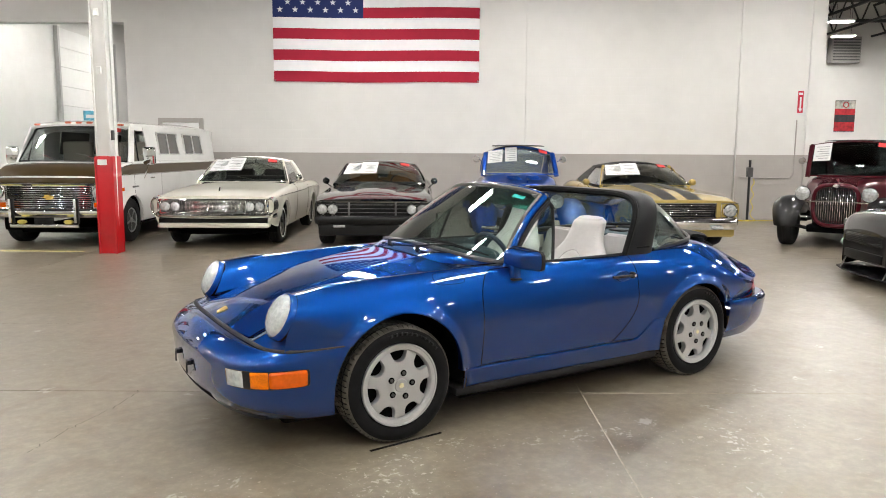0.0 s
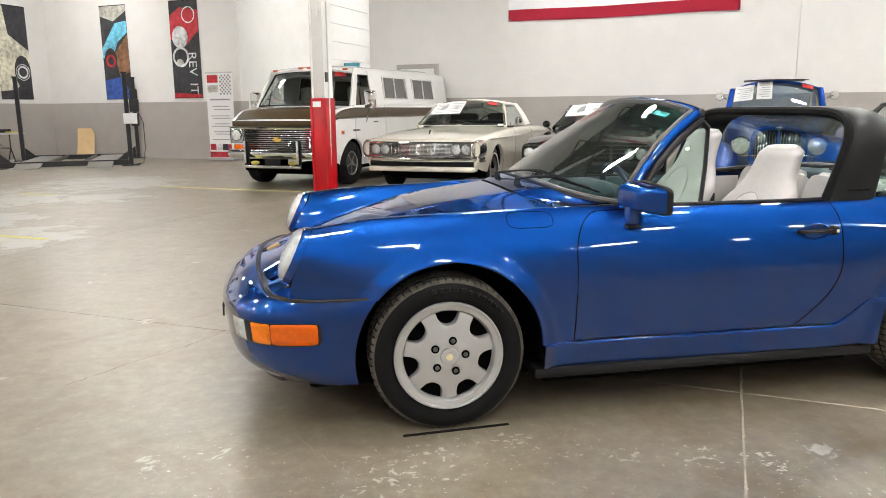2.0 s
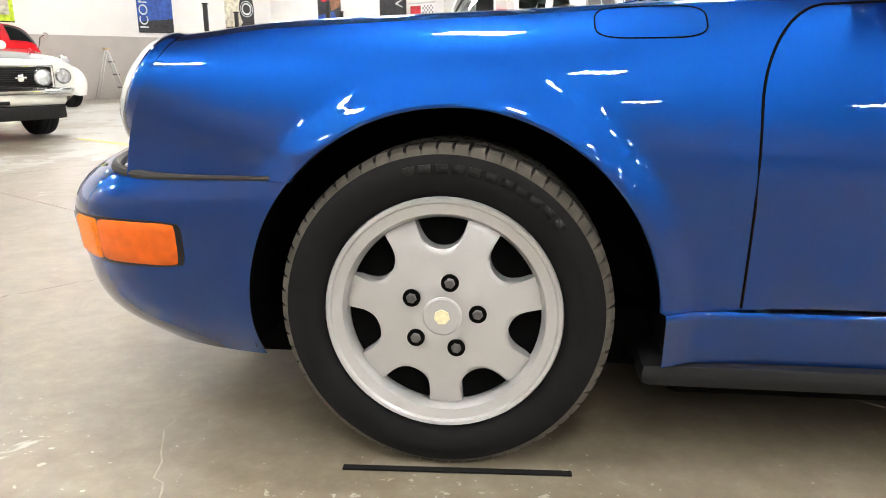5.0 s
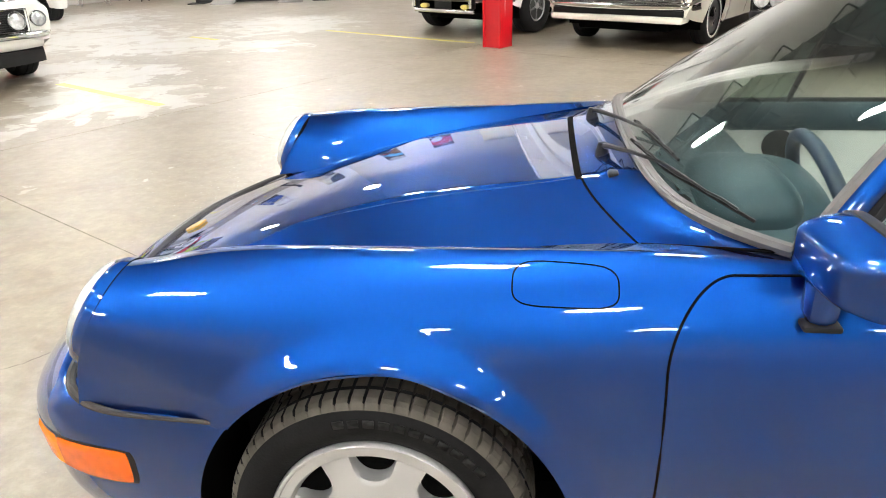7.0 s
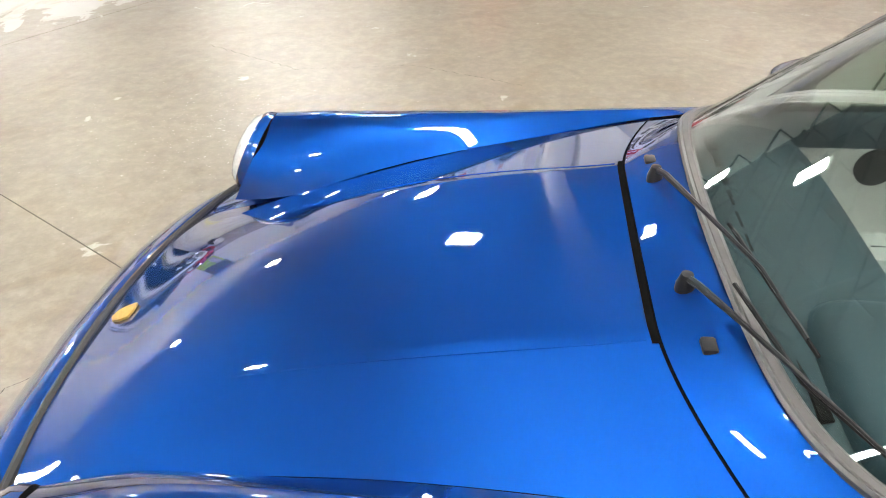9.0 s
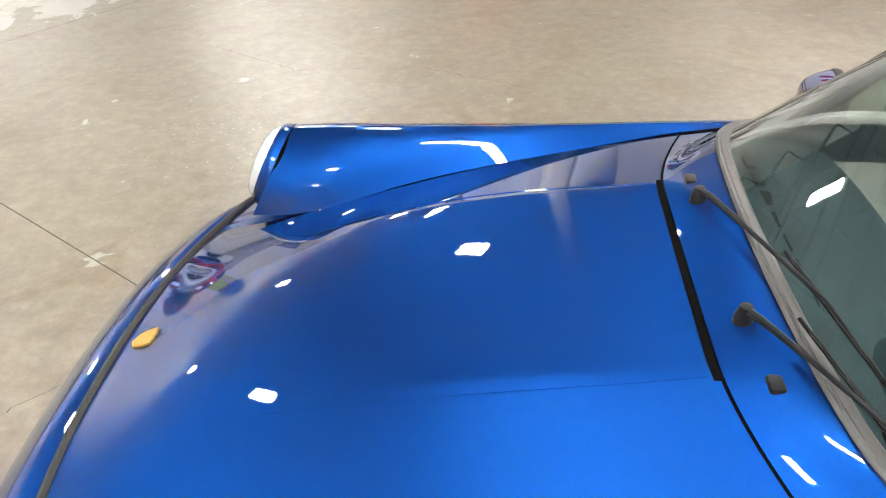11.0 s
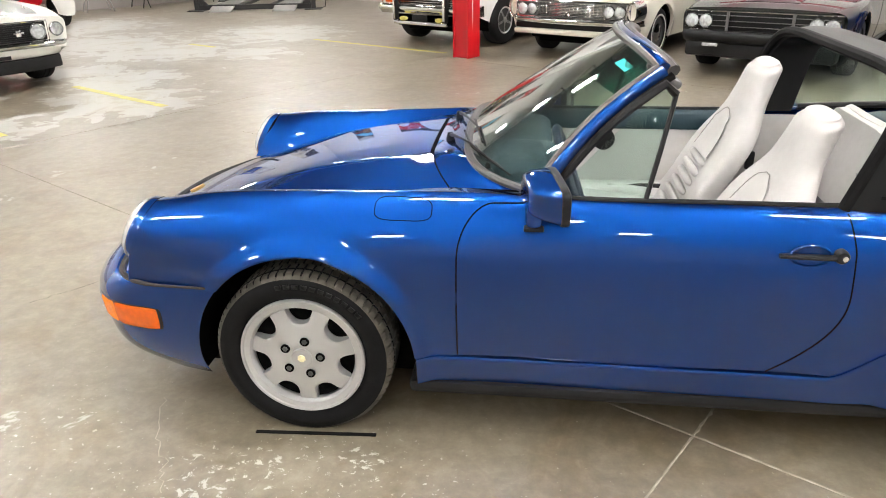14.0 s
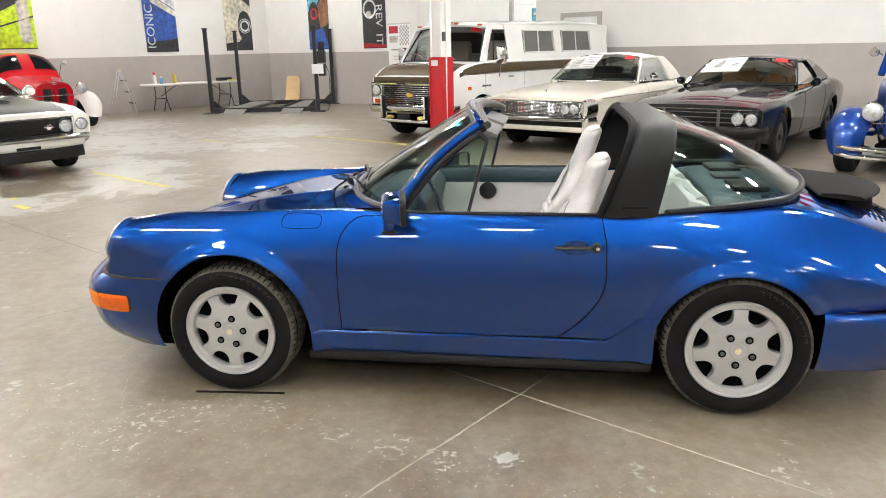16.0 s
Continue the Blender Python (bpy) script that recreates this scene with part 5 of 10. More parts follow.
for sg in (-1, 1):
    part("cowl_gap", tube_bm(cowl_seam(sg), 0.0035, 6), M_DARK, car)
    # washer jets
    part("washer_jet", lathe_bm([(0.016, 0.0), (0.015, 0.007), (0.008, 0.011), (0.001, 0.012)], 16, axis="z", m=Matrix.Translation((0.474, sg * 0.30, 0.886)) @ Matrix.Diagonal((1.0, 1.6, 1, 1))), M_BLACK_TRIM, car)
    # door mirror
    side = -1 if sg < 0 else 1
    mb = bmesh.new()
    secs = []
    t = np.linspace(0, 2 * math.pi, 41)[:-1]
    mx_, mz_ = (0.827, 0.902) if sg < 0 else (0.905, 0.872)
    for dx, sy, sz, iny, dz in ((-0.084, 0.50, 0.52, 0.022, -0.006), (-0.081, 0.62, 0.66, 0.020, -0.005), (-0.070, 0.74, 0.80, 0.016, -0.003), (-0.045, 0.87, 0.92, 0.008, -0.001), (-0.014, 0.97, 0.99, 0.002, 0.0), (0.0, 1.0, 1.0, 0.0, 0.0)):
        yy = 0.107 * sy * np.sign(np.cos(t)) * np.abs(np.cos(t)) ** 0.36 - iny
        zz = 0.055 * sz * np.sign(np.sin(t)) * np.abs(np.sin(t)) ** 0.36 + dz - 0.10 * yy
        secs.append(np.stack([mx_ + dx + 0.22 * yy, side * (0.768 + yy), mz_ + zz], 1))
    rows_ = [[mb.verts.new(q) for q in s2] for s2 in secs]
    for a, b in zip(rows_, rows_[1:]):
        for k in range(40):
            mb.faces.new((a[k], a[(k + 1) % 40], b[(k + 1) % 40], b[k]))
    mb.faces.new(rows_[0])
    mir = part("door_mirror", mb, M_BLUE, car)
    rim_ = secs[-1]
    ring_ = np.vstack([rim_, rim_[:1]])
    mid_ = rim_.mean(axis=0)
    part("mirror_rim", grid_bm(np.array([ring_ + np.array((dx, 0, 0)) + (ring_ - mid_) * k for dx, k in ((-0.002, -0.02), (0.0, 0.045), (0.010, 0.055), (0.022, 0.03), (0.026, -0.05), (0.016, -0.09))])), M_BLACK_TRIM, mir, "black rubber mirror surround")
    part("mirror_glass", mesh_bm([q + np.array((0.018, 0, 0)) - (q - mid_) * 0.06 for q in rim_], [tuple(range(40))]), material("mirror_silver", (0.9, 0.9, 0.9), rough=0.01, metal=1.0), mir, flat=True)
    fz_ = mz_ - 0.902
    part("mirror_foot", box(bmesh.new(), mx_ - 0.085, mx_ - 0.028, min(side * 0.700, side * 0.762), max(side * 0.700, side * 0.762), 0.785 + fz_, 0.875 + fz_, 0.022), M_BLUE, mir)
    part("mirror_base", box(bmesh.new(), mx_ - 0.088, mx_ - 0.025, min(side * 0.695, side * 0.764), max(side * 0.695, side * 0.764), 0.779 + fz_, 0.791 + fz_, 0.005), M_BLACK_TRIM, mir)
    # handle: recess and lever
    hp = side_point(1.60, 0.735, 0.0, sg < 0)
    part("handle_recess", lathe_bm([(0.054, 0.001), (0.052, -0.0025), (0.049, -0.0035), (0.044, 0.0005), (0.034, 0.007), (0.020, 0.011), (0.001, 0.012)], 40, axis="y", m=Matrix.Translation((1.585, hp.y + side * 0.012, 0.738)) @ Matrix.Diagonal((1.15, -side, 0.66, 1))), M_BLUE, car)
    lv = [side_point(x, 0.738, 0.022, sg < 0) for x in (1.495, 1.54, 1.60, 1.65)]
    hd_ = part("door_handle", tube_bm(lv, [0.010, 0.012, 0.012, 0.012], 8, flat=0.75), M_BLACK_TRIM, car, "black door handle")
    part("handle_boss", lathe_bm([(0.021, 0.03), (0.021, 0.0), (0.017, -0.006), (0.001, -0.007)], 24, axis="y", m=Matrix.Translation((1.672, hp.y + side * 0.018, 0.738)) @ Matrix.Diagonal((1, -side, 1, 1))), M_BLACK_TRIM, hd_)
    part("handle_lock", lathe_bm([(0.009, 0.0), (0.008, -0.004), (0.001, -0.004)], 16, axis="y", m=Matrix.Translation((1.676, hp.y + side * 0.0255, 0.738)) @ Matrix.Diagonal((1, -side, 1, 1))), M_CHROME, hd_)
    # quarter light
    a, b = Vector((1.112, side * 0.658, 0.852)), Vector((1.190, side * 0.552, 1.165))
    part("quarter_light_post", tube_bm([a, a * 0.5 + b * 0.5 + Vector((0, side * 0.008, 0)), b], 0.012, 8, flat=0.7), M_BLACK_TRIM, car)
    run = [Vector(p) + Vector((0.050, side * (0.014 + 0.004 * k), -0.018)) for k, p in enumerate(np.array([ws_low(np.array(float(side))) * (1 - q) + ws_high(np.array(float(side))) * q + np.array((-0.020, 0, 0.026)) * math.sin(math.pi * q) for q in np.linspace(0.02, 0.93, 9)]))]
    part("quarter_light_frame", tube_bm(run + [b], 0.014, 8), M_BLACK_TRIM, car)
    pb, pt = run[0], run[-1]
    ql = part("quarter_light", side_sheet(tuple(pb), tuple(a), tuple(b), tuple(pt), 0.004, bow=0.008), M_GLASS, car)
    ql.visible_shadow = False

# fuel flap on the left front wing
loop = []
for k in range(48):
    t = 2 * math.pi * k / 48
    c, s = math.cos(t), math.sin(t)
    fx = 0.352 + 0.094 * math.copysign(abs(c) ** 0.45, c)
    fz = 0.8175 + 0.028 * math.copysign(abs(s) ** 0.6, s)
    loop.append(side_point(fx, fz, -0.0005, True))
part("fuel_flap_gap", tube_bm(loop, 0.0018, 6, closed=True), M_DARK, car)

# wipers on the glass
def glass_point(w, t, off=0.012):
    p = ws_low(np.array(w)) * (1 - t) + ws_high(np.array(w)) * t + np.array((-0.020, 0, 0.026)) * math.sin(math.pi * t)
    return Vector(p) + Vector((-0.55 * off, 0, 0.83 * off))


for base, arm, tip in (((0.445, 0.176), (0.556, -0.207, 0.958), (0.585, -0.385, 0.956)), ((0.447, -0.182), (0.552, -0.431, 0.951), (0.690, -0.592, 0.905))):
    base = Vector((*base, 0.912))
    arm, tip, up_ = Vector(arm), Vector(tip), Vector((-0.35, -0.05, 0.93))
    knee = base + Vector((0.014, -0.03, 0.027))
    wp = part("wiper", tube_bm([base + Vector((0, 0, 0.020)), knee, knee.lerp(arm, 0.5) + up_ * 0.012, arm + up_ * 0.018, arm.lerp(tip, 0.3) + up_ * 0.014], [0.0075, 0.0065, 0.0045, 0.0036, 0.0028], 8), M_BLACK_TRIM, car, "black wiper arm")
    part("wiper_pivot", lathe_bm([(0.016, -0.012), (0.016, 0.008), (0.012, 0.020), (0.010, 0.028), (0.001, 0.030)], 18, axis="z", m=Matrix.Translation(base)), M_BLACK_TRIM, wp)
    back = arm + (arm - tip) * 0.8 if base.y > 0 else arm + Vector((-0.045, 0.20, 0.006))
    bl = [back.lerp(arm, k * 2) if k < 0.5 else arm.lerp(tip, k * 2 - 1) for k in np.linspace(0, 1, 13)]
    part("wiper_blade", tube_bm([q + up_ * 0.004 for q in bl], 0.0036, 5), M_RUBBER, wp)
    part("blade_frame", tube_bm([q + up_ * (0.009 + 0.004 * math.sin(k * 1.6) ** 2) for k, q in enumerate(bl[1:-1])], 0.003, 5), M_BLACK_TRIM, wp)
for x, y in ((0.462, -0.316), (0.448, 0.264)):
    part("washer_nozzle", box(bmesh.new(), x - 0.012, x + 0.012, y - 0.017, y + 0.017, 0.900, 0.913, 0.005), M_BLACK_TRIM, car)

# sticker at the screen's upper corner
q = [glass_point(w, t, -0.004) for w, t in ((-0.86, 0.865), (-0.70, 0.865), (-0.70, 0.915), (-0.86, 0.915))]
part("screen_sticker", mesh_bm(q, [(0, 1, 2, 3)]), material("teal_film", (0.008, 0.30, 0.29), rough=0.5), windscreen, "small teal sticker", flat=True)

# cabin
part("cabin_floor", box(bmesh.new(), 0.45, 2.05, -0.60, 0.60, 0.25, 0.28), M_CARPET, car)
part("cabin_bulkhead", box(bmesh.new(), 2.02, 2.06, -0.60, 0.60, 0.25, 0.74), M_CARPET, car)
part("footwell_wall", box(bmesh.new(), 0.44, 0.47, -0.60, 0.60, 0.25, 0.84), M_DARK, car)
for sg in (-1, 1):
    xs = np.linspace(0.62, 1.74, 24)
    rows_ = []
    for z, y in ((0.27, 0.630), (0.40, 0.622), (0.435, 0.585), (0.50, 0.580), (0.515, 0.612), (0.77, 0.622)):
        rows_.append(np.stack([xs, np.full_like(xs, sg * y), np.full_like(xs, z)], 1))
    dp = part("door_panel", grid_bm(np.array(rows_)), M_LEATHER, car, "light grey leather door panel")
    part("door_capping", grid_bm(np.array([np.stack([xs, np.full_like(xs, sg * y), np.full_like(xs, z)], 1) for z, y in ((0.765, 0.620), (0.775, 0.612), (0.835, 0.615), (0.850, 0.630), (0.853, 0.660))])), M_DASH, dp)
    part("door_speaker", lathe_bm([(0.052, 0.0), (0.052, 0.008), (0.045, 0.012), (0.001, 0.013)], 32, axis="y", m=Matrix.Translation((1.09, sg * 0.618, 0.715)) @ Matrix.Diagonal((1, -sg, 1, 1))), M_BLACK_TRIM, dp)
    part("door_pull", tube_bm([(1.05, sg * 0.585, 0.46), (1.12, sg * 0.560, 0.50), (1.45, sg * 0.560, 0.50), (1.52, sg * 0.585, 0.46)], 0.016, 8), M_BLACK_TRIM, dp)
    part("rear_side_panel", grid_bm(np.array([np.stack([np.linspace(1.72, 2.1, 6), np.full(6, sg * y), np.full(6, z)], 1) for z, y in ((0.27, 0.62), (0.6, 0.61), (0.84, 0.63))])), M_LEATHER, car)
# dash: a padded roll with the driver's binnacle
ys = np.linspace(-0.585, 0.585, 47)
prof = [(0.545, 0.868), (0.62, 0.885), (0.74, 0.885), (0.815, 0.868), (0.835, 0.82), (0.815, 0.72), (0.80, 0.58)]
hump = np.exp(-(((ys + 0.34) / 0.20) ** 4))
rows_ = []
for k, (x, z) in enumerate(prof):
    lift_ = (0.0, 0.01, 0.045, 0.050, 0.02, 0.0, 0.0)[k]
    rows_.append(np.stack([x + 0.05 * hump * (k > 2), ys, z + lift_ * hump - 0.045 * np.abs(ys / 0.585) ** 4], 1))
dash = part("dashboard", grid_bm(spline(np.linspace(0, 1, 7), np.array(rows_))(np.linspace(0, 1, 24))), M_DASH, car, "dark blue-green padded dashboard")
for y in (-0.45, -0.39, -0.33, -0.27, -0.21):
    part("dial", lathe_bm([(0.030, 0.0), (0.030, 0.008), (0.001, 0.006)], 20, axis="x", m=Matrix.Translation((0.885, y, 0.825))), M_BLACK_TRIM, dash)
P_ = []
for a_ in np.linspace(0, math.pi / 2, 12):
    c_ = math.cos(a_) ** 0.6
    tt = np.linspace(0, 2 * math.pi, 41)
    P_.append(np.stack([0.718 + 0.100 * c_ * np.sign(np.cos(tt)) * np.abs(np.cos(tt)) ** 0.55, -0.36 + 0.178 * c_ * np.sign(np.sin(tt)) * np.abs(np.sin(tt)) ** 0.55, 0.880 + 0.065 * math.sin(a_) + 0 * tt - 0.10 * (a_ == 0)], 1))
part("instrument_pod", grid_bm(np.array(P_)), M_DASH, dash, "padded instrument pod")
bm = bmesh.new()
for k in range(11):
    y = -0.4 + k * 0.08
    box(bm, 0.595, 0.613, y - 0.028, y + 0.028, 0.870, 0.8825)
part("demister_vents", bm, M_DARK, dash, flat=True)
# steering wheel
cs, R_ = Vector((0.900, -0.355, 0.825)), 0.185
ax = Vector((0.94, 0, 0.34)).normalized()
e1, e2 = Vector((0, 1, 0)), ax.cross(Vector((0, 1, 0))).normalized()
sw = part("steering_wheel", tube_bm([cs + (e1 * math.cos(t) + e2 * math.sin(t)) * R_ for t in np.linspace(0, 2 * math.pi, 49)[:-1]], 0.0155, 10, closed=True), material("navy_leather", (0.012, 0.022, 0.05), rough=0.4, var=0.1, scale=60), car, "dark blue leather steering wheel")
part("wheel_boss", lathe_bm([(0.07, -0.02), (0.075, 0.0), (0.06, 0.018), (0.001, 0.022)], 28, axis="x", m=Matrix.Translation(cs - ax * 0.03) @ ax.to_track_quat("X", "Z").to_matrix().to_4x4()), M_BLACK_TRIM, sw)
for a_ in (0.2, math.pi - 0.2, -math.pi / 2 - 0.4, -math.pi / 2 + 0.4):
    part("spoke", tube_bm([cs - ax * 0.02 + (e1 * math.cos(a_) + e2 * math.sin(a_)) * 0.05, cs + (e1 * math.cos(a_) + e2 * math.sin(a_)) * R_], 0.012, 6), M_BLACK_TRIM, sw)
part("column", tube_bm([cs - ax * 0.02, cs - ax * 0.25], 0.035, 10), M_BLACK_TRIM, sw)


# seats: a back lofted from rounded slices, a cushion, bolsters
def targa_seat(y0):
    t = np.linspace(0, 2 * math.pi, 37)[:-1]

    def slice_(x, z, w, d, tilt, n=3.0, bol=0.0):
        cx = np.sign(np.cos(t)) * np.abs(np.cos(t)) ** (2 / n)
        sx = np.sign(np.sin(t)) * np.abs(np.sin(t)) ** (2 / n)
        f = -d * sx - bol * np.abs(cx) ** 3 * (sx > -0.2)
        return np.stack([x + f * math.cos(tilt), y0 + w * cx, z + f * math.sin(tilt) * 0.6], 1)
    S = [(1.375, 0.40, 0.24, 0.07, 0.03), (1.41, 0.46, 0.262, 0.085, 0.05), (1.475, 0.58, 0.268, 0.080, 0.05), (1.543, 0.72, 0.272, 0.078, 0.04), (1.598, 0.83, 0.258, 0.074, 0.02), (1.622, 0.895, 0.215, 0.068, 0.0), (1.642, 0.95, 0.172, 0.064, 0.0),
         (1.667, 1.02, 0.150, 0.061, 0.0), (1.689, 1.083, 0.142, 0.058, 0.0), (1.697, 1.108, 0.131, 0.051, 0.0), (1.701, 1.123, 0.112, 0.039, 0.0), (1.703, 1.131, 0.082, 0.025, 0.0), (1.704, 1.134, 0.033, 0.009, 0.0)]
    low = 0.92 if y0 < 0 else 1.0  # the driver's seat stands lower
    S = [(x, 0.40 + (z - 0.40) * low, w, d, b) for x, z, w, d, b in S]
    K = np.array([slice_(x, z, w, d, 0.35, 2.7, b) for x, z, w, d, b in S])
    zz = [s2[1] for s2 in S]
    P = spline(zz, K)(zz[0] + (zz[-1] - zz[0]) * (1 - (1 - np.linspace(0, 1, 56)) ** 1.8))
    bm = bmesh.new()
    vs = [[bm.verts.new(q) for q in r] for r in P]
    for a, b in zip(vs, vs[1:]):
        for k in range(36):
            bm.faces.new((a[k], a[(k + 1) % 36], b[(k + 1) % 36], b[k]))
    bm.faces.new(vs[0]), bm.faces.new(vs[-1])
    back = part("seat_back", bm, M_LEATHER, seat_of[y0])

    def face_x(z):
        row = P[int(np.argmin(np.abs(P[:, :, 2].mean(axis=1) - z)))]
        return row[np.abs(row[:, 1] - y0) < 0.10][:, 0].min()
    # padded centre panel: soft pleats low down, a plain pad above, a seam round both
    for k in range(6):
        z = 0.50 + k * 0.042
        part("pleat", tube_bm([(face_x(z) + 0.012 - 0.008 * math.cos(q), y0 + 0.135 * math.sin(q), z + 0.004 * math.cos(q)) for q in np.linspace(-1.4, 1.4, 9)], [0.006, 0.014, 0.017, 0.018, 0.018, 0.018, 0.017, 0.014, 0.006], 10), M_LEATHER, back)
    pad = []
    for z in np.linspace(0.745, 0.93, 12) * (low if y0 < 0 else 1.0):
        f = (z / (low if y0 < 0 else 1.0) - 0.745) / 0.185
        hw = 0.128 * math.sqrt(max(0.02, 1 - f**2.4))
        yy = np.linspace(-hw, hw, 13)
        pad.append(np.stack([face_x(z) + 0.002 - 0.014 * np.cos(yy / hw * math.pi / 2) ** 0.6 * (1 - f**4), y0 + yy, np.full(13, z)], 1))
    part("back_pad", grid_bm(np.array(pad)), M_LEATHER, back)
    M_SEAM = material("grey_seam_thread", (0.27, 0.26, 0.255), rough=0.8)
    part("seam", tube_bm([Vector(q[0]) + Vector((-0.001, 0, 0)) for q in pad] + [Vector(q[-1]) + Vector((-0.001, 0, 0)) for q in pad[::-1]], 0.0022, 5), M_SEAM, back)
    part("seat_cushion", box(bmesh.new(), 0.96, 1.46, y0 - 0.245, y0 + 0.245, 0.33, 0.475, 0.05, Matrix.Translation((1.2, 0, 0.4)) @ Matrix.Rotation(radians(6), 4, "Y") @ Matrix.Translation((-1.2, 0, -0.4))), M_LEATHER, seat_of[y0])
    for sgn in (-1, 1):
        part("seat_bolster", tube_bm([(0.99, y0 + sgn * 0.225, 0.47), (1.2, y0 + sgn * 0.235, 0.47), (1.43, y0 + sgn * 0.235, 0.46)], [0.045, 0.055, 0.05], 10), M_LEATHER, seat_of[y0])
    part("recline_button", box(bmesh.new(), 1.615, 1.65, y0 - 0.222, y0 - 0.200, 0.725, 0.80, 0.008), M_BLACK_TRIM, seat_of[y0])


seat_of = {}
for y0 in (-0.345, 0.345):
    seat_of[y0] = part("seat", box(bmesh.new(), 1.0, 1.45, y0 - 0.21, y0 + 0.21, 0.275, 0.34, 0.01), M_DARK, car, "light grey leather high-backed seat")
    targa_seat(y0)
part("tunnel", box(bmesh.new(), 0.55, 1.9, -0.09, 0.09, 0.27, 0.42, 0.03), M_CARPET, car)
part("gear_lever", tube_bm([(0.98, 0, 0.42), (1.0, 0, 0.60), (1.0, 0, 0.63)], [0.008, 0.008, 0.024], 8), M_BLACK_TRIM, car)
part("seat_belt_buckle", box(bmesh.new(), 1.42, 1.47, -0.115, -0.085, 0.40, 0.50, 0.006), M_REDTAG, car)
# rear: folded seat backs, shelf with speakers
for y0 in (-0.30, 0.30):
    q = part("rear_seat_back", box(bmesh.new(), 1.96, 2.10, y0 - 0.26, y0 + 0.26, 0.55, 0.93, 0.06, Matrix.Translation((2.0, 0, 0.6)) @ Matrix.Rotation(radians(18), 4, "Y") @ Matrix.Translation((-2.0, 0, -0.6))), M_LEATHER, car)
    for k in range(4):
        part("pleat", tube_bm([(2.03 + k * 0.035, y0 - 0.22, 0.66 + k * 0.075), (2.015 + k * 0.035, y0, 0.665 + k * 0.075), (2.03 + k * 0.035, y0 + 0.22, 0.66 + k * 0.075)], 0.03, 8), M_LEATHER, q)
rows_ = []
for x, z in ((2.15, 0.66), (2.17, 0.86), (2.20, 0.905), (2.35, 0.915), (2.62, 0.905), (2.66, 0.88)):
    yw = np.linspace(-0.52, 0.52, 21)
    rows_.append(np.stack([np.full_like(yw, x), yw * (1.0 if x < 2.4 else 0.72), z - 0.03 * (np.abs(yw) / 0.52) ** 4], 1))
shelf = part("rear_shelf", grid_bm(spline(np.linspace(0, 1, 6), np.array(rows_))(np.linspace(0, 1, 24))), M_DASH, car, "dark green padded rear shelf")
for sg in (-1, 1):
    part("shelf_speaker", box(bmesh.new(), 2.30, 2.46, sg * 0.27 - 0.11, sg * 0.27 + 0.11, 0.905, 0.932, 0.012), M_BLACK_TRIM, shelf)
part("shelf_speaker_cover", box(bmesh.new(), 2.28, 2.40, -0.07, 0.07, 0.905, 0.925, 0.008), M_BLACK_TRIM, shelf)
# screen mirror and sun visors
im = part("inside_mirror", box(bmesh.new(), 1.02, 1.045, -0.11, 0.11, 1.145, 1.205, 0.012), M_BLACK_TRIM, car)
part("mirror_stalk", tube_bm([(1.03, 0, 1.20), (1.055, 0, 1.265)], 0.008, 6), M_BLACK_TRIM, im)
M_VISOR = material("grey_visor_vinyl", (0.14, 0.14, 0.143), rough=0.6, var=0.06, scale=30)
for sg in (-1, 1):
    part("sun_visor", box(bmesh.new(), 1.125, 1.235, sg * 0.25 - 0.19, sg * 0.25 + 0.19, 1.192, 1.220, 0.010, Matrix.Translation((1.12, 0, 1.215)) @ Matrix.Rotation(radians(20), 4, "Y") @ Matrix.Translation((-1.12, 0, -1.215))), M_VISOR, car, "grey folding sun visor")
    part("roof_latch", box(bmesh.new(), 1.105, 1.145, sg * 0.47 - 0.02, sg * 0.47 + 0.02, 1.215, 1.245, 0.006), M_STEEL, car)

# ---- the parked collection: every car in its own axes, nose towards -x, front axle at x = 0 ----
M_TINTGLASS = glass_material("car_glass", (0.86, 0.90, 0.885))
M_SMOKE = material("smoked_window", (0.10, 0.095, 0.09), rough=0.12, var=0.2, scale=4, spec=0.6)
M_DARKSEAT = material("dark_vinyl", (0.025, 0.025, 0.027), spec=0.3, rough=0.5, var=0.2, scale=20)
M_TAN = material("tan_vinyl", (0.42, 0.20, 0.06), rough=0.5, var=0.15, scale=20)
M_TYRE = material("tyre_rubber", (0.012, 0.012, 0.0125), spec=0.2, rough=0.7, var=0.2, scale=25)
M_HEADLENS = material("sealed_beam_lens", (0.52, 0.54, 0.55), rough=0.2, metal=0.45, coat=1.0, var=0.6, scale=30, bump=1.0, bump_scale=45)
M_GRILLEBLACK = material("black_grille", (0.006, 0.006, 0.0065), spec=0.2, rough=0.4, var=0.2, scale=30)
M_WHITEWALL = material("white_sidewall", (0.75, 0.74, 0.7), rough=0.6, var=0.05)


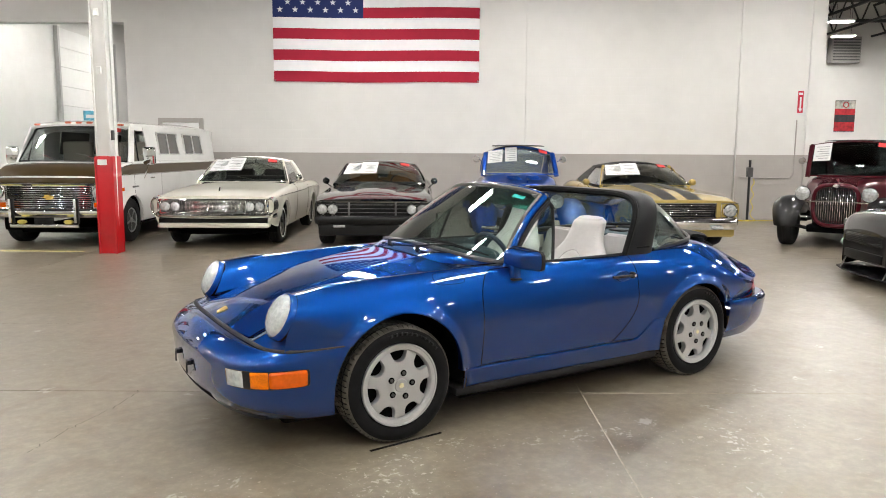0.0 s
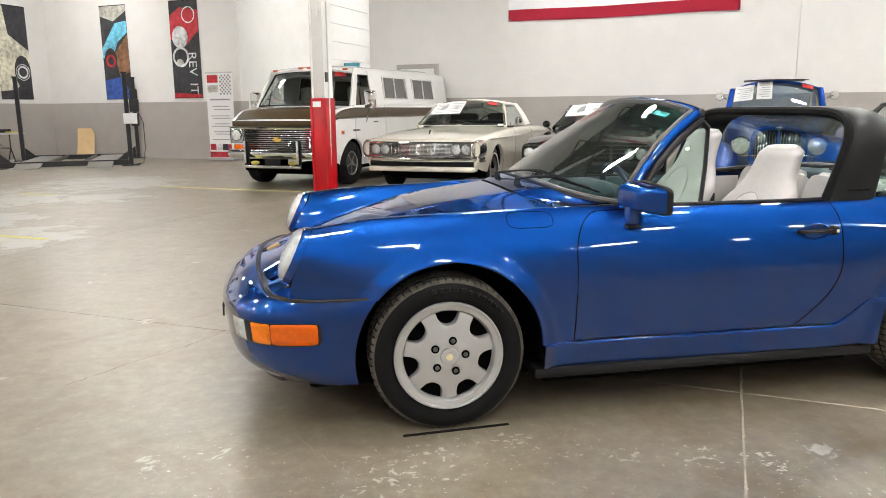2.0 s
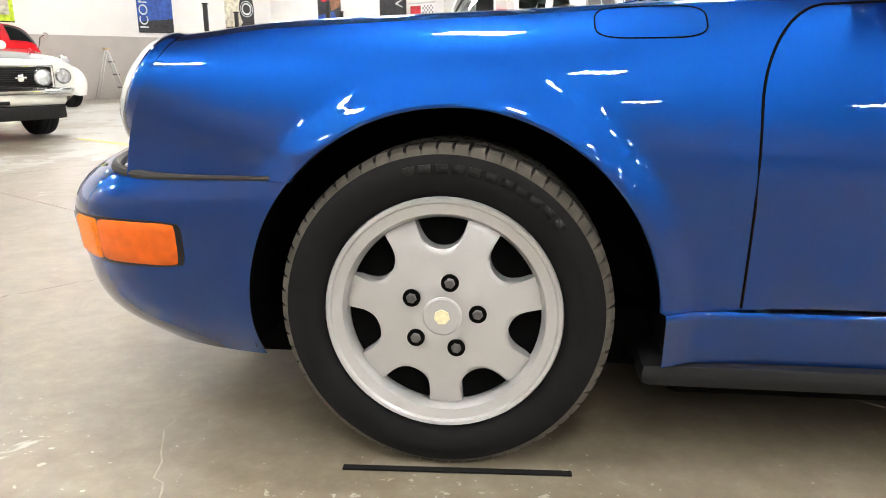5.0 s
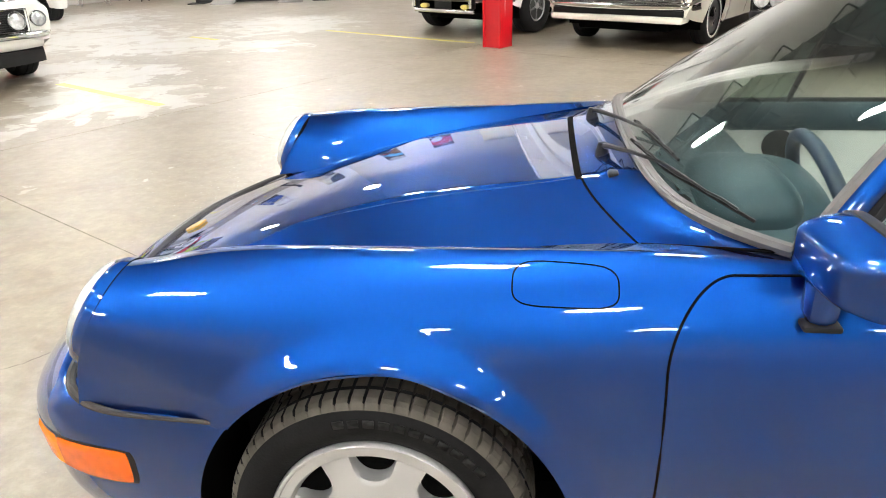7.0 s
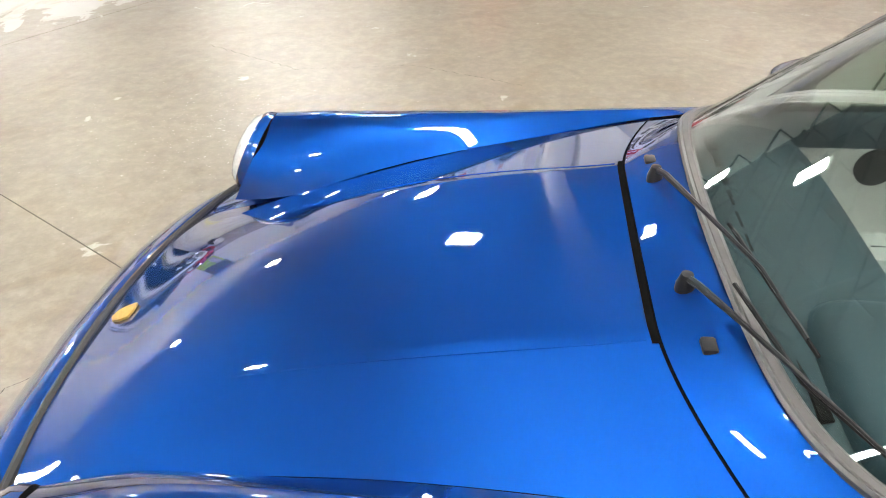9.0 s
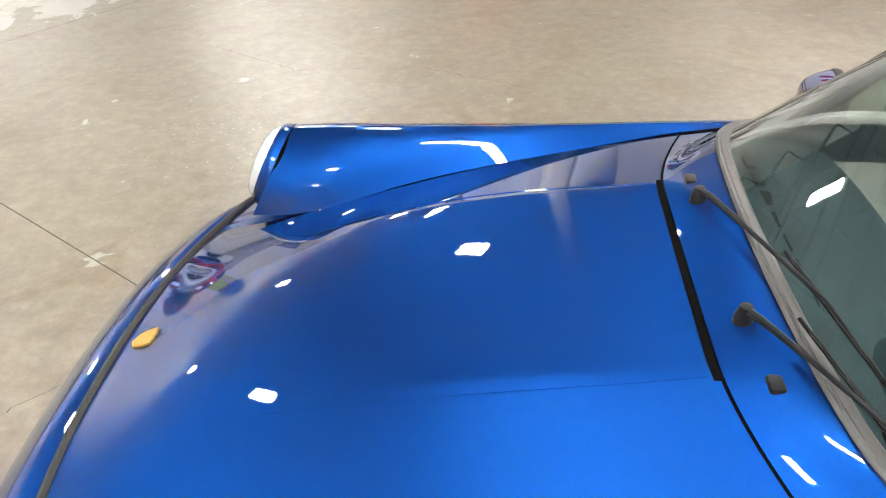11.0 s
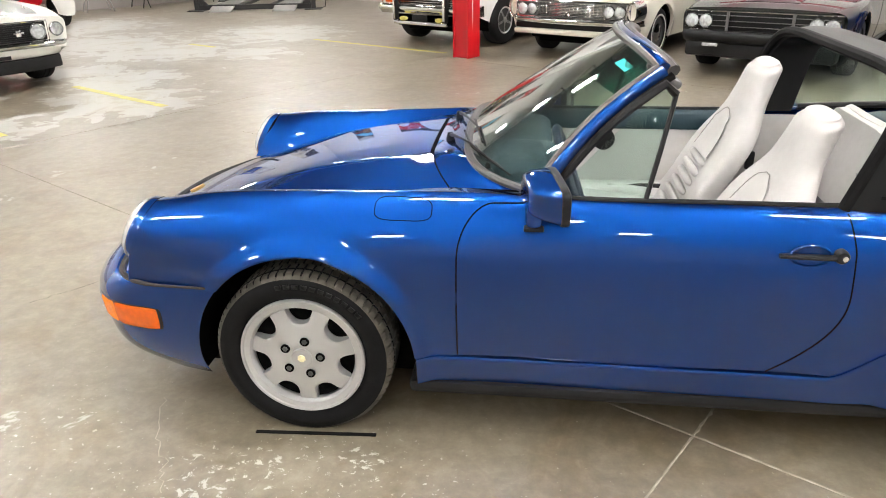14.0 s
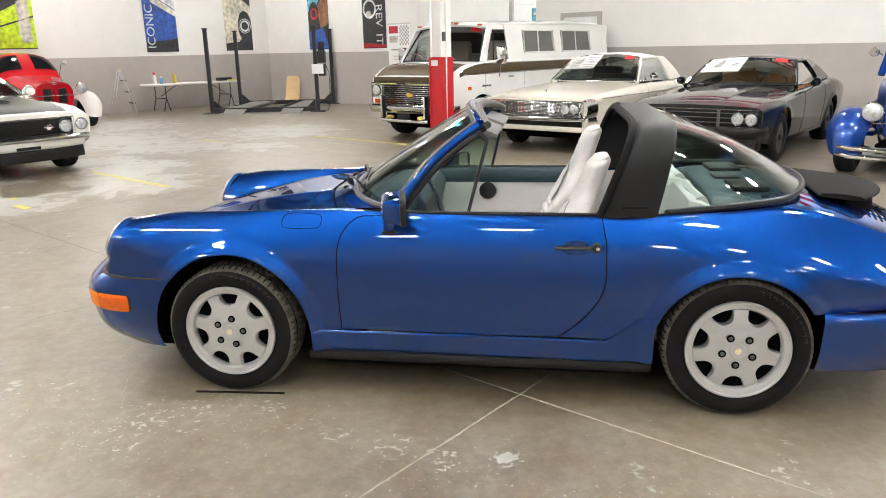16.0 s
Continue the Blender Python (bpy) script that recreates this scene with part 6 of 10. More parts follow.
def car_wheel(parent, m, R=0.335, rim=0.195, w=0.20, style="spoke", rim_mat=None, first=None):
    if first is not None:
        return copy_part(first, parent, m)
    h, rim_mat = w / 2, rim_mat or M_CHROME
    tyre = part("wheel", lathe_bm([(rim, -h * 0.75), (rim + 0.02, -h * 0.98), (R - 0.05, -h * 1.02), (R - 0.012, -h * 0.85), (R, -h * 0.62), (R, -h * 0.3), (R - 0.008, -h * 0.27), (R - 0.008, -h * 0.2), (R, -h * 0.17), (R, h * 0.17),
                                   (R - 0.008, h * 0.2), (R - 0.008, h * 0.27), (R, h * 0.3), (R, h * 0.62), (R - 0.012, h * 0.85), (R - 0.05, h * 1.02), (rim, h * 0.75)], 64), M_TYRE, parent, "black tyre")
    tyre.matrix_local = m
    part("rim", lathe_bm([(rim + 0.006, -h * 0.80), (rim + 0.004, -h * 0.86), (rim - 0.012, -h * 0.80), (rim - 0.025, -h * 0.45), (rim * 0.55, -h * 0.30), (rim * 0.30, -h * 0.42), (rim * 0.28, -h * 0.62), (0.001, -h * 0.66)], 48), M_STEEL if style == "spoke" else rim_mat, tyre)
    if style == "spoke":
        for k in range(5):
            t = 2 * math.pi * k / 5
            bm = box(bmesh.new(), 0.02, rim - 0.008, -h * 0.80, -h * 0.52, -0.026, 0.026, 0.008, Matrix.Rotation(-t, 4, "Y"))
            part("spoke", bm, rim_mat, tyre)
        part("rim_ring", lathe_bm([(rim + 0.007, -h * 0.82), (rim - 0.004, -h * 0.90), (rim - 0.02, -h * 0.80), (rim - 0.02, -h * 0.5), (rim + 0.006, -h * 0.6)], 48, closed=True), rim_mat, tyre)
        part("centre_cap", lathe_bm([(0.04, -h * 0.5), (0.038, -h * 0.92), (0.02, -h * 1.0), (0.001, -h * 1.0)], 24), rim_mat, tyre)
    if style == "cap":
        part("hub_cap", lathe_bm([(rim * 0.8, -h * 0.55), (rim * 0.7, -h * 0.78), (rim * 0.4, -h * 0.85), (rim * 0.2, -h * 0.98), (0.001, -h)], 32), M_CHROME, tyre)
        part("white_sidewall", lathe_bm([(rim + 0.028, -h * 1.0), (rim + 0.052, -h * 1.018), (rim + 0.052, -h * 1.03), (rim + 0.028, -h * 1.03)], 48, closed=True), M_WHITEWALL, tyre)
    return tyre


def four_wheels(e, wb, y, **k):
    R = k.get("R", 0.335)
    w = car_wheel(e, pose(0, -y, R, 0, 20, 0), **k)
    car_wheel(e, pose(wb, -y, R, 0, 45, 0), first=w)
    car_wheel(e, pose(0, y, R, 0, 10, 180), first=w)
    car_wheel(e, pose(wb, y, R, 0, 70, 180), first=w)


def classic_body(e, mat, X, YE, ZE, YW, ZW, YB, ZB, ZC, cowl, deck, arches, flare=0.015, hood_mat=None, edge_pow=2.4, n=150):
    fe, fz, fw, fzw, fb, fzb, fc = (spline(X, q) for q in (YE, ZE, YW, ZW, YB, ZB, ZC))
    x = np.linspace(X[0], X[-1], n)
    E = np.stack([x, fe(x), fz(x)], 1)
    W = np.stack([x, fw(x), fzw(x)], 1)
    B = np.stack([x, fb(x), fzb(x)], 1)
    S = np.stack([x, fe(x) * 0.25 + fw(x) * 0.75, fz(x) * 0.80 + fzw(x) * 0.20], 1)
    Lw = np.stack([x, fw(x) * 0.7 + fb(x) * 0.3, fzw(x) * 0.45 + fzb(x) * 0.55], 1)
    I = np.stack([x, fe(x) - 0.03, fz(x) + (fc(x) - fz(x)) * 0.08], 1)
    P = spline([0, 0.07, 0.25, 0.55, 0.8, 1.0], np.array([I, E, S, W, Lw, B]))(np.linspace(0, 1, 30)).transpose(1, 0, 2)
    for cx, cz, R in arches:
        d = np.hypot(P[..., 0] - cx, P[..., 2] - cz) - R
        P[..., 1] += flare * np.exp(-(np.maximum(d, -0.02) / 0.05) ** 2)
    sh = Shell(P, arches)
    for left in (True, False):
        part("front_fender", sh.panel(lambda c: c[0] < cowl + 0.05, left), mat, e)
        part("door", sh.panel(lambda c: cowl + 0.05 <= c[0] < cowl + 1.25, left), mat, e)
        part("rear_quarter", sh.panel(lambda c: c[0] >= cowl + 1.25, left), mat, e)
        sg = -1 if left else 1
        for gx in (cowl + 0.05, cowl + 1.25):
            i = int(np.argmin(np.abs(x - gx)))
            part("door_gap", tube_bm([Vector(q) * 1.0 for q in (mirror_y(P[i, 2:-1]) if left else P[i, 2:-1])], 0.003, 5), M_DARK, e)
        for k, (cx, cz, R) in enumerate(arches):
            part("arch_lip", sh.lip(k, 0.05, left), mat, e)
            t = np.linspace(-0.3, math.pi + 0.3, 24)
            rows = [np.stack([cx + (R + 0.01) * np.cos(t), np.full_like(t, sg * y), cz + (R + 0.01) * np.sin(t)], 1) for y in (float(fb(cx)) - 0.01, float(fb(cx)) - 0.34)]
            rows.append(np.stack([cx + 0 * t, np.full_like(t, sg * (float(fb(cx)) - 0.34)), cz + 0 * t], 1))
            part("wheel_well", grid_bm(np.array(rows)), M_DARK, e)
    ws = np.linspace(-1, 1, 33)

    def top(x0, x1, k=40, lift=0.0, w0=-1.0, w1=1.0, m=33):
        q = np.zeros((k, m, 3))
        xx = np.linspace(x0, x1, k)
        for j, w in enumerate(np.linspace(w0, w1, m)):
            q[:, j, 0], q[:, j, 1] = xx, w * (fe(xx) - 0.028)
            q[:, j, 2] = fc(xx) + (fz(xx) + (fc(xx) - fz(xx)) * 0.08 - fc(xx)) * abs(w) ** edge_pow + lift
        return q
    hood = part("hood", sheet(top(X[0], cowl), 0.012), hood_mat or mat, e)
    if deck < X[-1]:
        part("boot_lid", sheet(top(deck, X[-1]), 0.012), mat, e)
    # ends
    for i, nm in ((0, "nose_panel"), (-1, "tail_panel")):
        half = P[i]
        ring = [tuple(q) for q in half] + [tuple(q) for q in mirror_y(half)[::-1]]
        bm = bmesh.new()
        tp = top(x[i], x[i] + 1e-4, 2)[0]
        pts = [tuple(q) for q in half[1:]] + [tuple(q) for q in mirror_y(half)[::-1][:-1]] + [tuple(q) for q in tp[1:-1]]
        f = bm.faces.new([bm.verts.new(q) for q in pts])
        bmesh.ops.triangulate(bm, faces=[f])
        part(nm, bm, mat, e, flat=True)
    part("underbody", box(bmesh.new(), X[0] + 0.2, X[-1] - 0.2, -0.6, 0.6, 0.2, 0.3, 0.03), M_DARK, e)
    return top, fe, fz, fc, hood


def greenhouse(e, mat, x0, x1, x2, x3, yb, yr, zb, zr, zb2=None, bow=0.12, roof_mat=None, trim=M_CHROME, glass=None, side_end=None, crown=0.05, pillar=0.03, vent=True, yb2=None, glass_name="windscreen"):
    """Windscreen from x0 (base) to x1 (top), roof to x2, rear glass down to x3."""
    zb2, yb2, glass, roof_mat = zb2 or zb, yb2 or yb, glass or M_TINTGLASS, roof_mat or mat
    ws = np.linspace(-1, 1, 25)

    def row(x, y, z, bw, cr=0.0):
        return np.stack([x + bw * ws**2, y * ws, z - cr * ws**2], 1)
    lo, hi = row(x0 - bow, yb, zb + 0.01, bow), row(x1 - bow * 0.5, yr, zr, bow * 0.5, crown)
    W = np.array([lo * (1 - t) + hi * t + np.array((-0.01, 0, 0.015)) * math.sin(math.pi * t) for t in np.linspace(0, 1, 8)])
    wsn = part(glass_name, sheet(W, 0.006), glass, e)
    wsn.visible_shadow = False
    part("windscreen_trim", tube_bm([Vector(p) for p in W[0]] + [Vector(p) for p in W[1:, -1]] + [Vector(p) for p in W[-1, ::-1][1:]] + [Vector(p) for p in W[::-1, 0][1:-1]], 0.012, 6, closed=True), trim, e)
    # roof
    R0 = W[-1]
    R1 = row(x2 + 0.04, yr * 0.97, zr - 0.01, -0.06, crown)
    R = np.array([R0 * (1 - t) + R1 * t + np.array((0, 0, 0.035)) * math.sin(math.pi * t) for t in np.linspace(0, 1, 14)])
    part("roof", sheet(R, 0.03), roof_mat, e)
    # rear glass
    B1 = row(x3 + 0.08, yb2 * 0.88, zb2 + 0.005, -0.10)
    Bk = np.array([R1 * (1 - t) + B1 * t for t in np.linspace(0.06, 1, 8)])
    bg = part("rear_window", sheet(Bk, 0.006), glass, e)
    bg.visible_shadow = False
    se = side_end or (x2 - 0.12)
    for sg in (-1, 1):
        A0, A1 = W[0, -1 if sg > 0 else 0], W[-1, -1 if sg > 0 else 0]
        part("windscreen_pillar", tube_bm([Vector(A0) + Vector((0.01, 0, -0.03)), Vector(A0 * 0.5 + A1 * 0.5) + Vector((0.01, 0, 0)), Vector(A1)], pillar, 8), mat, e)
        zt = A1[2] - 0.015
        # roof rail
        part("roof_rail", tube_bm([Vector(A1), Vector((x1 * 0.5 + x2 * 0.5, sg * yr * 1.005, zt + 0.012)), Vector((x2, sg * yr * 0.98, zt))], 0.026, 8), roof_mat, e)
        # side glass
        g = part("side_window", side_sheet((A0[0] + 0.04, sg * yb, zb), (se + 0.10, sg * (yb2), zb2), (se - 0.04, sg * yr * 0.985, zt), (A1[0] + 0.03, sg * yr * 0.99, zt), 0.006, bow=0.015), glass, e)
        g.visible_shadow = False
        part("window_trim", tube_bm([(A0[0] + 0.02, sg * (yb + 0.008), zb + 0.004), (se + 0.12, sg * (yb2 + 0.008), zb2 + 0.004)], 0.010, 6), trim, e)
        if vent:
            xv = A0[0] + 0.30
            part("vent_divider", tube_bm([(xv + 0.05, sg * (yb - 0.0), zb), (xv + 0.16, sg * yr * 0.995, zt)], 0.011, 6), trim, e)
        # rear pillar
        part("rear_pillar", side_sheet((se + 0.09, sg * (yb2 + 0.005), zb2 - 0.01), (x3 + 0.02, sg * yb2 * 0.90, zb2), (x2 + 0.02, sg * yr * 0.975, zt + 0.012), (se - 0.05, sg * (yr * 0.985 + 0.006), zt + 0.006), 0.03, bow=0.02), roof_mat, e)
    return W


def lamp(e, x, y, z, r, bezel=None, name="headlamp", lens=None, tilt=0.0, yaw=0.0):
    m = Matrix.Translation((x, y, z)) @ Euler((0, radians(tilt), radians(yaw))).to_matrix().to_4x4()
    b = part(name, lathe_bm([(r * 1.22, 0.03), (r * 1.20, -0.012), (r * 1.08, -0.022), (r * 1.0, -0.008), (r * 0.98, 0.012), (0.001, 0.02)], 32, axis="x", m=m), bezel or M_CHROME, e)
    part("lens", lathe_bm([(r, 0.0), (r * 0.96, -0.010), (r * 0.6, -0.022), (0.001, -0.028)], 32, axis="x", m=m), lens or M_HEADLENS, b)
    return b


def bumper_bar(e, x, half, z, h=0.14, d=0.07, sweep=0.14, wrap=0.35, mat=None, name="front_bumper", n=41):
    s = np.linspace(-1, 1, n)
    a = np.abs(s)
    px = x + sweep * a**2.2 + wrap * np.maximum(0, (a - 0.86) / 0.14) ** 1.6
    py = np.sign(s) * np.minimum(half, half * a * 1.06)
    rows = []
    for dz, dx in ((0.5, d * 0.9), (0.5, d * 0.45), (0.38, d * 0.12), (0.15, 0.0), (-0.08, d * 0.10), (-0.30, d * 0.34), (-0.48, d * 0.6), (-0.5, d * 0.95)):
        rows.append(np.stack([px + dx, py * (1 - dx * 0.1), np.full_like(px, z + dz * h)], 1))
    return part(name, grid_bm(np.array(rows + rows[:1])), mat or M_CHROME, e)


def mirror(e, x, y, z, mat=None, r=0.06, glass=False):
    sg = 1 if y > 0 else -1
    mm = part("door_mirror", lathe_bm([(r * 0.5, -0.05), (r * 0.9, -0.03), (r, 0.02), (r * 0.96, 0.03), (0.001, 0.028)], 20, axis="x", m=Matrix.Translation((x, y, z))), mat or M_CHROME, e)
    part("mirror_stem", tube_bm([(x, y, z - r * 0.6), (x + 0.03, y - sg * 0.09, z - 0.11)], 0.010, 6), mat or M_CHROME, mm)
    return mm


def price_sheets(e, W, w0=0.10, count=2, tag=True, mirror_side=-1):
    """Printed sheets and a red tag inside the windscreen; W its surface rows from base to top."""
    def quad(s0, s1, t0, t1, off):
        q = []
        for t in (t0, t1):
            for s in (s0, s1):
                i, j = t * (W.shape[0] - 1), s * (W.shape[1] - 1)
                q.append(W[int(round(i)), int(round(j))] + np.array((-off, 0, off * 0.6)))
        return q
    m = W.shape[1]
    for k in range(count):
        s1 = 1.0 - w0 * 0.5 - k * 0.215
        a, b, c, d = quad(s1 - 0.20, s1, 0.45, 1.0, 0.008)
        mid_ = (np.array(a) + np.array(b) + np.array(c) + np.array(d)) / 4
        hw, hh = (np.array(b) - np.array(a)) * 0.5, (np.array(c) + np.array(d) - np.array(a) - np.array(b)) * 0.25
        a, b, c, d = mid_ - hw - hh, mid_ + hw - hh, mid_ - hw + hh, mid_ + hw + hh
        p = part("price_sheet", mesh_bm([a, b, d, c], [(0, 1, 2, 3)]), M_PAPER, e, "white printed sheet behind the glass", flat=True)
        for r in range(6):
            t = 0.12 + r * 0.13
            lo, hi = np.array(a) * (1 - t) + np.array(c) * t, np.array(b) * (1 - t) + np.array(d) * t
            up = (np.array(c) - np.array(a)) * 0.03
            o = np.array((-0.003, 0, 0.002))
            l0, l1 = lo * 0.88 + hi * 0.12 + o, lo * (0.15 if r % 2 else 0.3) + hi * (0.85 if r % 2 else 0.7) + o
            part("print_line", mesh_bm([l0, l1, l1 + up, l0 + up], [(0, 1, 2, 3)]), M_INK, p, flat=True)
    if tag:
        a, b, c, d = quad(0.08, 0.20, 0.80, 0.96, 0.008)
        part("red_tag", mesh_bm([a, b, d, c], [(0, 1, 2, 3)]), M_REDTAG, e, "small red tag in the windscreen", flat=True)


def cabin(e, x0, x1, half, floor_z, seat_z, mat, dash=None, bench=True):
    part("dashboard", box(bmesh.new(), x0 - 0.05, x0 + 0.28, -half + 0.05, half - 0.05, seat_z + 0.18, seat_z + 0.40, 0.05), dash or M_DARKSEAT, e)
    for y in (-half * 0.48, half * 0.48):
        s = part("seat", box(bmesh.new(), x0 + 0.62, x0 + 1.12, y - half * 0.36, y + half * 0.36, floor_z + 0.1, seat_z + 0.05, 0.06), mat, e)
        part("backrest", box(bmesh.new(), x0 + 1.08, x0 + 1.26, y - half * 0.36, y + half * 0.36, seat_z, seat_z + 0.60, 0.06, Matrix.Translation((x0 + 1.1, 0, seat_z)) @ Matrix.Rotation(radians(12), 4, "Y") @ Matrix.Translation((-x0 - 1.1, 0, -seat_z))), mat, s)
    part("rear_seat", box(bmesh.new(), x1 - 0.5, x1 - 0.2, -half + 0.12, half - 0.12, floor_z + 0.1, seat_z + 0.45, 0.07), mat, e)
    part("tub", box(bmesh.new(), x0 - 0.1, x1, -half, half, floor_z - 0.05, floor_z + 0.05), M_DARK, e)
    wheel = [(x0 + 0.40 + 0.05 * math.sin(t), -half * 0.48 + 0.19 * math.cos(t), seat_z + 0.36 + 0.18 * math.sin(t)) for t in np.linspace(0, 2 * math.pi, 25)[:-1]]
    part("steering_wheel", tube_bm(wheel, 0.012, 6, closed=True), dash or M_DARKSEAT, e)


def at_hall(u, v, turn=0.0):
    return HALL @ pose(u, v, 0, 0, 0, 90 + turn)


def bars(e, name, x, y0, y1, z0, z1, count, mat, t=0.012, d=0.02, upright=False, bow=0.0):
    for k in range(count):
        f = (k + 0.5) / count
        if upright:
            y = y0 + (y1 - y0) * f
            part(name, tube_bm([(x + d / 2 + bow * (2 * f - 1) ** 2, y, z0), (x + d / 2 + bow * (2 * f - 1) ** 2, y, z1)], t * 0.62, 8), mat, e)
        else:
            z = z0 + (z1 - z0) * f
            part(name, tube_bm([(x + d / 2, y0, z), (x + d / 2, y1, z)], t * 0.62, 8), mat, e)


# ---- cream 1960s hardtop ----
def cream_car():
    e = thing("cream_hardtop", "cream-white 1960s two-door car with a white soft top and chrome grille", "car", at_hall(-2.93, 7.88, 1.0), "cars in the row")
    mat = paint("cream_paint", (0.66, 0.63, 0.55), rough=0.35)
    arches = ((0.0, 0.33, 0.385), (2.95, 0.33, 0.37))
    X = [-0.86, -0.5, 0.0, 0.6, 1.1, 2.2, 3.0, 3.7, 4.2]
    top, fe, fz, fc, hood = classic_body(e, mat, X, [0.80, 0.84, 0.86, 0.87, 0.87, 0.87, 0.86, 0.83, 0.78], [0.80, 0.84, 0.88, 0.91, 0.93, 0.93, 0.93, 0.91, 0.88],
                                   [0.92, 0.945, 0.955, 0.955, 0.955, 0.955, 0.955, 0.94, 0.90], [0.66, 0.67, 0.68, 0.69, 0.70, 0.70, 0.70, 0.69, 0.68],
                                   [0.86, 0.88, 0.89, 0.89, 0.89, 0.89, 0.89, 0.88, 0.84], [0.40, 0.32, 0.27, 0.25, 0.25, 0.25, 0.27, 0.33, 0.38], [0.82, 0.87, 0.91, 0.955, 0.98, 0.96, 0.95, 0.93, 0.89], 1.08, 2.75, arches)
    soft = material("white_soft_top", (0.74, 0.72, 0.68), rough=0.8, var=0.06, scale=10, bump=0.3, bump_scale=120)
    W = greenhouse(e, mat, 1.02, 1.55, 2.45, 3.02, 0.80, 0.62, 0.97, 1.395, 0.95, roof_mat=soft, crown=0.06, side_end=2.22)
    price_sheets(e, W)
    cabin(e, 1.10, 2.7, 0.78, 0.32, 0.60, M_DARKSEAT)
    four_wheels(e, 2.95, 0.80, R=0.33, style="cap", rim_mat=M_STEEL)
    part("grille_surround", box(bmesh.new(), -0.885, -0.84, -0.86, 0.86, 0.545, 0.775, 0.03), M_CHROME, e)
    part("grille_back", box(bmesh.new(), -0.892, -0.87, -0.50, 0.50, 0.565, 0.755), M_STEEL, e, flat=True)
    for sg in (-1, 1):
        part("lamp_panel", box(bmesh.new(), -0.890, -0.87, sg * 0.655 - 0.145, sg * 0.655 + 0.145, 0.568, 0.752), M_STEEL, e, flat=True)
    bars(e, "grille_bar", -0.905, -0.50, 0.50, 0.57, 0.75, 9, M_CHROME, 0.010, 0.02)
    bars(e, "grille_rib", -0.908, -0.50, 0.50, 0.57, 0.75, 17, M_CHROME, 0.008, 0.02, True)
    for sg in (-1, 1):
        lamp(e, -0.895, sg * 0.575, 0.66, 0.068)
        lamp(e, -0.895, sg * 0.725, 0.66, 0.068)
        part("fender_pod", lathe_bm([(0.135, 0.25), (0.14, -0.04), (0.125, -0.07), (0.10, -0.05), (0.09, 0.02), (0.001, 0.03)], 28, axis="x", m=Matrix.Translation((-0.84, sg * 0.885, 0.665)) @ Matrix.Diagonal((1, 0.52, 1.02, 1))), M_CHROME, e, "tall chrome end pod")
        part("side_moulding", tube_bm([Vector((x, sg * (0.962), 0.80 + 0.02 * (x > 2))) for x in np.linspace(-0.5, 3.8, 12)], 0.011, 6), M_CHROME, e)
        mirror(e, 1.35, sg * 0.95, 1.05) if sg < 0 else None
    bumper_bar(e, -0.99, 0.93, 0.51, 0.085, 0.09, 0.10, 0.30)
    part("stone_tray", box(bmesh.new(), -0.93, -0.70, -0.86, 0.86, 0.325, 0.405, 0.035), mat, e)
    # a black block stands in for the shade between bumper and tray
    part("tray_shadow_gap", box(bmesh.new(), -0.895, -0.72, -0.84, 0.84, 0.40, 0.475, 0.01), M_GRILLEBLACK, e)
    for k in range(4):
        part("hood_letter_bar", box(bmesh.new(), -0.845, -0.835, -0.30 + k * 0.18, -0.26 + k * 0.18, 0.806, 0.818), M_CHROME, e, flat=True)
    part("hood_ornament", tube_bm([(-0.50, 0, 0.87), (-0.46, 0, 0.93), (-0.40, 0, 0.935)], [0.015, 0.012, 0.004], 6), M_CHROME, e)
    for sg in (-0.3, 0.25):
        part("wiper", tube_bm([(1.0, sg, 0.985), (1.06, sg + 0.25, 1.03), (1.10, sg + 0.42, 1.06)], 0.007, 5), M_CHROME, e)
    return e


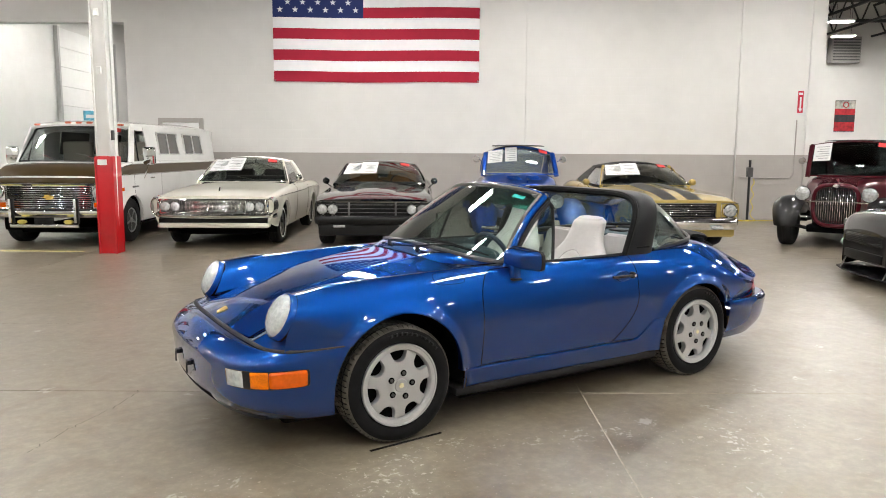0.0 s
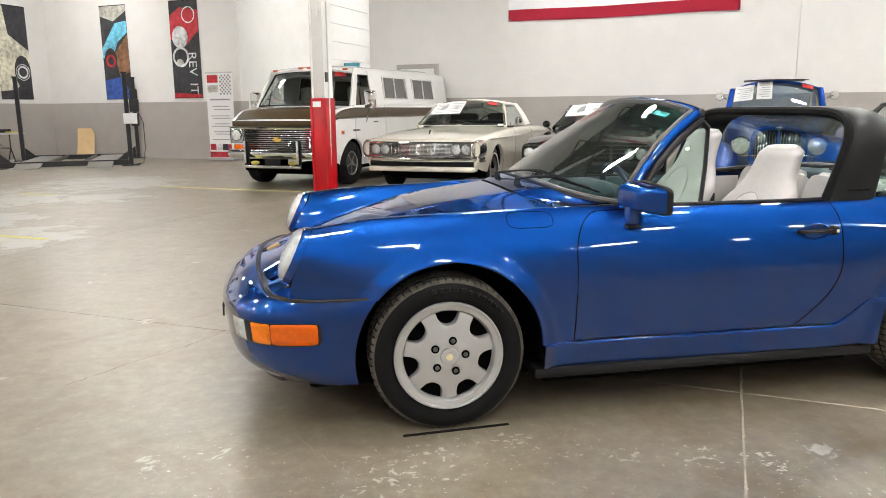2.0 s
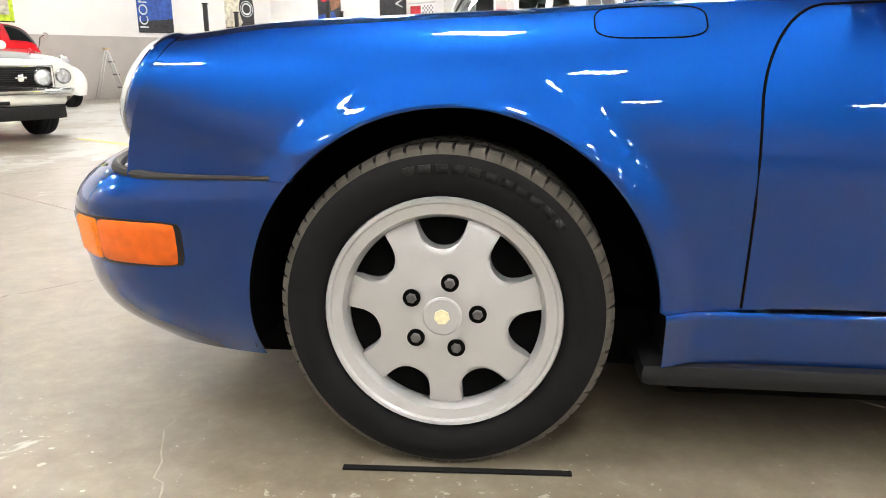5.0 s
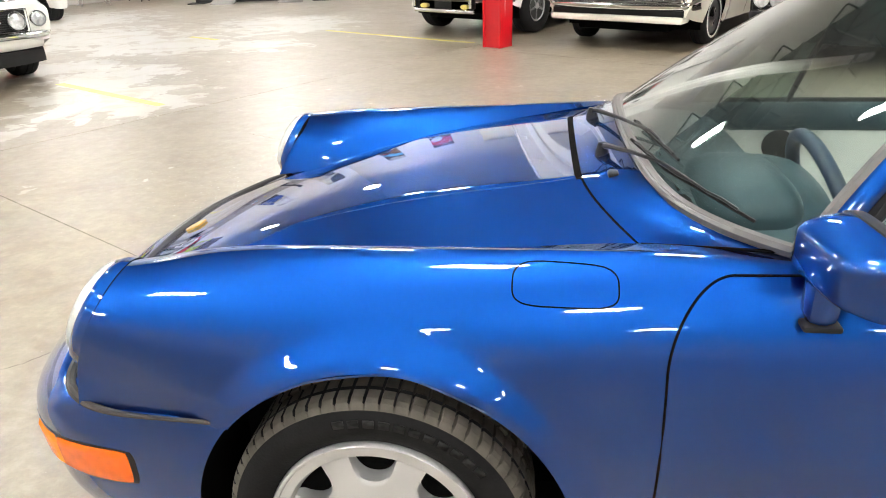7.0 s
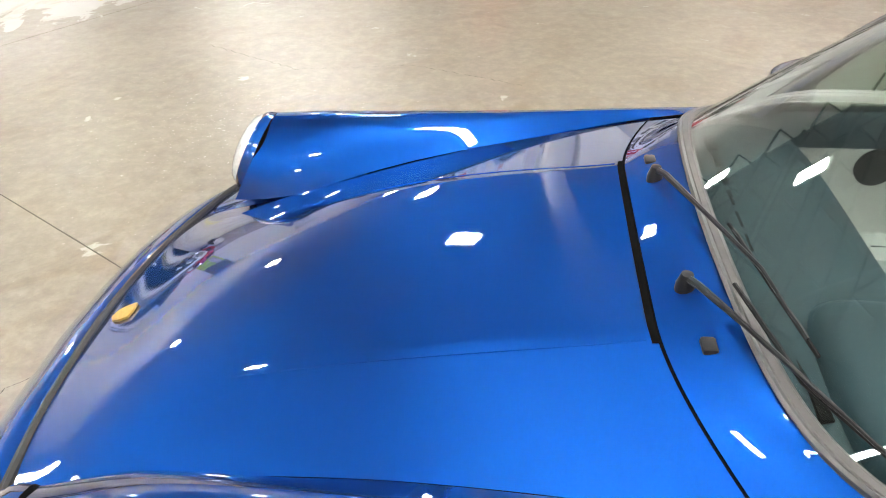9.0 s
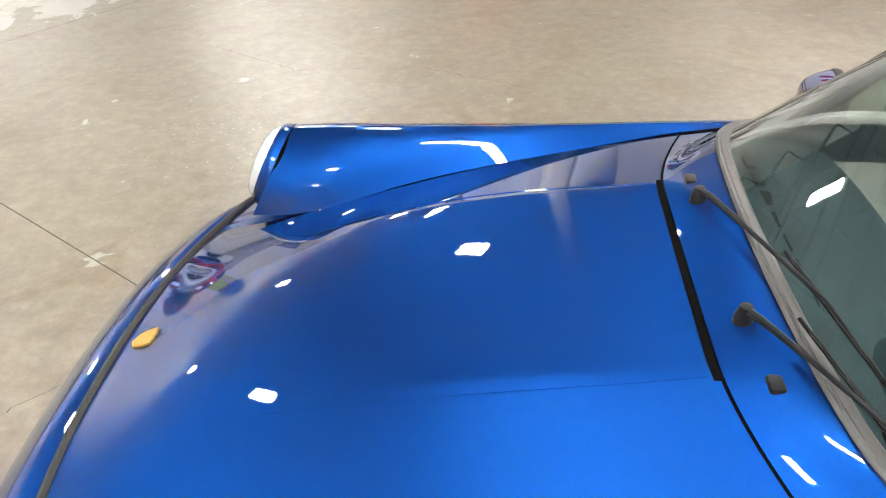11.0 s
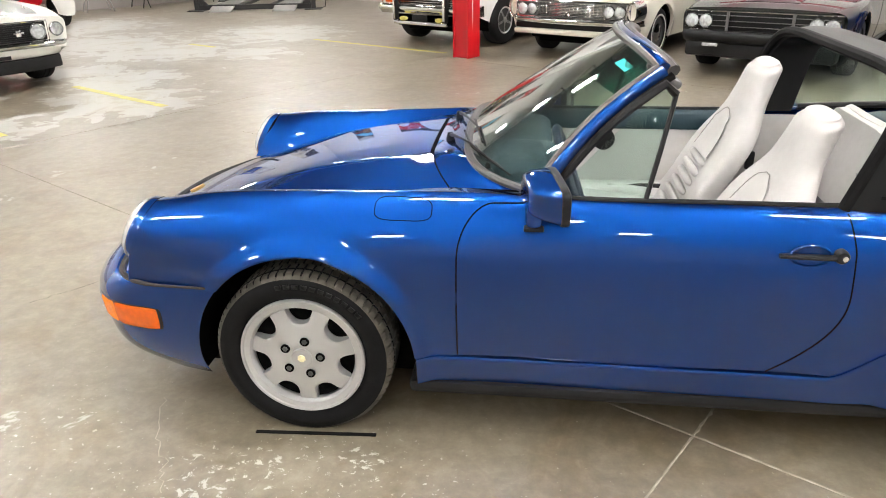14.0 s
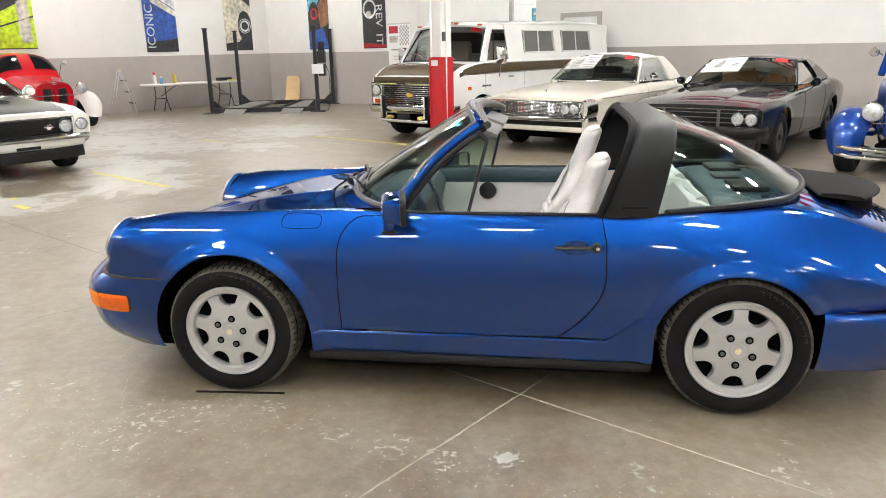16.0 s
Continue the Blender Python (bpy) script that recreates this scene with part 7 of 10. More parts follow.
# ---- charcoal muscle coupe ----
def coupe(name, label, mat, u, v, turn, stripes=None, vinyl=None, seats=None, chrome=False, dark_trim=True, gold=False):
    e = thing(name, label, "car", at_hall(u, v, turn), "cars in the row")
    arches = ((0.0, 0.34, 0.39), (2.84, 0.34, 0.38))
    X = [-0.84, -0.55, 0.0, 0.6, 1.1, 2.0, 2.7, 3.3, 3.92]
    top, fe, fz, fc, hood = classic_body(e, mat, X, [0.78, 0.83, 0.86, 0.86, 0.86, 0.86, 0.86, 0.82, 0.76], [0.775, 0.815, 0.85, 0.875, 0.895, 0.92, 0.96, 0.96, 0.90],
                                   [0.89, 0.925, 0.94, 0.935, 0.93, 0.93, 0.955, 0.94, 0.88], [0.62, 0.64, 0.66, 0.66, 0.66, 0.67, 0.69, 0.69, 0.67],
                                   [0.84, 0.86, 0.87, 0.87, 0.87, 0.87, 0.88, 0.87, 0.83], [0.36, 0.30, 0.26, 0.24, 0.24, 0.24, 0.26, 0.30, 0.36], [0.795, 0.85, 0.895, 0.935, 0.965, 0.95, 0.97, 0.975, 0.92], 1.02, 3.05, arches, hood_mat=None)
    W = greenhouse(e, mat, 1.0, 1.60, 2.35, 3.30, 0.80, 0.62, 0.945, 1.335, 0.96, roof_mat=vinyl or mat, crown=0.060, side_end=2.15, trim=M_CHROME)
    price_sheets(e, W)
    cabin(e, 1.05, 2.8, 0.78, 0.32, 0.58, seats or M_DARKSEAT)
    part("mirror_inside", box(bmesh.new(), 1.52, 1.55, -0.11, 0.11, 1.20, 1.255, 0.01), M_BLACK_TRIM, e)
    # hood bulge
    q = top(-0.60, 0.95, 24, 0.004, -0.42, 0.42, 21)
    f = np.sin(np.linspace(0, math.pi, 21)) ** 0.5
    q[..., 2] += 0.028 * f[None, :] * np.clip(np.linspace(0, 3, 24), 0, 1)[:, None]
    part("hood_bulge", sheet(q, 0.006), mat, hood)
    if stripes:
        for a, b in ((-0.40, -0.10), (0.10, 0.40)):
            s_ = top(-0.82, 0.98, 30, 0.0075, a, b, 9)
            w = np.linspace(a, b, 9)
            s_[..., 2] += 0.028 * np.maximum(0, np.cos(w / 0.42 * math.pi / 2))[None, :] ** 0.5 * np.clip((s_[..., 0] + 0.60) / 0.45, 0, 1)
            part("hood_stripe", sheet(s_, 0.002), stripes, hood, "broad black stripe")
    gm = M_GRILLEBLACK
    wide = 0.52 if gold else 0.86
    part("grille_recess", box(bmesh.new(), -0.862, -0.83, -wide, wide, 0.53, 0.745, 0.012), gm, e)
    bars(e, "grille_bar", -0.875, -wide * 0.97, wide * 0.97, 0.55, 0.73, 5 if gold else 3, M_STEEL if not gold else M_CHROME, 0.008, 0.016)
    part("grille_rim", tube_bm([(-0.868, -wide, 0.528), (-0.868, wide, 0.528), (-0.868, wide, 0.748), (-0.868, -wide, 0.748)], 0.009, 6, closed=True), M_CHROME, e)
    for sg in (-1, 1):
        if gold:
            lamp(e, -0.868, sg * 0.735, 0.635, 0.092)
            part("lamp_rim", tube_bm([(-0.862, sg * 0.60, 0.528), (-0.862, sg * 0.86, 0.528), (-0.862, sg * 0.86, 0.748), (-0.862, sg * 0.60, 0.748)], 0.007, 6, closed=True), M_CHROME, e)
        else:
            lamp(e, -0.880, sg * 0.765, 0.635, 0.070)
            lamp(e, -0.880, sg * 0.605, 0.635, 0.070)
            part("grille_post", box(bmesh.new(), -0.885, -0.86, sg * 0.36 - 0.015, sg * 0.36 + 0.015, 0.53, 0.745), M_STEEL, e, flat=True)
        mirror(e, 1.35, sg * 0.99, 0.99, mat, 0.065)
        part("sill_trim", tube_bm([(0.45, sg * 0.885, 0.26), (2.4, sg * 0.885, 0.26)], 0.018, 6), M_CHROME if gold else M_BLACK_TRIM, e)
    bumper_bar(e, -0.985, 0.91, 0.46 if not gold else 0.43, 0.13 if not gold else 0.19, 0.10, 0.07, 0.30, M_CHROME if gold else M_BLACK_TRIM)
    part("front_valance", box(bmesh.new(), -0.86, -0.60, -0.84, 0.84, 0.22, 0.42, 0.04), mat if gold else M_BLACK_TRIM, e)
    for sg in (-1, 1):
        part("parking_lamp", box(bmesh.new(), -0.995, -0.95, sg * 0.50 - 0.09, sg * 0.50 + 0.09, 0.36, 0.40, 0.008), M_HEADLENS, e)
    four_wheels(e, 2.84, 0.80, R=0.335, w=0.23, style="spoke", rim_mat=M_BLACK_TRIM if not gold else M_CHROME)
    for sg in (-0.35, 0.2):
        part("wiper", tube_bm([(0.95, sg, 0.965), (1.05, sg + 0.25, 1.0), (1.10, sg + 0.42, 1.04)], 0.007, 5), M_BLACK_TRIM, e)
    return e, hood, top


def text_mesh(name, body, size, depth, mat, parent, m):
    cu = bpy.data.curves.new(name, "FONT")
    cu.body, cu.size, cu.extrude, cu.align_x, cu.align_y = body, size, depth, "CENTER", "CENTER"
    ob = bpy.data.objects.new(name, cu)
    scene.collection.objects.link(ob)
    bpy.context.view_layer.update()
    me = bpy.data.meshes.new_from_object(ob.evaluated_get(bpy.context.evaluated_depsgraph_get()))
    bpy.data.objects.remove(ob)
    me.materials.clear()
    me.materials.append(mat)
    o = new(name, me)
    o.parent = parent
    o.matrix_local = m
    return o


cream_car()
M_CHARCOAL = paint("charcoal_paint", (0.004, 0.0055, 0.0055), metal=0.1, rough=0.35)
coupe("charcoal_coupe", "dark charcoal two-door muscle coupe with blacked-out trim", M_CHARCOAL, -0.46, 7.80, 1.5, seats=M_TAN)
M_OCHRE = paint("gold_paint", (0.40, 0.30, 0.10), metal=0.45, rough=0.4)
gold_e, _, _ = coupe("gold_coupe", "gold two-door muscle coupe with broad black hood stripes", M_OCHRE, 4.33, 7.80, 2.5, stripes=M_BLACK_TRIM, vinyl=material("black_vinyl_roof", (0.02, 0.02, 0.02), rough=0.6, var=0.2, bump=0.3, bump_scale=150), chrome=True, gold=True)
for y in (-0.032, 0.032):
    box_part("grille_badge", (-0.892, -0.884, y - 0.024, y + 0.024, 0.605, 0.675), M_CHROME, gold_e, 0.003)


# ---- white passenger van ----
def van():
    e = thing("passenger_van", "white 1970s passenger van with a brown side band and chrome grille", "van", at_hall(-5.50, 7.88, 0.0), "cars in the row")
    white = paint("van_white", (0.74, 0.74, 0.73), rough=0.35)
    brown = paint("van_brown", (0.055, 0.034, 0.012), metal=0.1, rough=0.35)
    arches = ((0.0, 0.36, 0.42), (3.15, 0.36, 0.42))
    X = [-0.74, -0.55, -0.2, 0.15, 0.6, 1.5, 2.6, 3.7, 4.66]
    top, fe, fz, fc, hood = classic_body(e, white, X, [0.90, 0.915, 0.93, 0.94, 0.945, 0.95, 0.95, 0.945, 0.93], [1.08, 1.20, 1.29, 1.325, 1.34, 1.34, 1.34, 1.34, 1.33],
                                   [0.955, 0.975, 0.985, 0.99, 0.99, 0.99, 0.99, 0.99, 0.97], [0.82, 0.84, 0.86, 0.88, 0.90, 0.90, 0.90, 0.90, 0.90],
                                   [0.90, 0.92, 0.93, 0.94, 0.94, 0.94, 0.94, 0.94, 0.92], [0.50, 0.42, 0.34, 0.32, 0.32, 0.32, 0.34, 0.36, 0.40], [1.11, 1.23, 1.315, 1.35, 1.36, 1.36, 1.36, 1.36, 1.35], 0.05, 9.0, arches, hood_mat=None, edge_pow=4.0)
    part("hood_band", sheet(top(-0.738, -0.30, 20, 0.004, -0.97, 0.97, 21), 0.003), brown, hood, "dark brown band across the hood")
    part("nose_band", box(bmesh.new(), -0.758, -0.735, -0.895, 0.895, 0.995, 1.088, 0.008), brown, hood)
    # upper body
    ws = np.linspace(-1, 1, 25)

    def row(x, y, z, bw=0.0, cr=0.05):
        return np.stack([x + bw * ws**4, y * ws, z - cr * np.abs(ws) ** 3], 1)
    lo, hi = row(-0.06, 0.90, 1.33, 0.10, 0.0), row(0.40, 0.80, 1.93, 0.08, 0.05)
    W = np.array([lo * (1 - t) + hi * t for t in np.linspace(0, 1, 8)])
    g = part("windscreen", sheet(W, 0.006), M_TINTGLASS, e)
    g.visible_shadow = False
    part("windscreen_trim", tube_bm([Vector(p) for p in W[0]] + [Vector(p) for p in W[1:, -1]] + [Vector(p) for p in W[-1, ::-1][1:]] + [Vector(p) for p in W[::-1, 0][1:-1]], 0.018, 6, closed=True), M_BLACK_TRIM, e)
    price_sheets(e, W, count=0)
    roof = np.array([row(x, y, z, 0.0, c) for x, y, z, c in ((0.30, 0.80, 1.955, 0.06), (0.36, 0.84, 1.985, 0.06), (0.6, 0.86, 2.02, 0.06), (2.2, 0.87, 2.045, 0.07), (4.4, 0.86, 2.03, 0.07), (4.62, 0.84, 1.98, 0.07))])
    part("roof", sheet(spline([0, 0.06, 0.15, 0.5, 0.93, 1.0], roof)(np.linspace(0, 1, 24)), 0.04), white, e)
    for a, b, c, d in ((-0.90, 0.90, 1.30, 1.42), (-0.90, 0.90, 1.86, 1.95), (-0.90, -0.74, 1.40, 1.88), (-0.06, 0.06, 1.40, 1.88), (0.74, 0.90, 1.40, 1.88)):
        part("rear_wall", box(bmesh.new(), 4.56, 4.62, a, b, c, d, 0.008), white, e)
    for a, b in ((-0.75, -0.05), (0.05, 0.75)):
        part("rear_window", box(bmesh.new(), 4.585, 4.592, a, b, 1.41, 1.87), M_TINTGLASS, e, flat=True).visible_shadow = False
    for sg in (-1, 1):
        def up(x0, x1, z0, z1, o=0.0):
            yy = lambda z: 0.942 - 0.10 * (z - 1.32) / 0.64 + o
            return side_sheet((x0, sg * yy(z0), z0), (x1, sg * yy(z0), z0), (x1, sg * yy(z1), z1), (x0, sg * yy(z1), z1), 0.012)
        # side wall pieces round the windows
        part("upper_side", up(0.95, 4.60, 1.32, 1.44), white, e)
        part("upper_side", up(0.42, 4.60, 1.855, 1.965), white, e)
        for a, b in ((0.95, 1.36), (2.46, 2.72), (3.90, 4.60)):
            part("window_post", up(a, b, 1.438, 1.857), white, e)
        part("windscreen_pillar", side_sheet((0.00, sg * 0.925, 1.32), (0.16, sg * 0.94, 1.32), (0.46, sg * 0.842, 1.96), (0.36, sg * 0.82, 1.96), 0.03), white, e)
        part("door_pillar", side_sheet((0.86, sg * 0.941, 1.32), (0.97, sg * 0.941, 1.32), (0.97, sg * 0.85, 1.93), (0.80, sg * 0.85, 1.93), 0.02), white, e)
        part("vent_divider", tube_bm([(0.40, sg * 0.94, 1.33), (0.50, sg * 0.845, 1.87)], 0.012, 6), M_BLACK_TRIM, e)
        for a, b in ((1.36, 2.46), (2.72, 3.90)):
            w = part("side_window", up(a + 0.02, b - 0.02, 1.445, 1.85, -0.012), M_SMOKE, e, "smoked sliding window in a white frame")
            fr = [(a + 0.03, sg * 0.930, 1.45), (b - 0.03, sg * 0.930, 1.45), (b - 0.06, sg * 0.868, 1.848), (a + 0.06, sg * 0.868, 1.848)]
            part("window_frame", tube_bm(fr, 0.016, 6, closed=True), white, w)
            part("window_bar", tube_bm([((a + b) / 2 - 0.03, sg * 0.930, 1.45), ((a + b) / 2 + 0.0, sg * 0.868, 1.848)], 0.012, 6), white, w)
        # brown band along the side, with thin chrome edges
        xs = np.linspace(-0.60, 4.5, 40)
        zt = np.minimum(1.29, fz(xs) - 0.03)
        zl = np.minimum(1.12, zt - 0.06)
        y = lambda z: 0.955 + 0.03 * np.clip((1.34 - z) / 0.4, 0, 1)
        ye, yw, zw = fe(xs), np.interp(xs, X, [0.955, 0.975, 0.985, 0.99, 0.99, 0.99, 0.99, 0.99, 0.97]), np.interp(xs, X, [0.82, 0.84, 0.86, 0.88, 0.90, 0.90, 0.90, 0.90, 0.90])
        zs, ys_ = 0.8 * fz(xs) + 0.2 * zw, 0.25 * ye + 0.75 * yw
        on = lambda z: np.where(z > zs, ys_ + (ye - ys_) * ((z - zs) / (fz(xs) - zs)) ** 2, ys_ + (yw - ys_) * (zs - z) / (zs - zw))
        B_ = np.array([np.stack([xs, sg * (on(z) + 0.012), z], 1) for z in (zt, zt * 0.75 + zl * 0.25, zt * 0.5 + zl * 0.5, zt * 0.25 + zl * 0.75, zl)])
        part("side_band", sheet(B_, 0.003), brown, e, "dark brown side band")
        for zz in (0, 4):
            part("band_trim", tube_bm([Vector(q) for q in B_[zz]], 0.007, 5), M_CHROME, e)
        lampb = part("headlamp_surround", box(bmesh.new(), -0.79, -0.74, sg * 0.79 - 0.115, sg * 0.79 + 0.115, 0.72, 0.96, 0.02), M_CHROME, e)
        lamp(lampb, -0.80, sg * 0.79, 0.855, 0.085)
        part("turn_lamp", box(bmesh.new(), -0.785, -0.74, sg * 0.78 - 0.085, sg * 0.78 + 0.085, 0.625, 0.70, 0.008), M_AMBER, e)
        part("side_marker", box(bmesh.new(), -0.40, -0.30, sg * 0.975 - 0.012, sg * 0.975 + 0.012, 0.86, 0.92, 0.006), M_AMBER, e)
        part("bumper_guard", box(bmesh.new(), -0.99, -0.90, sg * 0.50 - 0.03, sg * 0.50 + 0.03, 0.38, 0.78, 0.015), M_BLACK_TRIM, e)
        part("guard_face", box(bmesh.new(), -1.0, -0.985, sg * 0.50 - 0.02, sg * 0.50 + 0.02, 0.40, 0.77, 0.004), M_CHROME, e)
        part("driving_lamp", lathe_bm([(0.045, 0.04), (0.05, -0.01), (0.043, -0.025), (0.001, -0.03)], 24, axis="x", m=Matrix.Translation((-0.93, sg * 0.36, 0.41)) @ Matrix.Diagonal((1, 1.4, 0.7, 1))), material("yellow_lens", (0.62, 0.52, 0.14), rough=0.15, coat=0.6, var=0.1), e)
        mf = part("door_mirror", box(bmesh.new(), 0.30, 0.36, sg * 1.16 - 0.11, sg * 1.16 + 0.11, 1.28, 1.58, 0.03), M_CHROME, e)
        part("mirror_arm", tube_bm([(0.33, sg * 1.14, 1.28), (0.42, sg * 1.05, 1.12), (0.50, sg * 0.985, 1.05)], 0.012, 6), M_CHROME, mf)
        part("mirror_arm", tube_bm([(0.33, sg * 1.12, 1.45), (0.48, sg * 0.95, 1.45)], 0.010, 6), M_CHROME, mf)
        part("door_handle", box(bmesh.new(), 0.78, 0.94, sg * 0.985 - 0.02, sg * 0.985 + 0.02, 1.03, 1.06, 0.01), M_CHROME, e)
        part("fender_script", box(bmesh.new(), 0.0, 0.26, sg * 0.985 - 0.006, sg * 0.985 + 0.006, 0.90, 0.93, 0.002), M_STEEL, e)
    part("grille_back", box(bmesh.new(), -0.765, -0.74, -0.66, 0.66, 0.60, 0.96), M_GRILLEBLACK, e, flat=True)
    bars(e, "grille_bar", -0.80, -0.66, 0.66, 0.60, 0.97, 11, M_CHROME, 0.016, 0.03)
    part("grille_frame", tube_bm([(-0.79, -0.91, 0.60), (-0.79, 0.91, 0.60), (-0.79, 0.91, 0.98), (-0.79, -0.91, 0.98)], 0.018, 6, closed=True), M_CHROME, e)
    part("grille_emblem", mesh_bm([(-0.815, y, z) for y, z in ((-0.09, 0.80), (-0.03, 0.80), (-0.03, 0.825), (0.05, 0.825), (0.05, 0.80), (0.09, 0.785), (0.03, 0.765), (0.03, 0.745), (-0.03, 0.745), (-0.09, 0.77))], [tuple(range(10))]), M_GOLD, e, flat=True)
    bumper_bar(e, -0.95, 0.97, 0.545, 0.15, 0.10, 0.05, 0.22)
    part("guard_rail", box(bmesh.new(), -0.97, -0.92, -0.53, 0.53, 0.325, 0.375, 0.012), M_CHROME, e)
    part("plate_bar", box(bmesh.new(), -0.965, -0.945, -0.15, 0.15, 0.38, 0.48, 0.006), M_BLACK_TRIM, e)
    for y in (-0.70, -0.18, 0.0, 0.18, 0.70):
        part("roof_marker", box(bmesh.new(), 0.295, 0.35, y - 0.045, y + 0.045, 1.925 if abs(y) > 0.5 else 1.96, 1.96 if abs(y) > 0.5 else 1.995, 0.008), material("marker_red", (0.55, 0.12, 0.06), rough=0.3, coat=0.5), e)
    for sg in (-0.45, 0.25):
        part("wiper", tube_bm([(-0.08, sg, 1.36), (0.02, sg + 0.2, 1.43), (0.06, sg + 0.40, 1.46)], 0.008, 5), M_CHROME, e)
    part("dashboard", box(bmesh.new(), 0.05, 0.45, -0.85, 0.85, 1.10, 1.34, 0.05), M_DARKSEAT, e)
    vseat = material("tan_grey_cloth", (0.32, 0.29, 0.25), rough=0.9, var=0.15, scale=20)
    for y in (-0.5, 0.5):
        s_ = part("seat", box(bmesh.new(), 0.75, 1.25, y - 0.27, y + 0.27, 0.6, 1.05, 0.06), M_DARKSEAT, e)
        part("backrest", box(bmesh.new(), 1.18, 1.34, y - 0.26, y + 0.26, 1.0, 1.68, 0.06), vseat, s_)
    part("tub", box(bmesh.new(), 0.0, 4.5, -0.90, 0.90, 0.45, 0.55), M_DARK, e)
    four_wheels(e, 3.15, 0.84, R=0.365, w=0.25, rim=0.20, style="spoke", rim_mat=M_ALLOY)
    return e


van()


# ---- hot rods: grille shell, cowl, closed cab, separate fenders ----
def swept_fender(e, mat, cx, cz, R, y0, y1, t0, t1, tail=None, crown=0.06, n=36, m=13):
    """A crowned fender over a wheel: an arc in x-z, wide in y."""
    t = np.linspace(t0, t1, n)
    px, pz = cx + R * np.cos(t), cz + R * np.sin(t)
    if tail:
        tx = np.linspace(0, 1, 16)[1:]
        px = np.concatenate([px, px[-1] + (tail[0] - px[-1]) * tx])
        pz = np.concatenate([pz, pz[-1] + (tail[1] - pz[-1]) * (tx * (2 - tx))])
    ws = np.linspace(-1, 1, m)
    P = np.zeros((len(px), m, 3))
    k = len(px)
    narrow = np.ones(k)
    narrow[: n // 2] = 0.72 + 0.28 * np.sin(np.linspace(0, math.pi / 2, n // 2))
    dx, dz = np.gradient(px), np.gradient(pz)
    L = np.hypot(dx, dz)
    nx, nz = dz / L, -dx / L
    s_ = -1 if (nz[n // 3] < 0) else 1
    for j, w in enumerate(ws):
        drop = -crown * (abs(w) ** 2.6) * 1.6
        P[:, j, 0] = px + s_ * nx * drop
        P[:, j, 1] = (y0 + y1) / 2 + w * (y1 - y0) / 2 * narrow
        P[:, j, 2] = pz + s_ * nz * drop
    return part("fender", sheet(P, 0.010), mat, e)


def round_cab(e, mat, c0, c1, w, zb, h):
    """A domed steel cab with a divided screen and two windows a side."""
    us = np.linspace(0, 1, 61)
    x = c0 + (c1 - c0) * us
    hh = h * spline([0, 0.05, 0.13, 0.22, 0.45, 0.70, 0.88, 1.0], [0.04, 0.36, 0.82, 0.97, 1.0, 0.90, 0.55, 0.10])(us)
    ww = w * spline([0, 0.13, 0.4, 0.75, 1.0], [0.90, 0.95, 1.0, 0.94, 0.70])(us)
    th = np.linspace(0.0, math.pi, 61)
    c, s = np.cos(th), np.sin(th)
    P = np.stack([np.repeat(x[:, None], 61, 1), ww[:, None] * (np.sign(c) * np.abs(c) ** 0.52)[None, :] * (1 - 0.16 * s[None, :] ** 2 * (hh / h)[:, None]), zb + hh[:, None] * np.abs(s)[None, :] ** 0.66], 2)
    part("cab", grid_bm(P), mat, e, "domed steel cab")
    N = normals_of(P)
    if N[30, 30, 2] < 0:
        N = -N
    dark = material("dark_cab_glass", (0.008, 0.009, 0.010), rough=0.06, var=0.2, scale=3, spec=0.5)
    panes = [("windscreen", 3, 9, 9, 29), ("windscreen", 3, 9, 31, 51)] + [("side_window", a, b, j, j + 6) for a, b in ((12, 24), (27, 40)) for j in (5, 49)]
    for nm, a, b, j0, j1 in panes:
        q = P[a:b + 1, j0:j1 + 1] + N[a:b + 1, j0:j1 + 1] * 0.010
        g = part(nm, sheet(q, 0.008), dark, e, "dark cab window")
        edge = [Vector(v) for v in q[0]] + [Vector(v) for v in q[1:, -1]] + [Vector(v) for v in q[-1, ::-1][1:]] + [Vector(v) for v in q[::-1, 0][1:-1]]
        part("window_seal", tube_bm(edge, 0.012, 6, closed=True), mat, g)
    return None


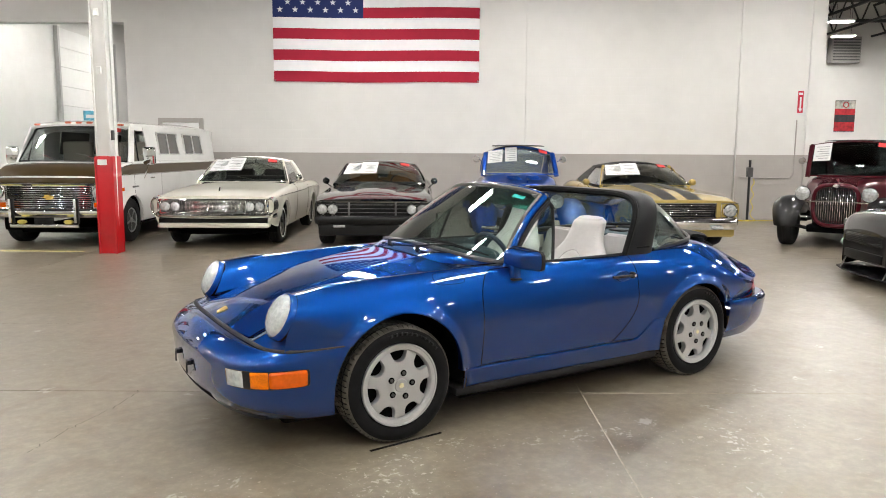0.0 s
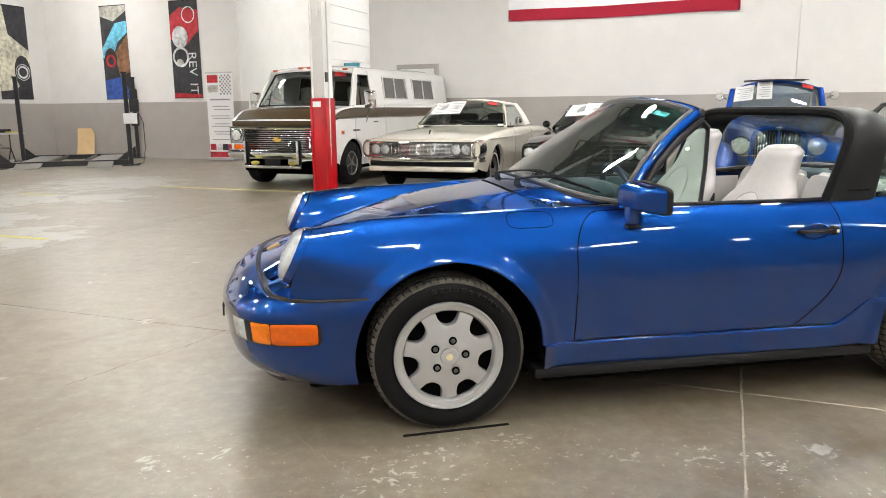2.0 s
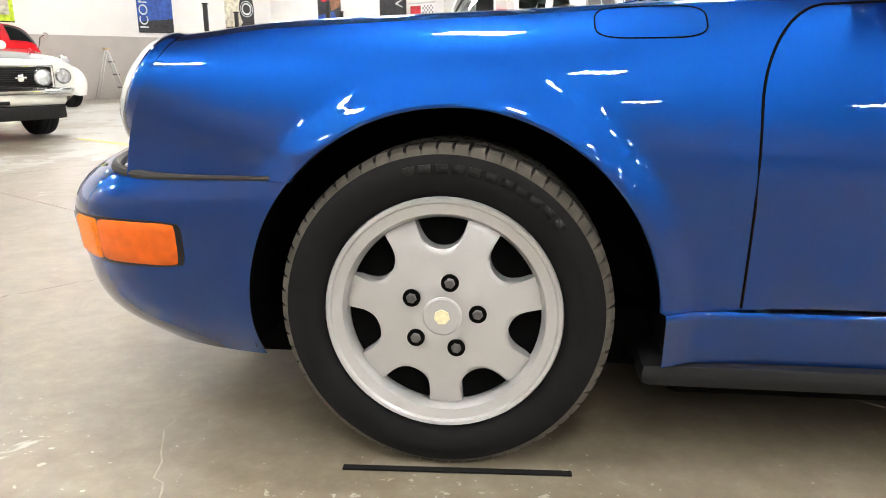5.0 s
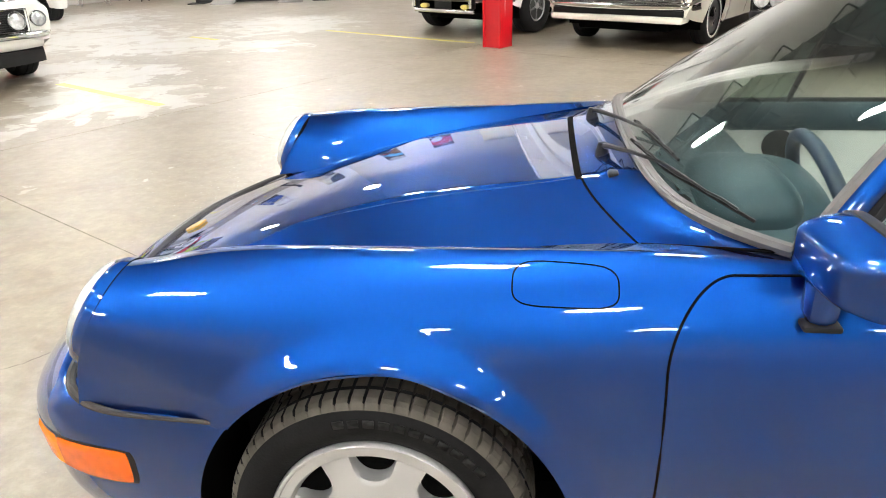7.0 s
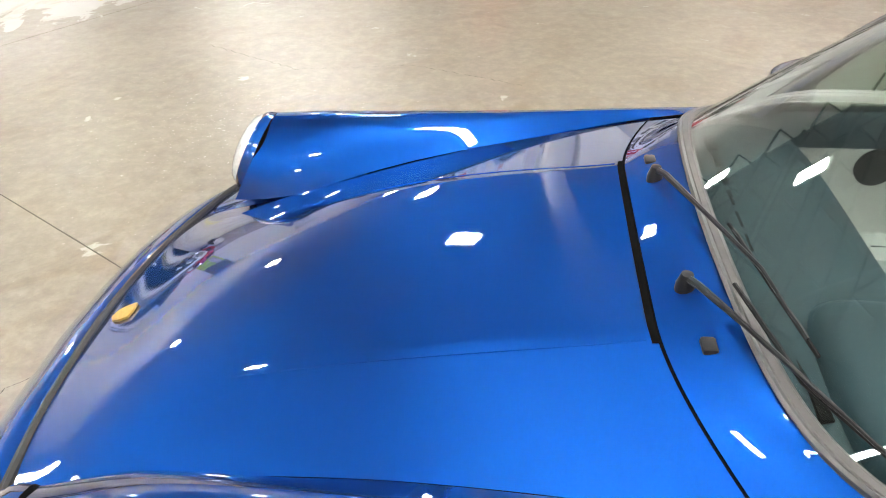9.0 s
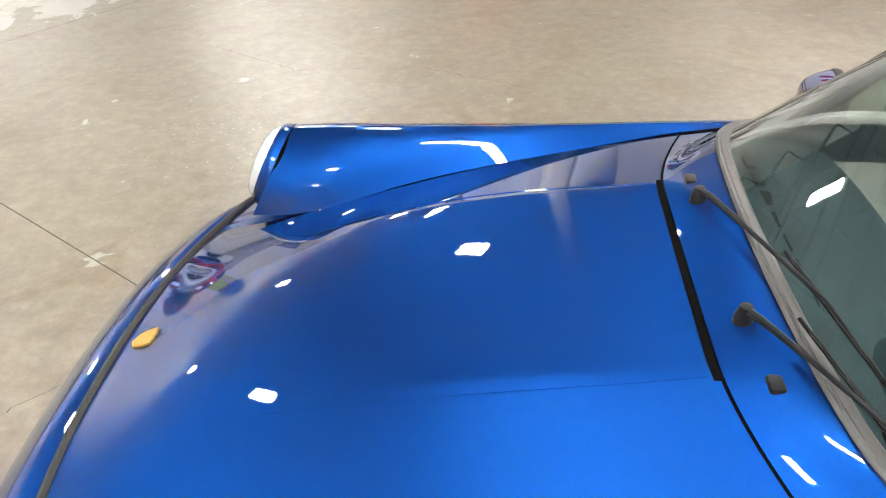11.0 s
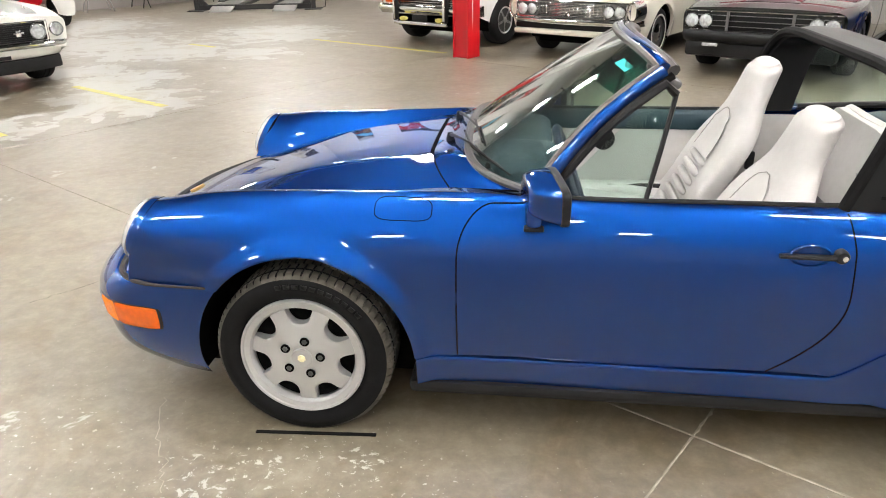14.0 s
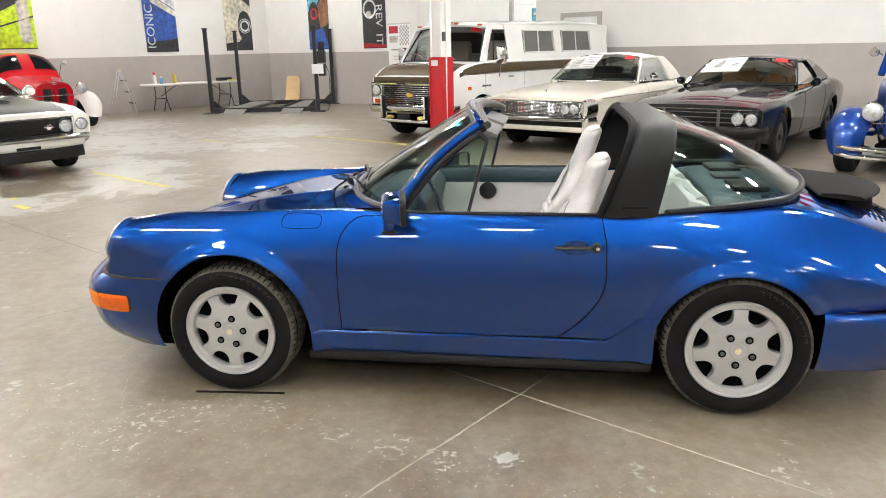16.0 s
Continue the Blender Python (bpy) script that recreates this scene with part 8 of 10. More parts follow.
def hot_rod(name, label, m, body, fender, cab_w=0.70, cab_x=(1.05, 2.5), cab_z=1.62, shell_w=0.33, shell_z=(0.38, 1.02), lampz=0.88, lampy=0.50, fy=(0.52, 0.92), R=0.33, wb=2.7, bumper=False, roof_insert=None, hood_louvres=False, fat=False, tail=3.7, sheets=2, grille_mat=None, rake=0.0):
    e = thing(name, label, "car", m, "cars in the row")
    z0, z1 = shell_z
    gx = -0.12
    # hood and cowl as one tapering body
    X = [gx, 0.35, cab_x[0], (cab_x[0] + cab_x[1]) / 2, cab_x[1], tail]
    cw = cab_w
    sec = []
    for x, w, zt, zb in zip(X, [shell_w, shell_w + 0.08, cw * 0.93, cw, cw, cw * 0.75], [z1, z1 + 0.04, 1.14, 1.14, 1.12, 0.90], [z0, 0.36, 0.36, 0.36, 0.36, 0.42]):
        t = np.linspace(0, 2 * math.pi, 41)[:-1]
        n = 4.2
        yy = w * np.sign(np.cos(t)) * np.abs(np.cos(t)) ** (2 / n)
        zz = (zt + zb) / 2 + (zt - zb) / 2 * np.sign(np.sin(t)) * np.abs(np.sin(t)) ** (2 / n)
        sec.append(np.stack([np.full_like(t, x), yy, zz], 1))
    Pb = spline(X, np.array(sec))(np.linspace(X[0], X[-1], 60))
    bm = bmesh.new()
    vs = [[bm.verts.new(q) for q in r] for r in Pb]
    for i in range(59):
        for j in range(40):
            bm.faces.new((vs[i][j], vs[i + 1][j], vs[i + 1][(j + 1) % 40], vs[i][(j + 1) % 40]))
    bm.faces.new(vs[0]), bm.faces.new(vs[-1])
    shell_body = part("body", bm, body, e)
    # grille shell and bars
    t = np.linspace(0, 2 * math.pi, 49)[:-1]
    n = 3.4
    ring = [(gx - 0.02, shell_w * np.sign(np.cos(a)) * abs(np.cos(a)) ** (2 / n) * (1 - 0.10 * (np.sin(a) < 0) * abs(np.sin(a))), (z0 + z1) / 2 + (z1 - z0) / 2 * np.sign(np.sin(a)) * abs(np.sin(a)) ** (2 / n)) for a in t]
    part("grille_shell", tube_bm(ring, 0.035 if grille_mat is not M_BLACK_TRIM else 0.015, 10, closed=True), body, e)
    part("grille_back", mesh_bm([(q[0] - 0.004, q[1] * 0.97, q[2]) for q in ring], [tuple(range(48))]), M_GRILLEBLACK if grille_mat is not M_BLACK_TRIM else body, e, flat=True)
    if grille_mat is M_BLACK_TRIM:
        for sg in (-1, 1):
            box_part("grille_opening", (gx - 0.055, gx - 0.02, sg * 0.16 - 0.085, sg * 0.16 + 0.085, 0.56, 0.88), M_GRILLEBLACK, e, 0.02)
            bars(e, "grille_bar", gx - 0.065, sg * 0.16 - 0.075, sg * 0.16 + 0.075, 0.58, 0.86, 7, M_BLACK_TRIM, 0.010, 0.02)
    else:
        bars(e, "grille_bar", gx - 0.045, -shell_w * 0.88, shell_w * 0.88, z0 + 0.05, z1 - 0.05, 17, grille_mat or M_CHROME, 0.011, 0.03, True)
    if fat:
        part("grille_centre", tube_bm([(gx - 0.045, 0, z0 + 0.02), (gx - 0.065, 0, (z0 + z1) / 2), (gx - 0.04, 0, z1)], 0.014, 6), body, e)
    part("shell_badge", lathe_bm([(0.04, 0.0), (0.035, -0.012), (0.001, -0.014)], 20, axis="x", m=Matrix.Translation((gx - 0.055, 0, z1 - 0.01)) @ Matrix.Diagonal((1, 1.3, 0.7, 1))), M_CHROME, e)
    # cab
    c0, c1 = cab_x
    domed = grille_mat is M_BLACK_TRIM
    W = round_cab(e, body, c0 - 0.02, tail - 0.05, cw * 0.96, 1.06, cab_z - 1.03) if domed else greenhouse(e, body, c0 + 0.04, c0 + 0.16 + rake, c1 - 0.28, c1 + 0.02 + rake, cw * 0.93, cw * (0.90 - rake * 0.5), 1.13, cab_z, crown=0.07 + rake * 0.5, trim=body, pillar=0.045, vent=False, bow=0.03, side_end=c1 - 0.45, glass=M_TINTGLASS if fat else M_DARKGLASS)
    if roof_insert:
        q = np.array([[(x, y, cab_z + 0.012 - 0.03 * (y / cw) ** 2 + 0.030 * math.sin(math.pi * (x - c0) / (c1 - c0))) for y in np.linspace(-cw * 0.62, cw * 0.62, 11)] for x in np.linspace(c0 + 0.16, c1 - 0.35, 11)])
        part("roof_insert", sheet(q, 0.01), roof_insert, e)
    if sheets:
        price_sheets(e, W, w0=0.12, count=sheets)
    for sg in (-1, 1):
        f = swept_fender(e, fender, 0.0, R + 0.01, R + 0.11, sg * fy[0], sg * fy[1], math.pi * (1.02 if not fat else 1.08), math.pi * 0.22, (1.25, 0.42), 0.06 if not fat else 0.10)
        swept_fender(e, fender, wb, R + 0.01, R + 0.12, sg * fy[0], sg * (fy[1] + 0.02), math.pi * 0.98, math.pi * 0.05, None, 0.08)
        part("running_board", box(bmesh.new(), 0.95, wb - 0.35, min(sg * 0.62, sg * 0.88), max(sg * 0.62, sg * 0.88), 0.33, 0.38, 0.015), fender, e)
        l = part("headlamp", lathe_bm([(0.115, -0.02), (0.122, -0.035), (0.112, -0.05), (0.105, -0.04), (0.001, -0.055)], 32, axis="x", m=Matrix.Translation((gx - 0.06, sg * lampy, lampz))), M_CHROME, e)
        part("lamp_bowl", lathe_bm([(0.115, -0.02), (0.11, 0.03), (0.08, 0.10), (0.03, 0.14), (0.001, 0.145)], 32, axis="x", m=Matrix.Translation((gx - 0.06, sg * lampy, lampz))), body if fat else M_CHROME, l)
        part("lens", lathe_bm([(0.106, -0.042), (0.07, -0.066), (0.001, -0.075)], 32, axis="x", m=Matrix.Translation((gx - 0.06, sg * lampy, lampz))), M_HEADLENS, l)
        mm = part("door_mirror", lathe_bm([(0.055, 0.0), (0.06, 0.012), (0.04, 0.03), (0.001, 0.04)], 20, axis="x", m=Matrix.Translation((c0 + 0.1, sg * (cw + 0.07), 1.40))), M_CHROME, e)
        part("mirror_stem", tube_bm([(c0 + 0.1, sg * (cw + 0.05), 1.40), (c0 + 0.1, sg * cw * 0.95, 1.36)] + ([(c0 + 0.1, sg * cw * 0.86, 1.10)] if domed else []), 0.009, 6), M_CHROME, mm)
    part("lamp_bar", tube_bm([(gx - 0.04, -lampy, lampz - 0.13), (gx - 0.05, 0, lampz - 0.12), (gx - 0.04, lampy, lampz - 0.13)], 0.013, 8), M_CHROME, e)
    part("front_axle", tube_bm([(0.0, -0.7, R), (0.0, -0.45, R - 0.06), (0.0, 0.45, R - 0.06), (0.0, 0.7, R)], 0.03, 8), M_BLACK_TRIM, e)
    part("chassis", box(bmesh.new(), -0.10, tail - 0.1, -0.42, 0.42, 0.24, 0.36, 0.02), M_DARK, e)
    if bumper:
        for k in (-0.045, 0.045):
            part("front_bumper", tube_bm([(-0.35, -0.80, 0.30 + k), (-0.56, -0.60, 0.30 + k), (-0.62, 0, 0.30 + k), (-0.56, 0.60, 0.30 + k), (-0.35, 0.80, 0.30 + k)], 0.03, 8), M_CHROME, e)
    four_wheels(e, wb, 0.71, R=R, w=0.22, rim=0.185, style="spoke", rim_mat=M_ALLOY)
    part("hood_ornament", tube_bm([(gx + 0.10, 0, z1 + 0.05), (gx + 0.0, 0, z1 + 0.10), (gx - 0.05, 0, z1 + 0.09)], [0.012, 0.016, 0.004], 6), M_CHROME, e)
    if hood_louvres:
        bm = bmesh.new()
        for k in range(9):
            box(bm, 0.15 + k * 0.08, 0.19 + k * 0.08, -0.27, -0.07, 1.07, 1.085 + k * 0.004), box(bm, 0.15 + k * 0.08, 0.19 + k * 0.08, 0.07, 0.27, 1.07, 1.085 + k * 0.004)
        part("hood_louvres", bm, body, e, flat=True)
    return e


M_RODBLUE = paint("rod_blue", (0.008, 0.055, 0.30), metal=0.6, rough=0.35)
M_MAROON = paint("maroon_paint", (0.055, 0.003, 0.008), metal=0.2, rough=0.35)
M_GLOSSBLACK = paint("gloss_black", (0.010, 0.010, 0.011), rough=0.3)
M_RODRED = paint("rod_red", (0.44, 0.005, 0.012), rough=0.35)
M_RODWHITE = paint("rod_white", (0.72, 0.71, 0.68), rough=0.35)
hot_rod("blue_hot_rod", "bright blue 1930s hot rod with round fenders and chrome bumper", at_hall(2.02, 7.6, 0), M_RODBLUE, M_RODBLUE, cab_z=1.62, shell_z=(0.36, 0.98), lampz=0.74, lampy=0.46, fy=(0.48, 0.94), bumper=True, roof_insert=M_BLACK_TRIM, fat=True, rake=0.10, hood_louvres=True)
hot_rod("maroon_hot_rod", "maroon 1930s hot rod sedan with black fenders and a barred grille", at_hall(7.05, 7.50, -38), M_MAROON, M_GLOSSBLACK, cab_w=0.72, cab_x=(0.95, 3.0), cab_z=1.74, shell_w=0.33, shell_z=(0.36, 1.02), lampz=0.88, lampy=0.48, fy=(0.46, 0.92), R=0.36, sheets=1, roof_insert=M_BLACK_TRIM)
hot_rod("red_hot_rod", "red 1930s hot rod with white fenders parked by the wall", HALL @ pose(-13.75, 4.55, 0, 0, 0, 180), M_RODRED, M_RODWHITE, cab_w=0.74, cab_x=(0.9, 2.9), cab_z=1.62, shell_w=0.38, shell_z=(0.42, 1.0), lampz=0.86, lampy=0.56, fy=(0.50, 0.95), fat=True, sheets=0, grille_mat=M_BLACK_TRIM, roof_insert=None, rake=0.13)


# ---- white pony car with a black hood, second row ----
def pony():
    e = thing("white_pony_car", "white 1960s pony car with a matt black hood", "car", HALL @ pose(-7.90, 1.38, 0, 0, 0, 180), "cars in the row")
    white = paint("pony_white", (0.72, 0.71, 0.66), rough=0.35)
    black = material("satin_black_hood", (0.025, 0.025, 0.027), rough=0.38, coat=0.4, var=0.1)
    arches = ((0.0, 0.34, 0.385), (2.74, 0.34, 0.38))
    X = [-0.80, -0.55, 0.0, 0.6, 1.1, 2.0, 2.6, 3.2, 3.85]
    top, fe, fz, fc, hood = classic_body(e, white, X, [0.76, 0.81, 0.83, 0.83, 0.83, 0.83, 0.83, 0.80, 0.74], [0.76, 0.81, 0.86, 0.885, 0.90, 0.91, 0.95, 0.96, 0.92],
                                   [0.86, 0.895, 0.905, 0.905, 0.905, 0.905, 0.92, 0.91, 0.86], [0.62, 0.64, 0.66, 0.66, 0.66, 0.67, 0.69, 0.69, 0.67],
                                   [0.82, 0.84, 0.85, 0.85, 0.85, 0.85, 0.86, 0.85, 0.82], [0.40, 0.32, 0.26, 0.24, 0.24, 0.24, 0.26, 0.30, 0.36], [0.78, 0.84, 0.895, 0.93, 0.955, 0.95, 0.97, 0.975, 0.94], 1.0, 3.1, arches)
    part("hood_panel", sheet(top(-0.72, 0.98, 30, 0.005, -0.80, 0.80, 25), 0.003), black, hood, "satin black hood panel")
    q = top(0.0, 0.62, 14, 0.006, -0.22, 0.22, 13)
    q[..., 2] += 0.05 * np.sin(np.linspace(0.35, math.pi - 0.35, 13))[None, :] * np.clip(np.linspace(2.2, 0.1, 14), 0, 1)[:, None]
    part("hood_scoop", sheet(q, 0.01), black, hood)
    W = greenhouse(e, white, 0.98, 1.55, 2.2, 3.25, 0.78, 0.58, 0.94, 1.28, 0.96, crown=0.045, side_end=2.1)
    price_sheets(e, W)
    cabin(e, 1.02, 2.7, 0.75, 0.32, 0.56, M_DARKSEAT)
    g = part("grille_recess", box(bmesh.new(), -0.825, -0.78, -0.62, 0.62, 0.50, 0.715, 0.02), M_GRILLEBLACK, e)
    bars(e, "grille_mesh_bar", -0.832, -0.61, 0.61, 0.51, 0.71, 9, M_GRILLEBLACK, 0.006, 0.015)
    part("grille_rim", tube_bm([(-0.83, -0.63, 0.495), (-0.83, 0.63, 0.495), (-0.83, 0.63, 0.72), (-0.83, -0.63, 0.72)], 0.008, 6, closed=True), M_CHROME, e)
    eb = part("grille_emblem", box(bmesh.new(), -0.85, -0.84, -0.318, -0.262, 0.565, 0.645, 0.004), M_CHROME, e)
    part("emblem_figure", box(bmesh.new(), -0.855, -0.845, -0.35, -0.23, 0.595, 0.615, 0.004), M_CHROME, eb)
    for sg in (-1, 1):
        lamp(e, -0.845, sg * 0.505, 0.605, 0.078)
        lamp(e, -0.82, sg * 0.735, 0.615, 0.070)
        part("hood_pin", lathe_bm([(0.02, 0.0), (0.02, 0.01), (0.008, 0.012), (0.006, 0.035), (0.001, 0.036)], 12, axis="z", m=Matrix.Translation((-0.5, sg * 0.55, 0.84))), M_CHROME, e)
        mirror(e, 1.25, sg * 0.95, 0.99, white, 0.06)
    bumper_bar(e, -0.93, 0.885, 0.46, 0.075, 0.08, 0.10, 0.32)
    part("front_valance", grid_bm(np.array([[(-0.86 + 0.16 * abs(w) ** 3 + dx, 0.80 * w, z) for w in np.linspace(-1, 1, 31)] for dx, z in ((0.10, 0.45), (0.0, 0.43), (0.0, 0.38), (0.03, 0.33), (0.10, 0.30))])), white, e)
    part("plate_bar", box(bmesh.new(), -0.86, -0.82, -0.15, 0.15, 0.33, 0.37, 0.006), M_BLACK_TRIM, e)
    part("air_dam", grid_bm(np.array([[(-0.83 + 0.17 * abs(w) ** 3 + dx, 0.79 * w, z) for w in np.linspace(-1, 1, 31)] for dx, z in ((0.04, 0.315), (0.0, 0.30), (-0.015, 0.20), (0.0, 0.165), (0.12, 0.165))])), M_BLACK_TRIM, e)
    for o in e.children:
        o.location.z += 0.05  # sits high on its springs
    four_wheels(e, 2.74, 0.77, R=0.335, w=0.24, style="spoke", rim_mat=M_ALLOY)
    return e


pony()


# ---- black modern muscle car ----
def black_car():
    e = thing("black_muscle_car", "glossy black modern muscle coupe with a low front splitter", "car", HALL @ pose(6.55, 4.10, 0, 0, 0, -4), "cars in the row")
    mat = M_GLOSSBLACK
    arches = ((0.0, 0.35, 0.385), (2.72, 0.35, 0.385))
    X = [-0.97, -0.88, -0.62, 0.0, 0.6, 1.1, 2.0, 2.7, 3.3, 3.9]
    top, fe, fz, fc, hood = classic_body(e, mat, X, [0.40, 0.58, 0.73, 0.85, 0.86, 0.86, 0.86, 0.86, 0.82, 0.76], [0.60, 0.70, 0.81, 0.92, 0.96, 0.99, 1.02, 1.04, 1.04, 1.0],
                                   [0.50, 0.70, 0.86, 0.945, 0.94, 0.93, 0.93, 0.95, 0.94, 0.88], [0.52, 0.55, 0.60, 0.64, 0.66, 0.68, 0.70, 0.72, 0.72, 0.70],
                                   [0.50, 0.68, 0.82, 0.88, 0.88, 0.88, 0.88, 0.88, 0.87, 0.83], [0.26, 0.17, 0.16, 0.18, 0.20, 0.20, 0.20, 0.22, 0.28, 0.34], [0.63, 0.73, 0.84, 0.95, 1.0, 1.03, 1.02, 1.04, 1.05, 1.01], 1.02, 3.0, arches, n=180)
    W = greenhouse(e, mat, 1.0, 1.75, 2.3, 3.05, 0.80, 0.58, 1.03, 1.38, 1.05, crown=0.045, side_end=2.2, trim=M_BLACK_TRIM, glass=M_DARKGLASS)
    cabin(e, 1.05, 2.8, 0.78, 0.32, 0.58, M_DARKSEAT)
    part("upper_grille", box(bmesh.new(), -0.985, -0.93, -0.42, 0.42, 0.46, 0.58, 0.02), M_GRILLEBLACK, e)
    part("lower_grille", box(bmesh.new(), -0.985, -0.93, -0.44, 0.44, 0.27, 0.38, 0.02), M_GRILLEBLACK, e)
    bars(e, "grille_bar", -0.992, -0.42, 0.42, 0.47, 0.57, 5, M_BLACK_TRIM, 0.006, 0.015)
    sp = [(-1.02, 0.0), (-1.01, 0.4), (-0.93, 0.72), (-0.72, 0.93), (-0.45, 0.96), (-0.45, -0.96), (-0.72, -0.93), (-0.93, -0.72), (-1.01, -0.4)]
    part("splitter", mesh_bm([(x, y, 0.10) for x, y in sp] + [(x, y, 0.115) for x, y in sp], [tuple(range(9)), tuple(range(9, 18))] + [(i, (i + 1) % 9, 9 + (i + 1) % 9, 9 + i) for i in range(9)]), M_BLACK_TRIM, e, flat=True)
    for sg in (-1, 1):
        part("headlamp", box(bmesh.new(), -0.86, -0.62, sg * 0.66 - 0.13, sg * 0.66 + 0.13, 0.60, 0.71, 0.035), M_DARKSEAT, e)
        part("lamp_strip", box(bmesh.new(), -0.868, -0.84, sg * 0.64 - 0.10, sg * 0.64 + 0.06, 0.645, 0.66, 0.004), M_HEADLENS, e)
        part("fog_lamp", lathe_bm([(0.04, 0.02), (0.042, -0.01), (0.001, -0.02)], 20, axis="x", m=Matrix.Translation((-0.87, sg * 0.70, 0.42))), material("green_tint_lens", (0.35, 0.5, 0.42), rough=0.15, coat=0.5), e)
        part("splitter_rod", tube_bm([(-0.98, sg * 0.5, 0.115), (-0.90, sg * 0.5, 0.30)], 0.008, 6), M_ALLOY, e)
        mirror(e, 1.2, sg * 0.99, 1.08, mat, 0.07)
    four_wheels(e, 2.72, 0.80, R=0.35, w=0.25, rim=0.24, style="spoke", rim_mat=M_BLACK_TRIM)
    return e


black_car()


# ---- cars further off: in the dock bay and in the next bay ----
coupe("mint_coupe", "pale mint-green two-door coupe in the dock bay", paint("mint_paint", (0.25, 0.42, 0.33), rough=0.35), -9.05, 14.6, 0.0, gold=True)
coupe("black_coupe", "black two-door coupe parked deep in the dock bay", M_GLOSSBLACK, -8.9, 20.2, 0.0)


def suv():
    e = thing("white_suv", "white sport utility car with dark windows in the next bay", "car", at_hall(13.3, 18.2, -20), "cars in the row")
    white = paint("suv_white", (0.74, 0.74, 0.74), rough=0.35)
    arches = ((0.0, 0.37, 0.42), (2.9, 0.37, 0.42))
    X = [-0.85, -0.6, 0.0, 0.6, 1.0, 2.0, 2.9, 3.5, 3.95]
    classic_body(e, white, X, [0.78, 0.84, 0.88, 0.89, 0.89, 0.89, 0.89, 0.88, 0.86], [0.95, 1.02, 1.08, 1.11, 1.14, 1.16, 1.17, 1.17, 1.16], [0.88, 0.93, 0.97, 0.97, 0.97, 0.97, 0.97, 0.96, 0.93], [0.75, 0.78, 0.8, 0.8, 0.8, 0.8, 0.8, 0.8, 0.8],
                 [0.82, 0.86, 0.90, 0.90, 0.90, 0.90, 0.90, 0.89, 0.87], [0.40, 0.34, 0.30, 0.28, 0.28, 0.28, 0.30, 0.34, 0.40], [1.0, 1.07, 1.13, 1.17, 1.19, 1.19, 1.19, 1.19, 1.18], 0.95, 3.9, arches)
    greenhouse(e, white, 0.95, 1.55, 3.4, 3.9, 0.86, 0.70, 1.17, 1.80, 1.18, crown=0.05, side_end=3.3, trim=M_BLACK_TRIM, glass=M_DARKGLASS, vent=False)
    cabin(e, 1.0, 3.2, 0.8, 0.45, 0.75, M_DARKSEAT)
    part("grille_recess", box(bmesh.new(), -0.875, -0.84, -0.55, 0.55, 0.66, 0.88, 0.02), M_GRILLEBLACK, e)
    bars(e, "grille_bar", -0.89, -0.54, 0.54, 0.68, 0.86, 4, M_CHROME, 0.014, 0.02)
    for sg in (-1, 1):
        part("headlamp", box(bmesh.new(), -0.86, -0.70, sg * 0.70 - 0.12, sg * 0.70 + 0.12, 0.72, 0.88, 0.03), M_HEADLENS, e)
        mirror(e, 1.3, sg * 1.03, 1.22, white, 0.09)
        part("roof_rack_rail", tube_bm([(1.7, sg * 0.62, 1.84), (2.5, sg * 0.62, 1.87), (3.3, sg * 0.62, 1.84)], 0.016, 6), M_BLACK_TRIM, e)
    part("front_bumper", box(bmesh.new(), -0.93, -0.70, -0.88, 0.88, 0.36, 0.62, 0.06), white, e)
    four_wheels(e, 2.9, 0.84, R=0.37, w=0.25, style="spoke", rim_mat=M_ALLOY)


suv()

# ---- things in the hall ----
# flag
M_FLAGRED = material("flag_red", (0.36, 0.012, 0.035), rough=0.85, var=0.08, scale=12, bump=0.2, bump_scale=60)
M_FLAGWHITE = material("flag_white", (0.82, 0.82, 0.84), rough=0.85, var=0.04, scale=12, bump=0.2, bump_scale=60)
M_FLAGBLUE = material("flag_blue", (0.016, 0.028, 0.13), rough=0.85, var=0.08, scale=12, bump=0.2, bump_scale=60)
flag = thing("flag", "large cloth flag with red and white stripes hung on the wall", "flag", HALL)
FU0, FU1, FZ0, SH = -3.20, 1.48, 3.10, 0.237


def cloth(u0, u1, z0, z1, off, nu=60, nz=4):
    P = np.zeros((nu, nz, 3))
    for i, u in enumerate(np.linspace(u0, u1, nu)):
        for j, z in enumerate(np.linspace(z0, z1, nz)):
            f = min(1.0, abs(u - FU0) * 4, abs(u - FU1) * 4)
            wav = 0.010 * math.sin(u * 3.1 + z * 2.0) * f + 0.005 * math.sin(u * 9.0 - z * 4.0) * f
            P[i, j] = (u, WALL_V - 0.025 - off + wav, z + 0.010 * math.sin(u * 1.7 + 0.5))
    return P


for k in range(13):
    w0_ = FU0 if k < 6 else -1.15
    part("stripe", sheet(cloth(w0_, FU1, FZ0 + k * SH, FZ0 + (k + 1) * SH, 0.0), -0.004), M_FLAGRED if k % 2 == 0 else M_FLAGWHITE, flag)
canton = part("canton", sheet(cloth(FU0, -1.15, FZ0 + 6 * SH, FZ0 + 13 * SH, 0.0, 40, 12), -0.004), M_FLAGBLUE, flag)
star = [(math.sin(2 * math.pi * k / 10) * (1 if k % 2 == 0 else 0.40), math.cos(2 * math.pi * k / 10) * (1 if k % 2 == 0 else 0.40)) for k in range(10)]
cw_, ch_ = -1.15 - FU0, 7 * SH
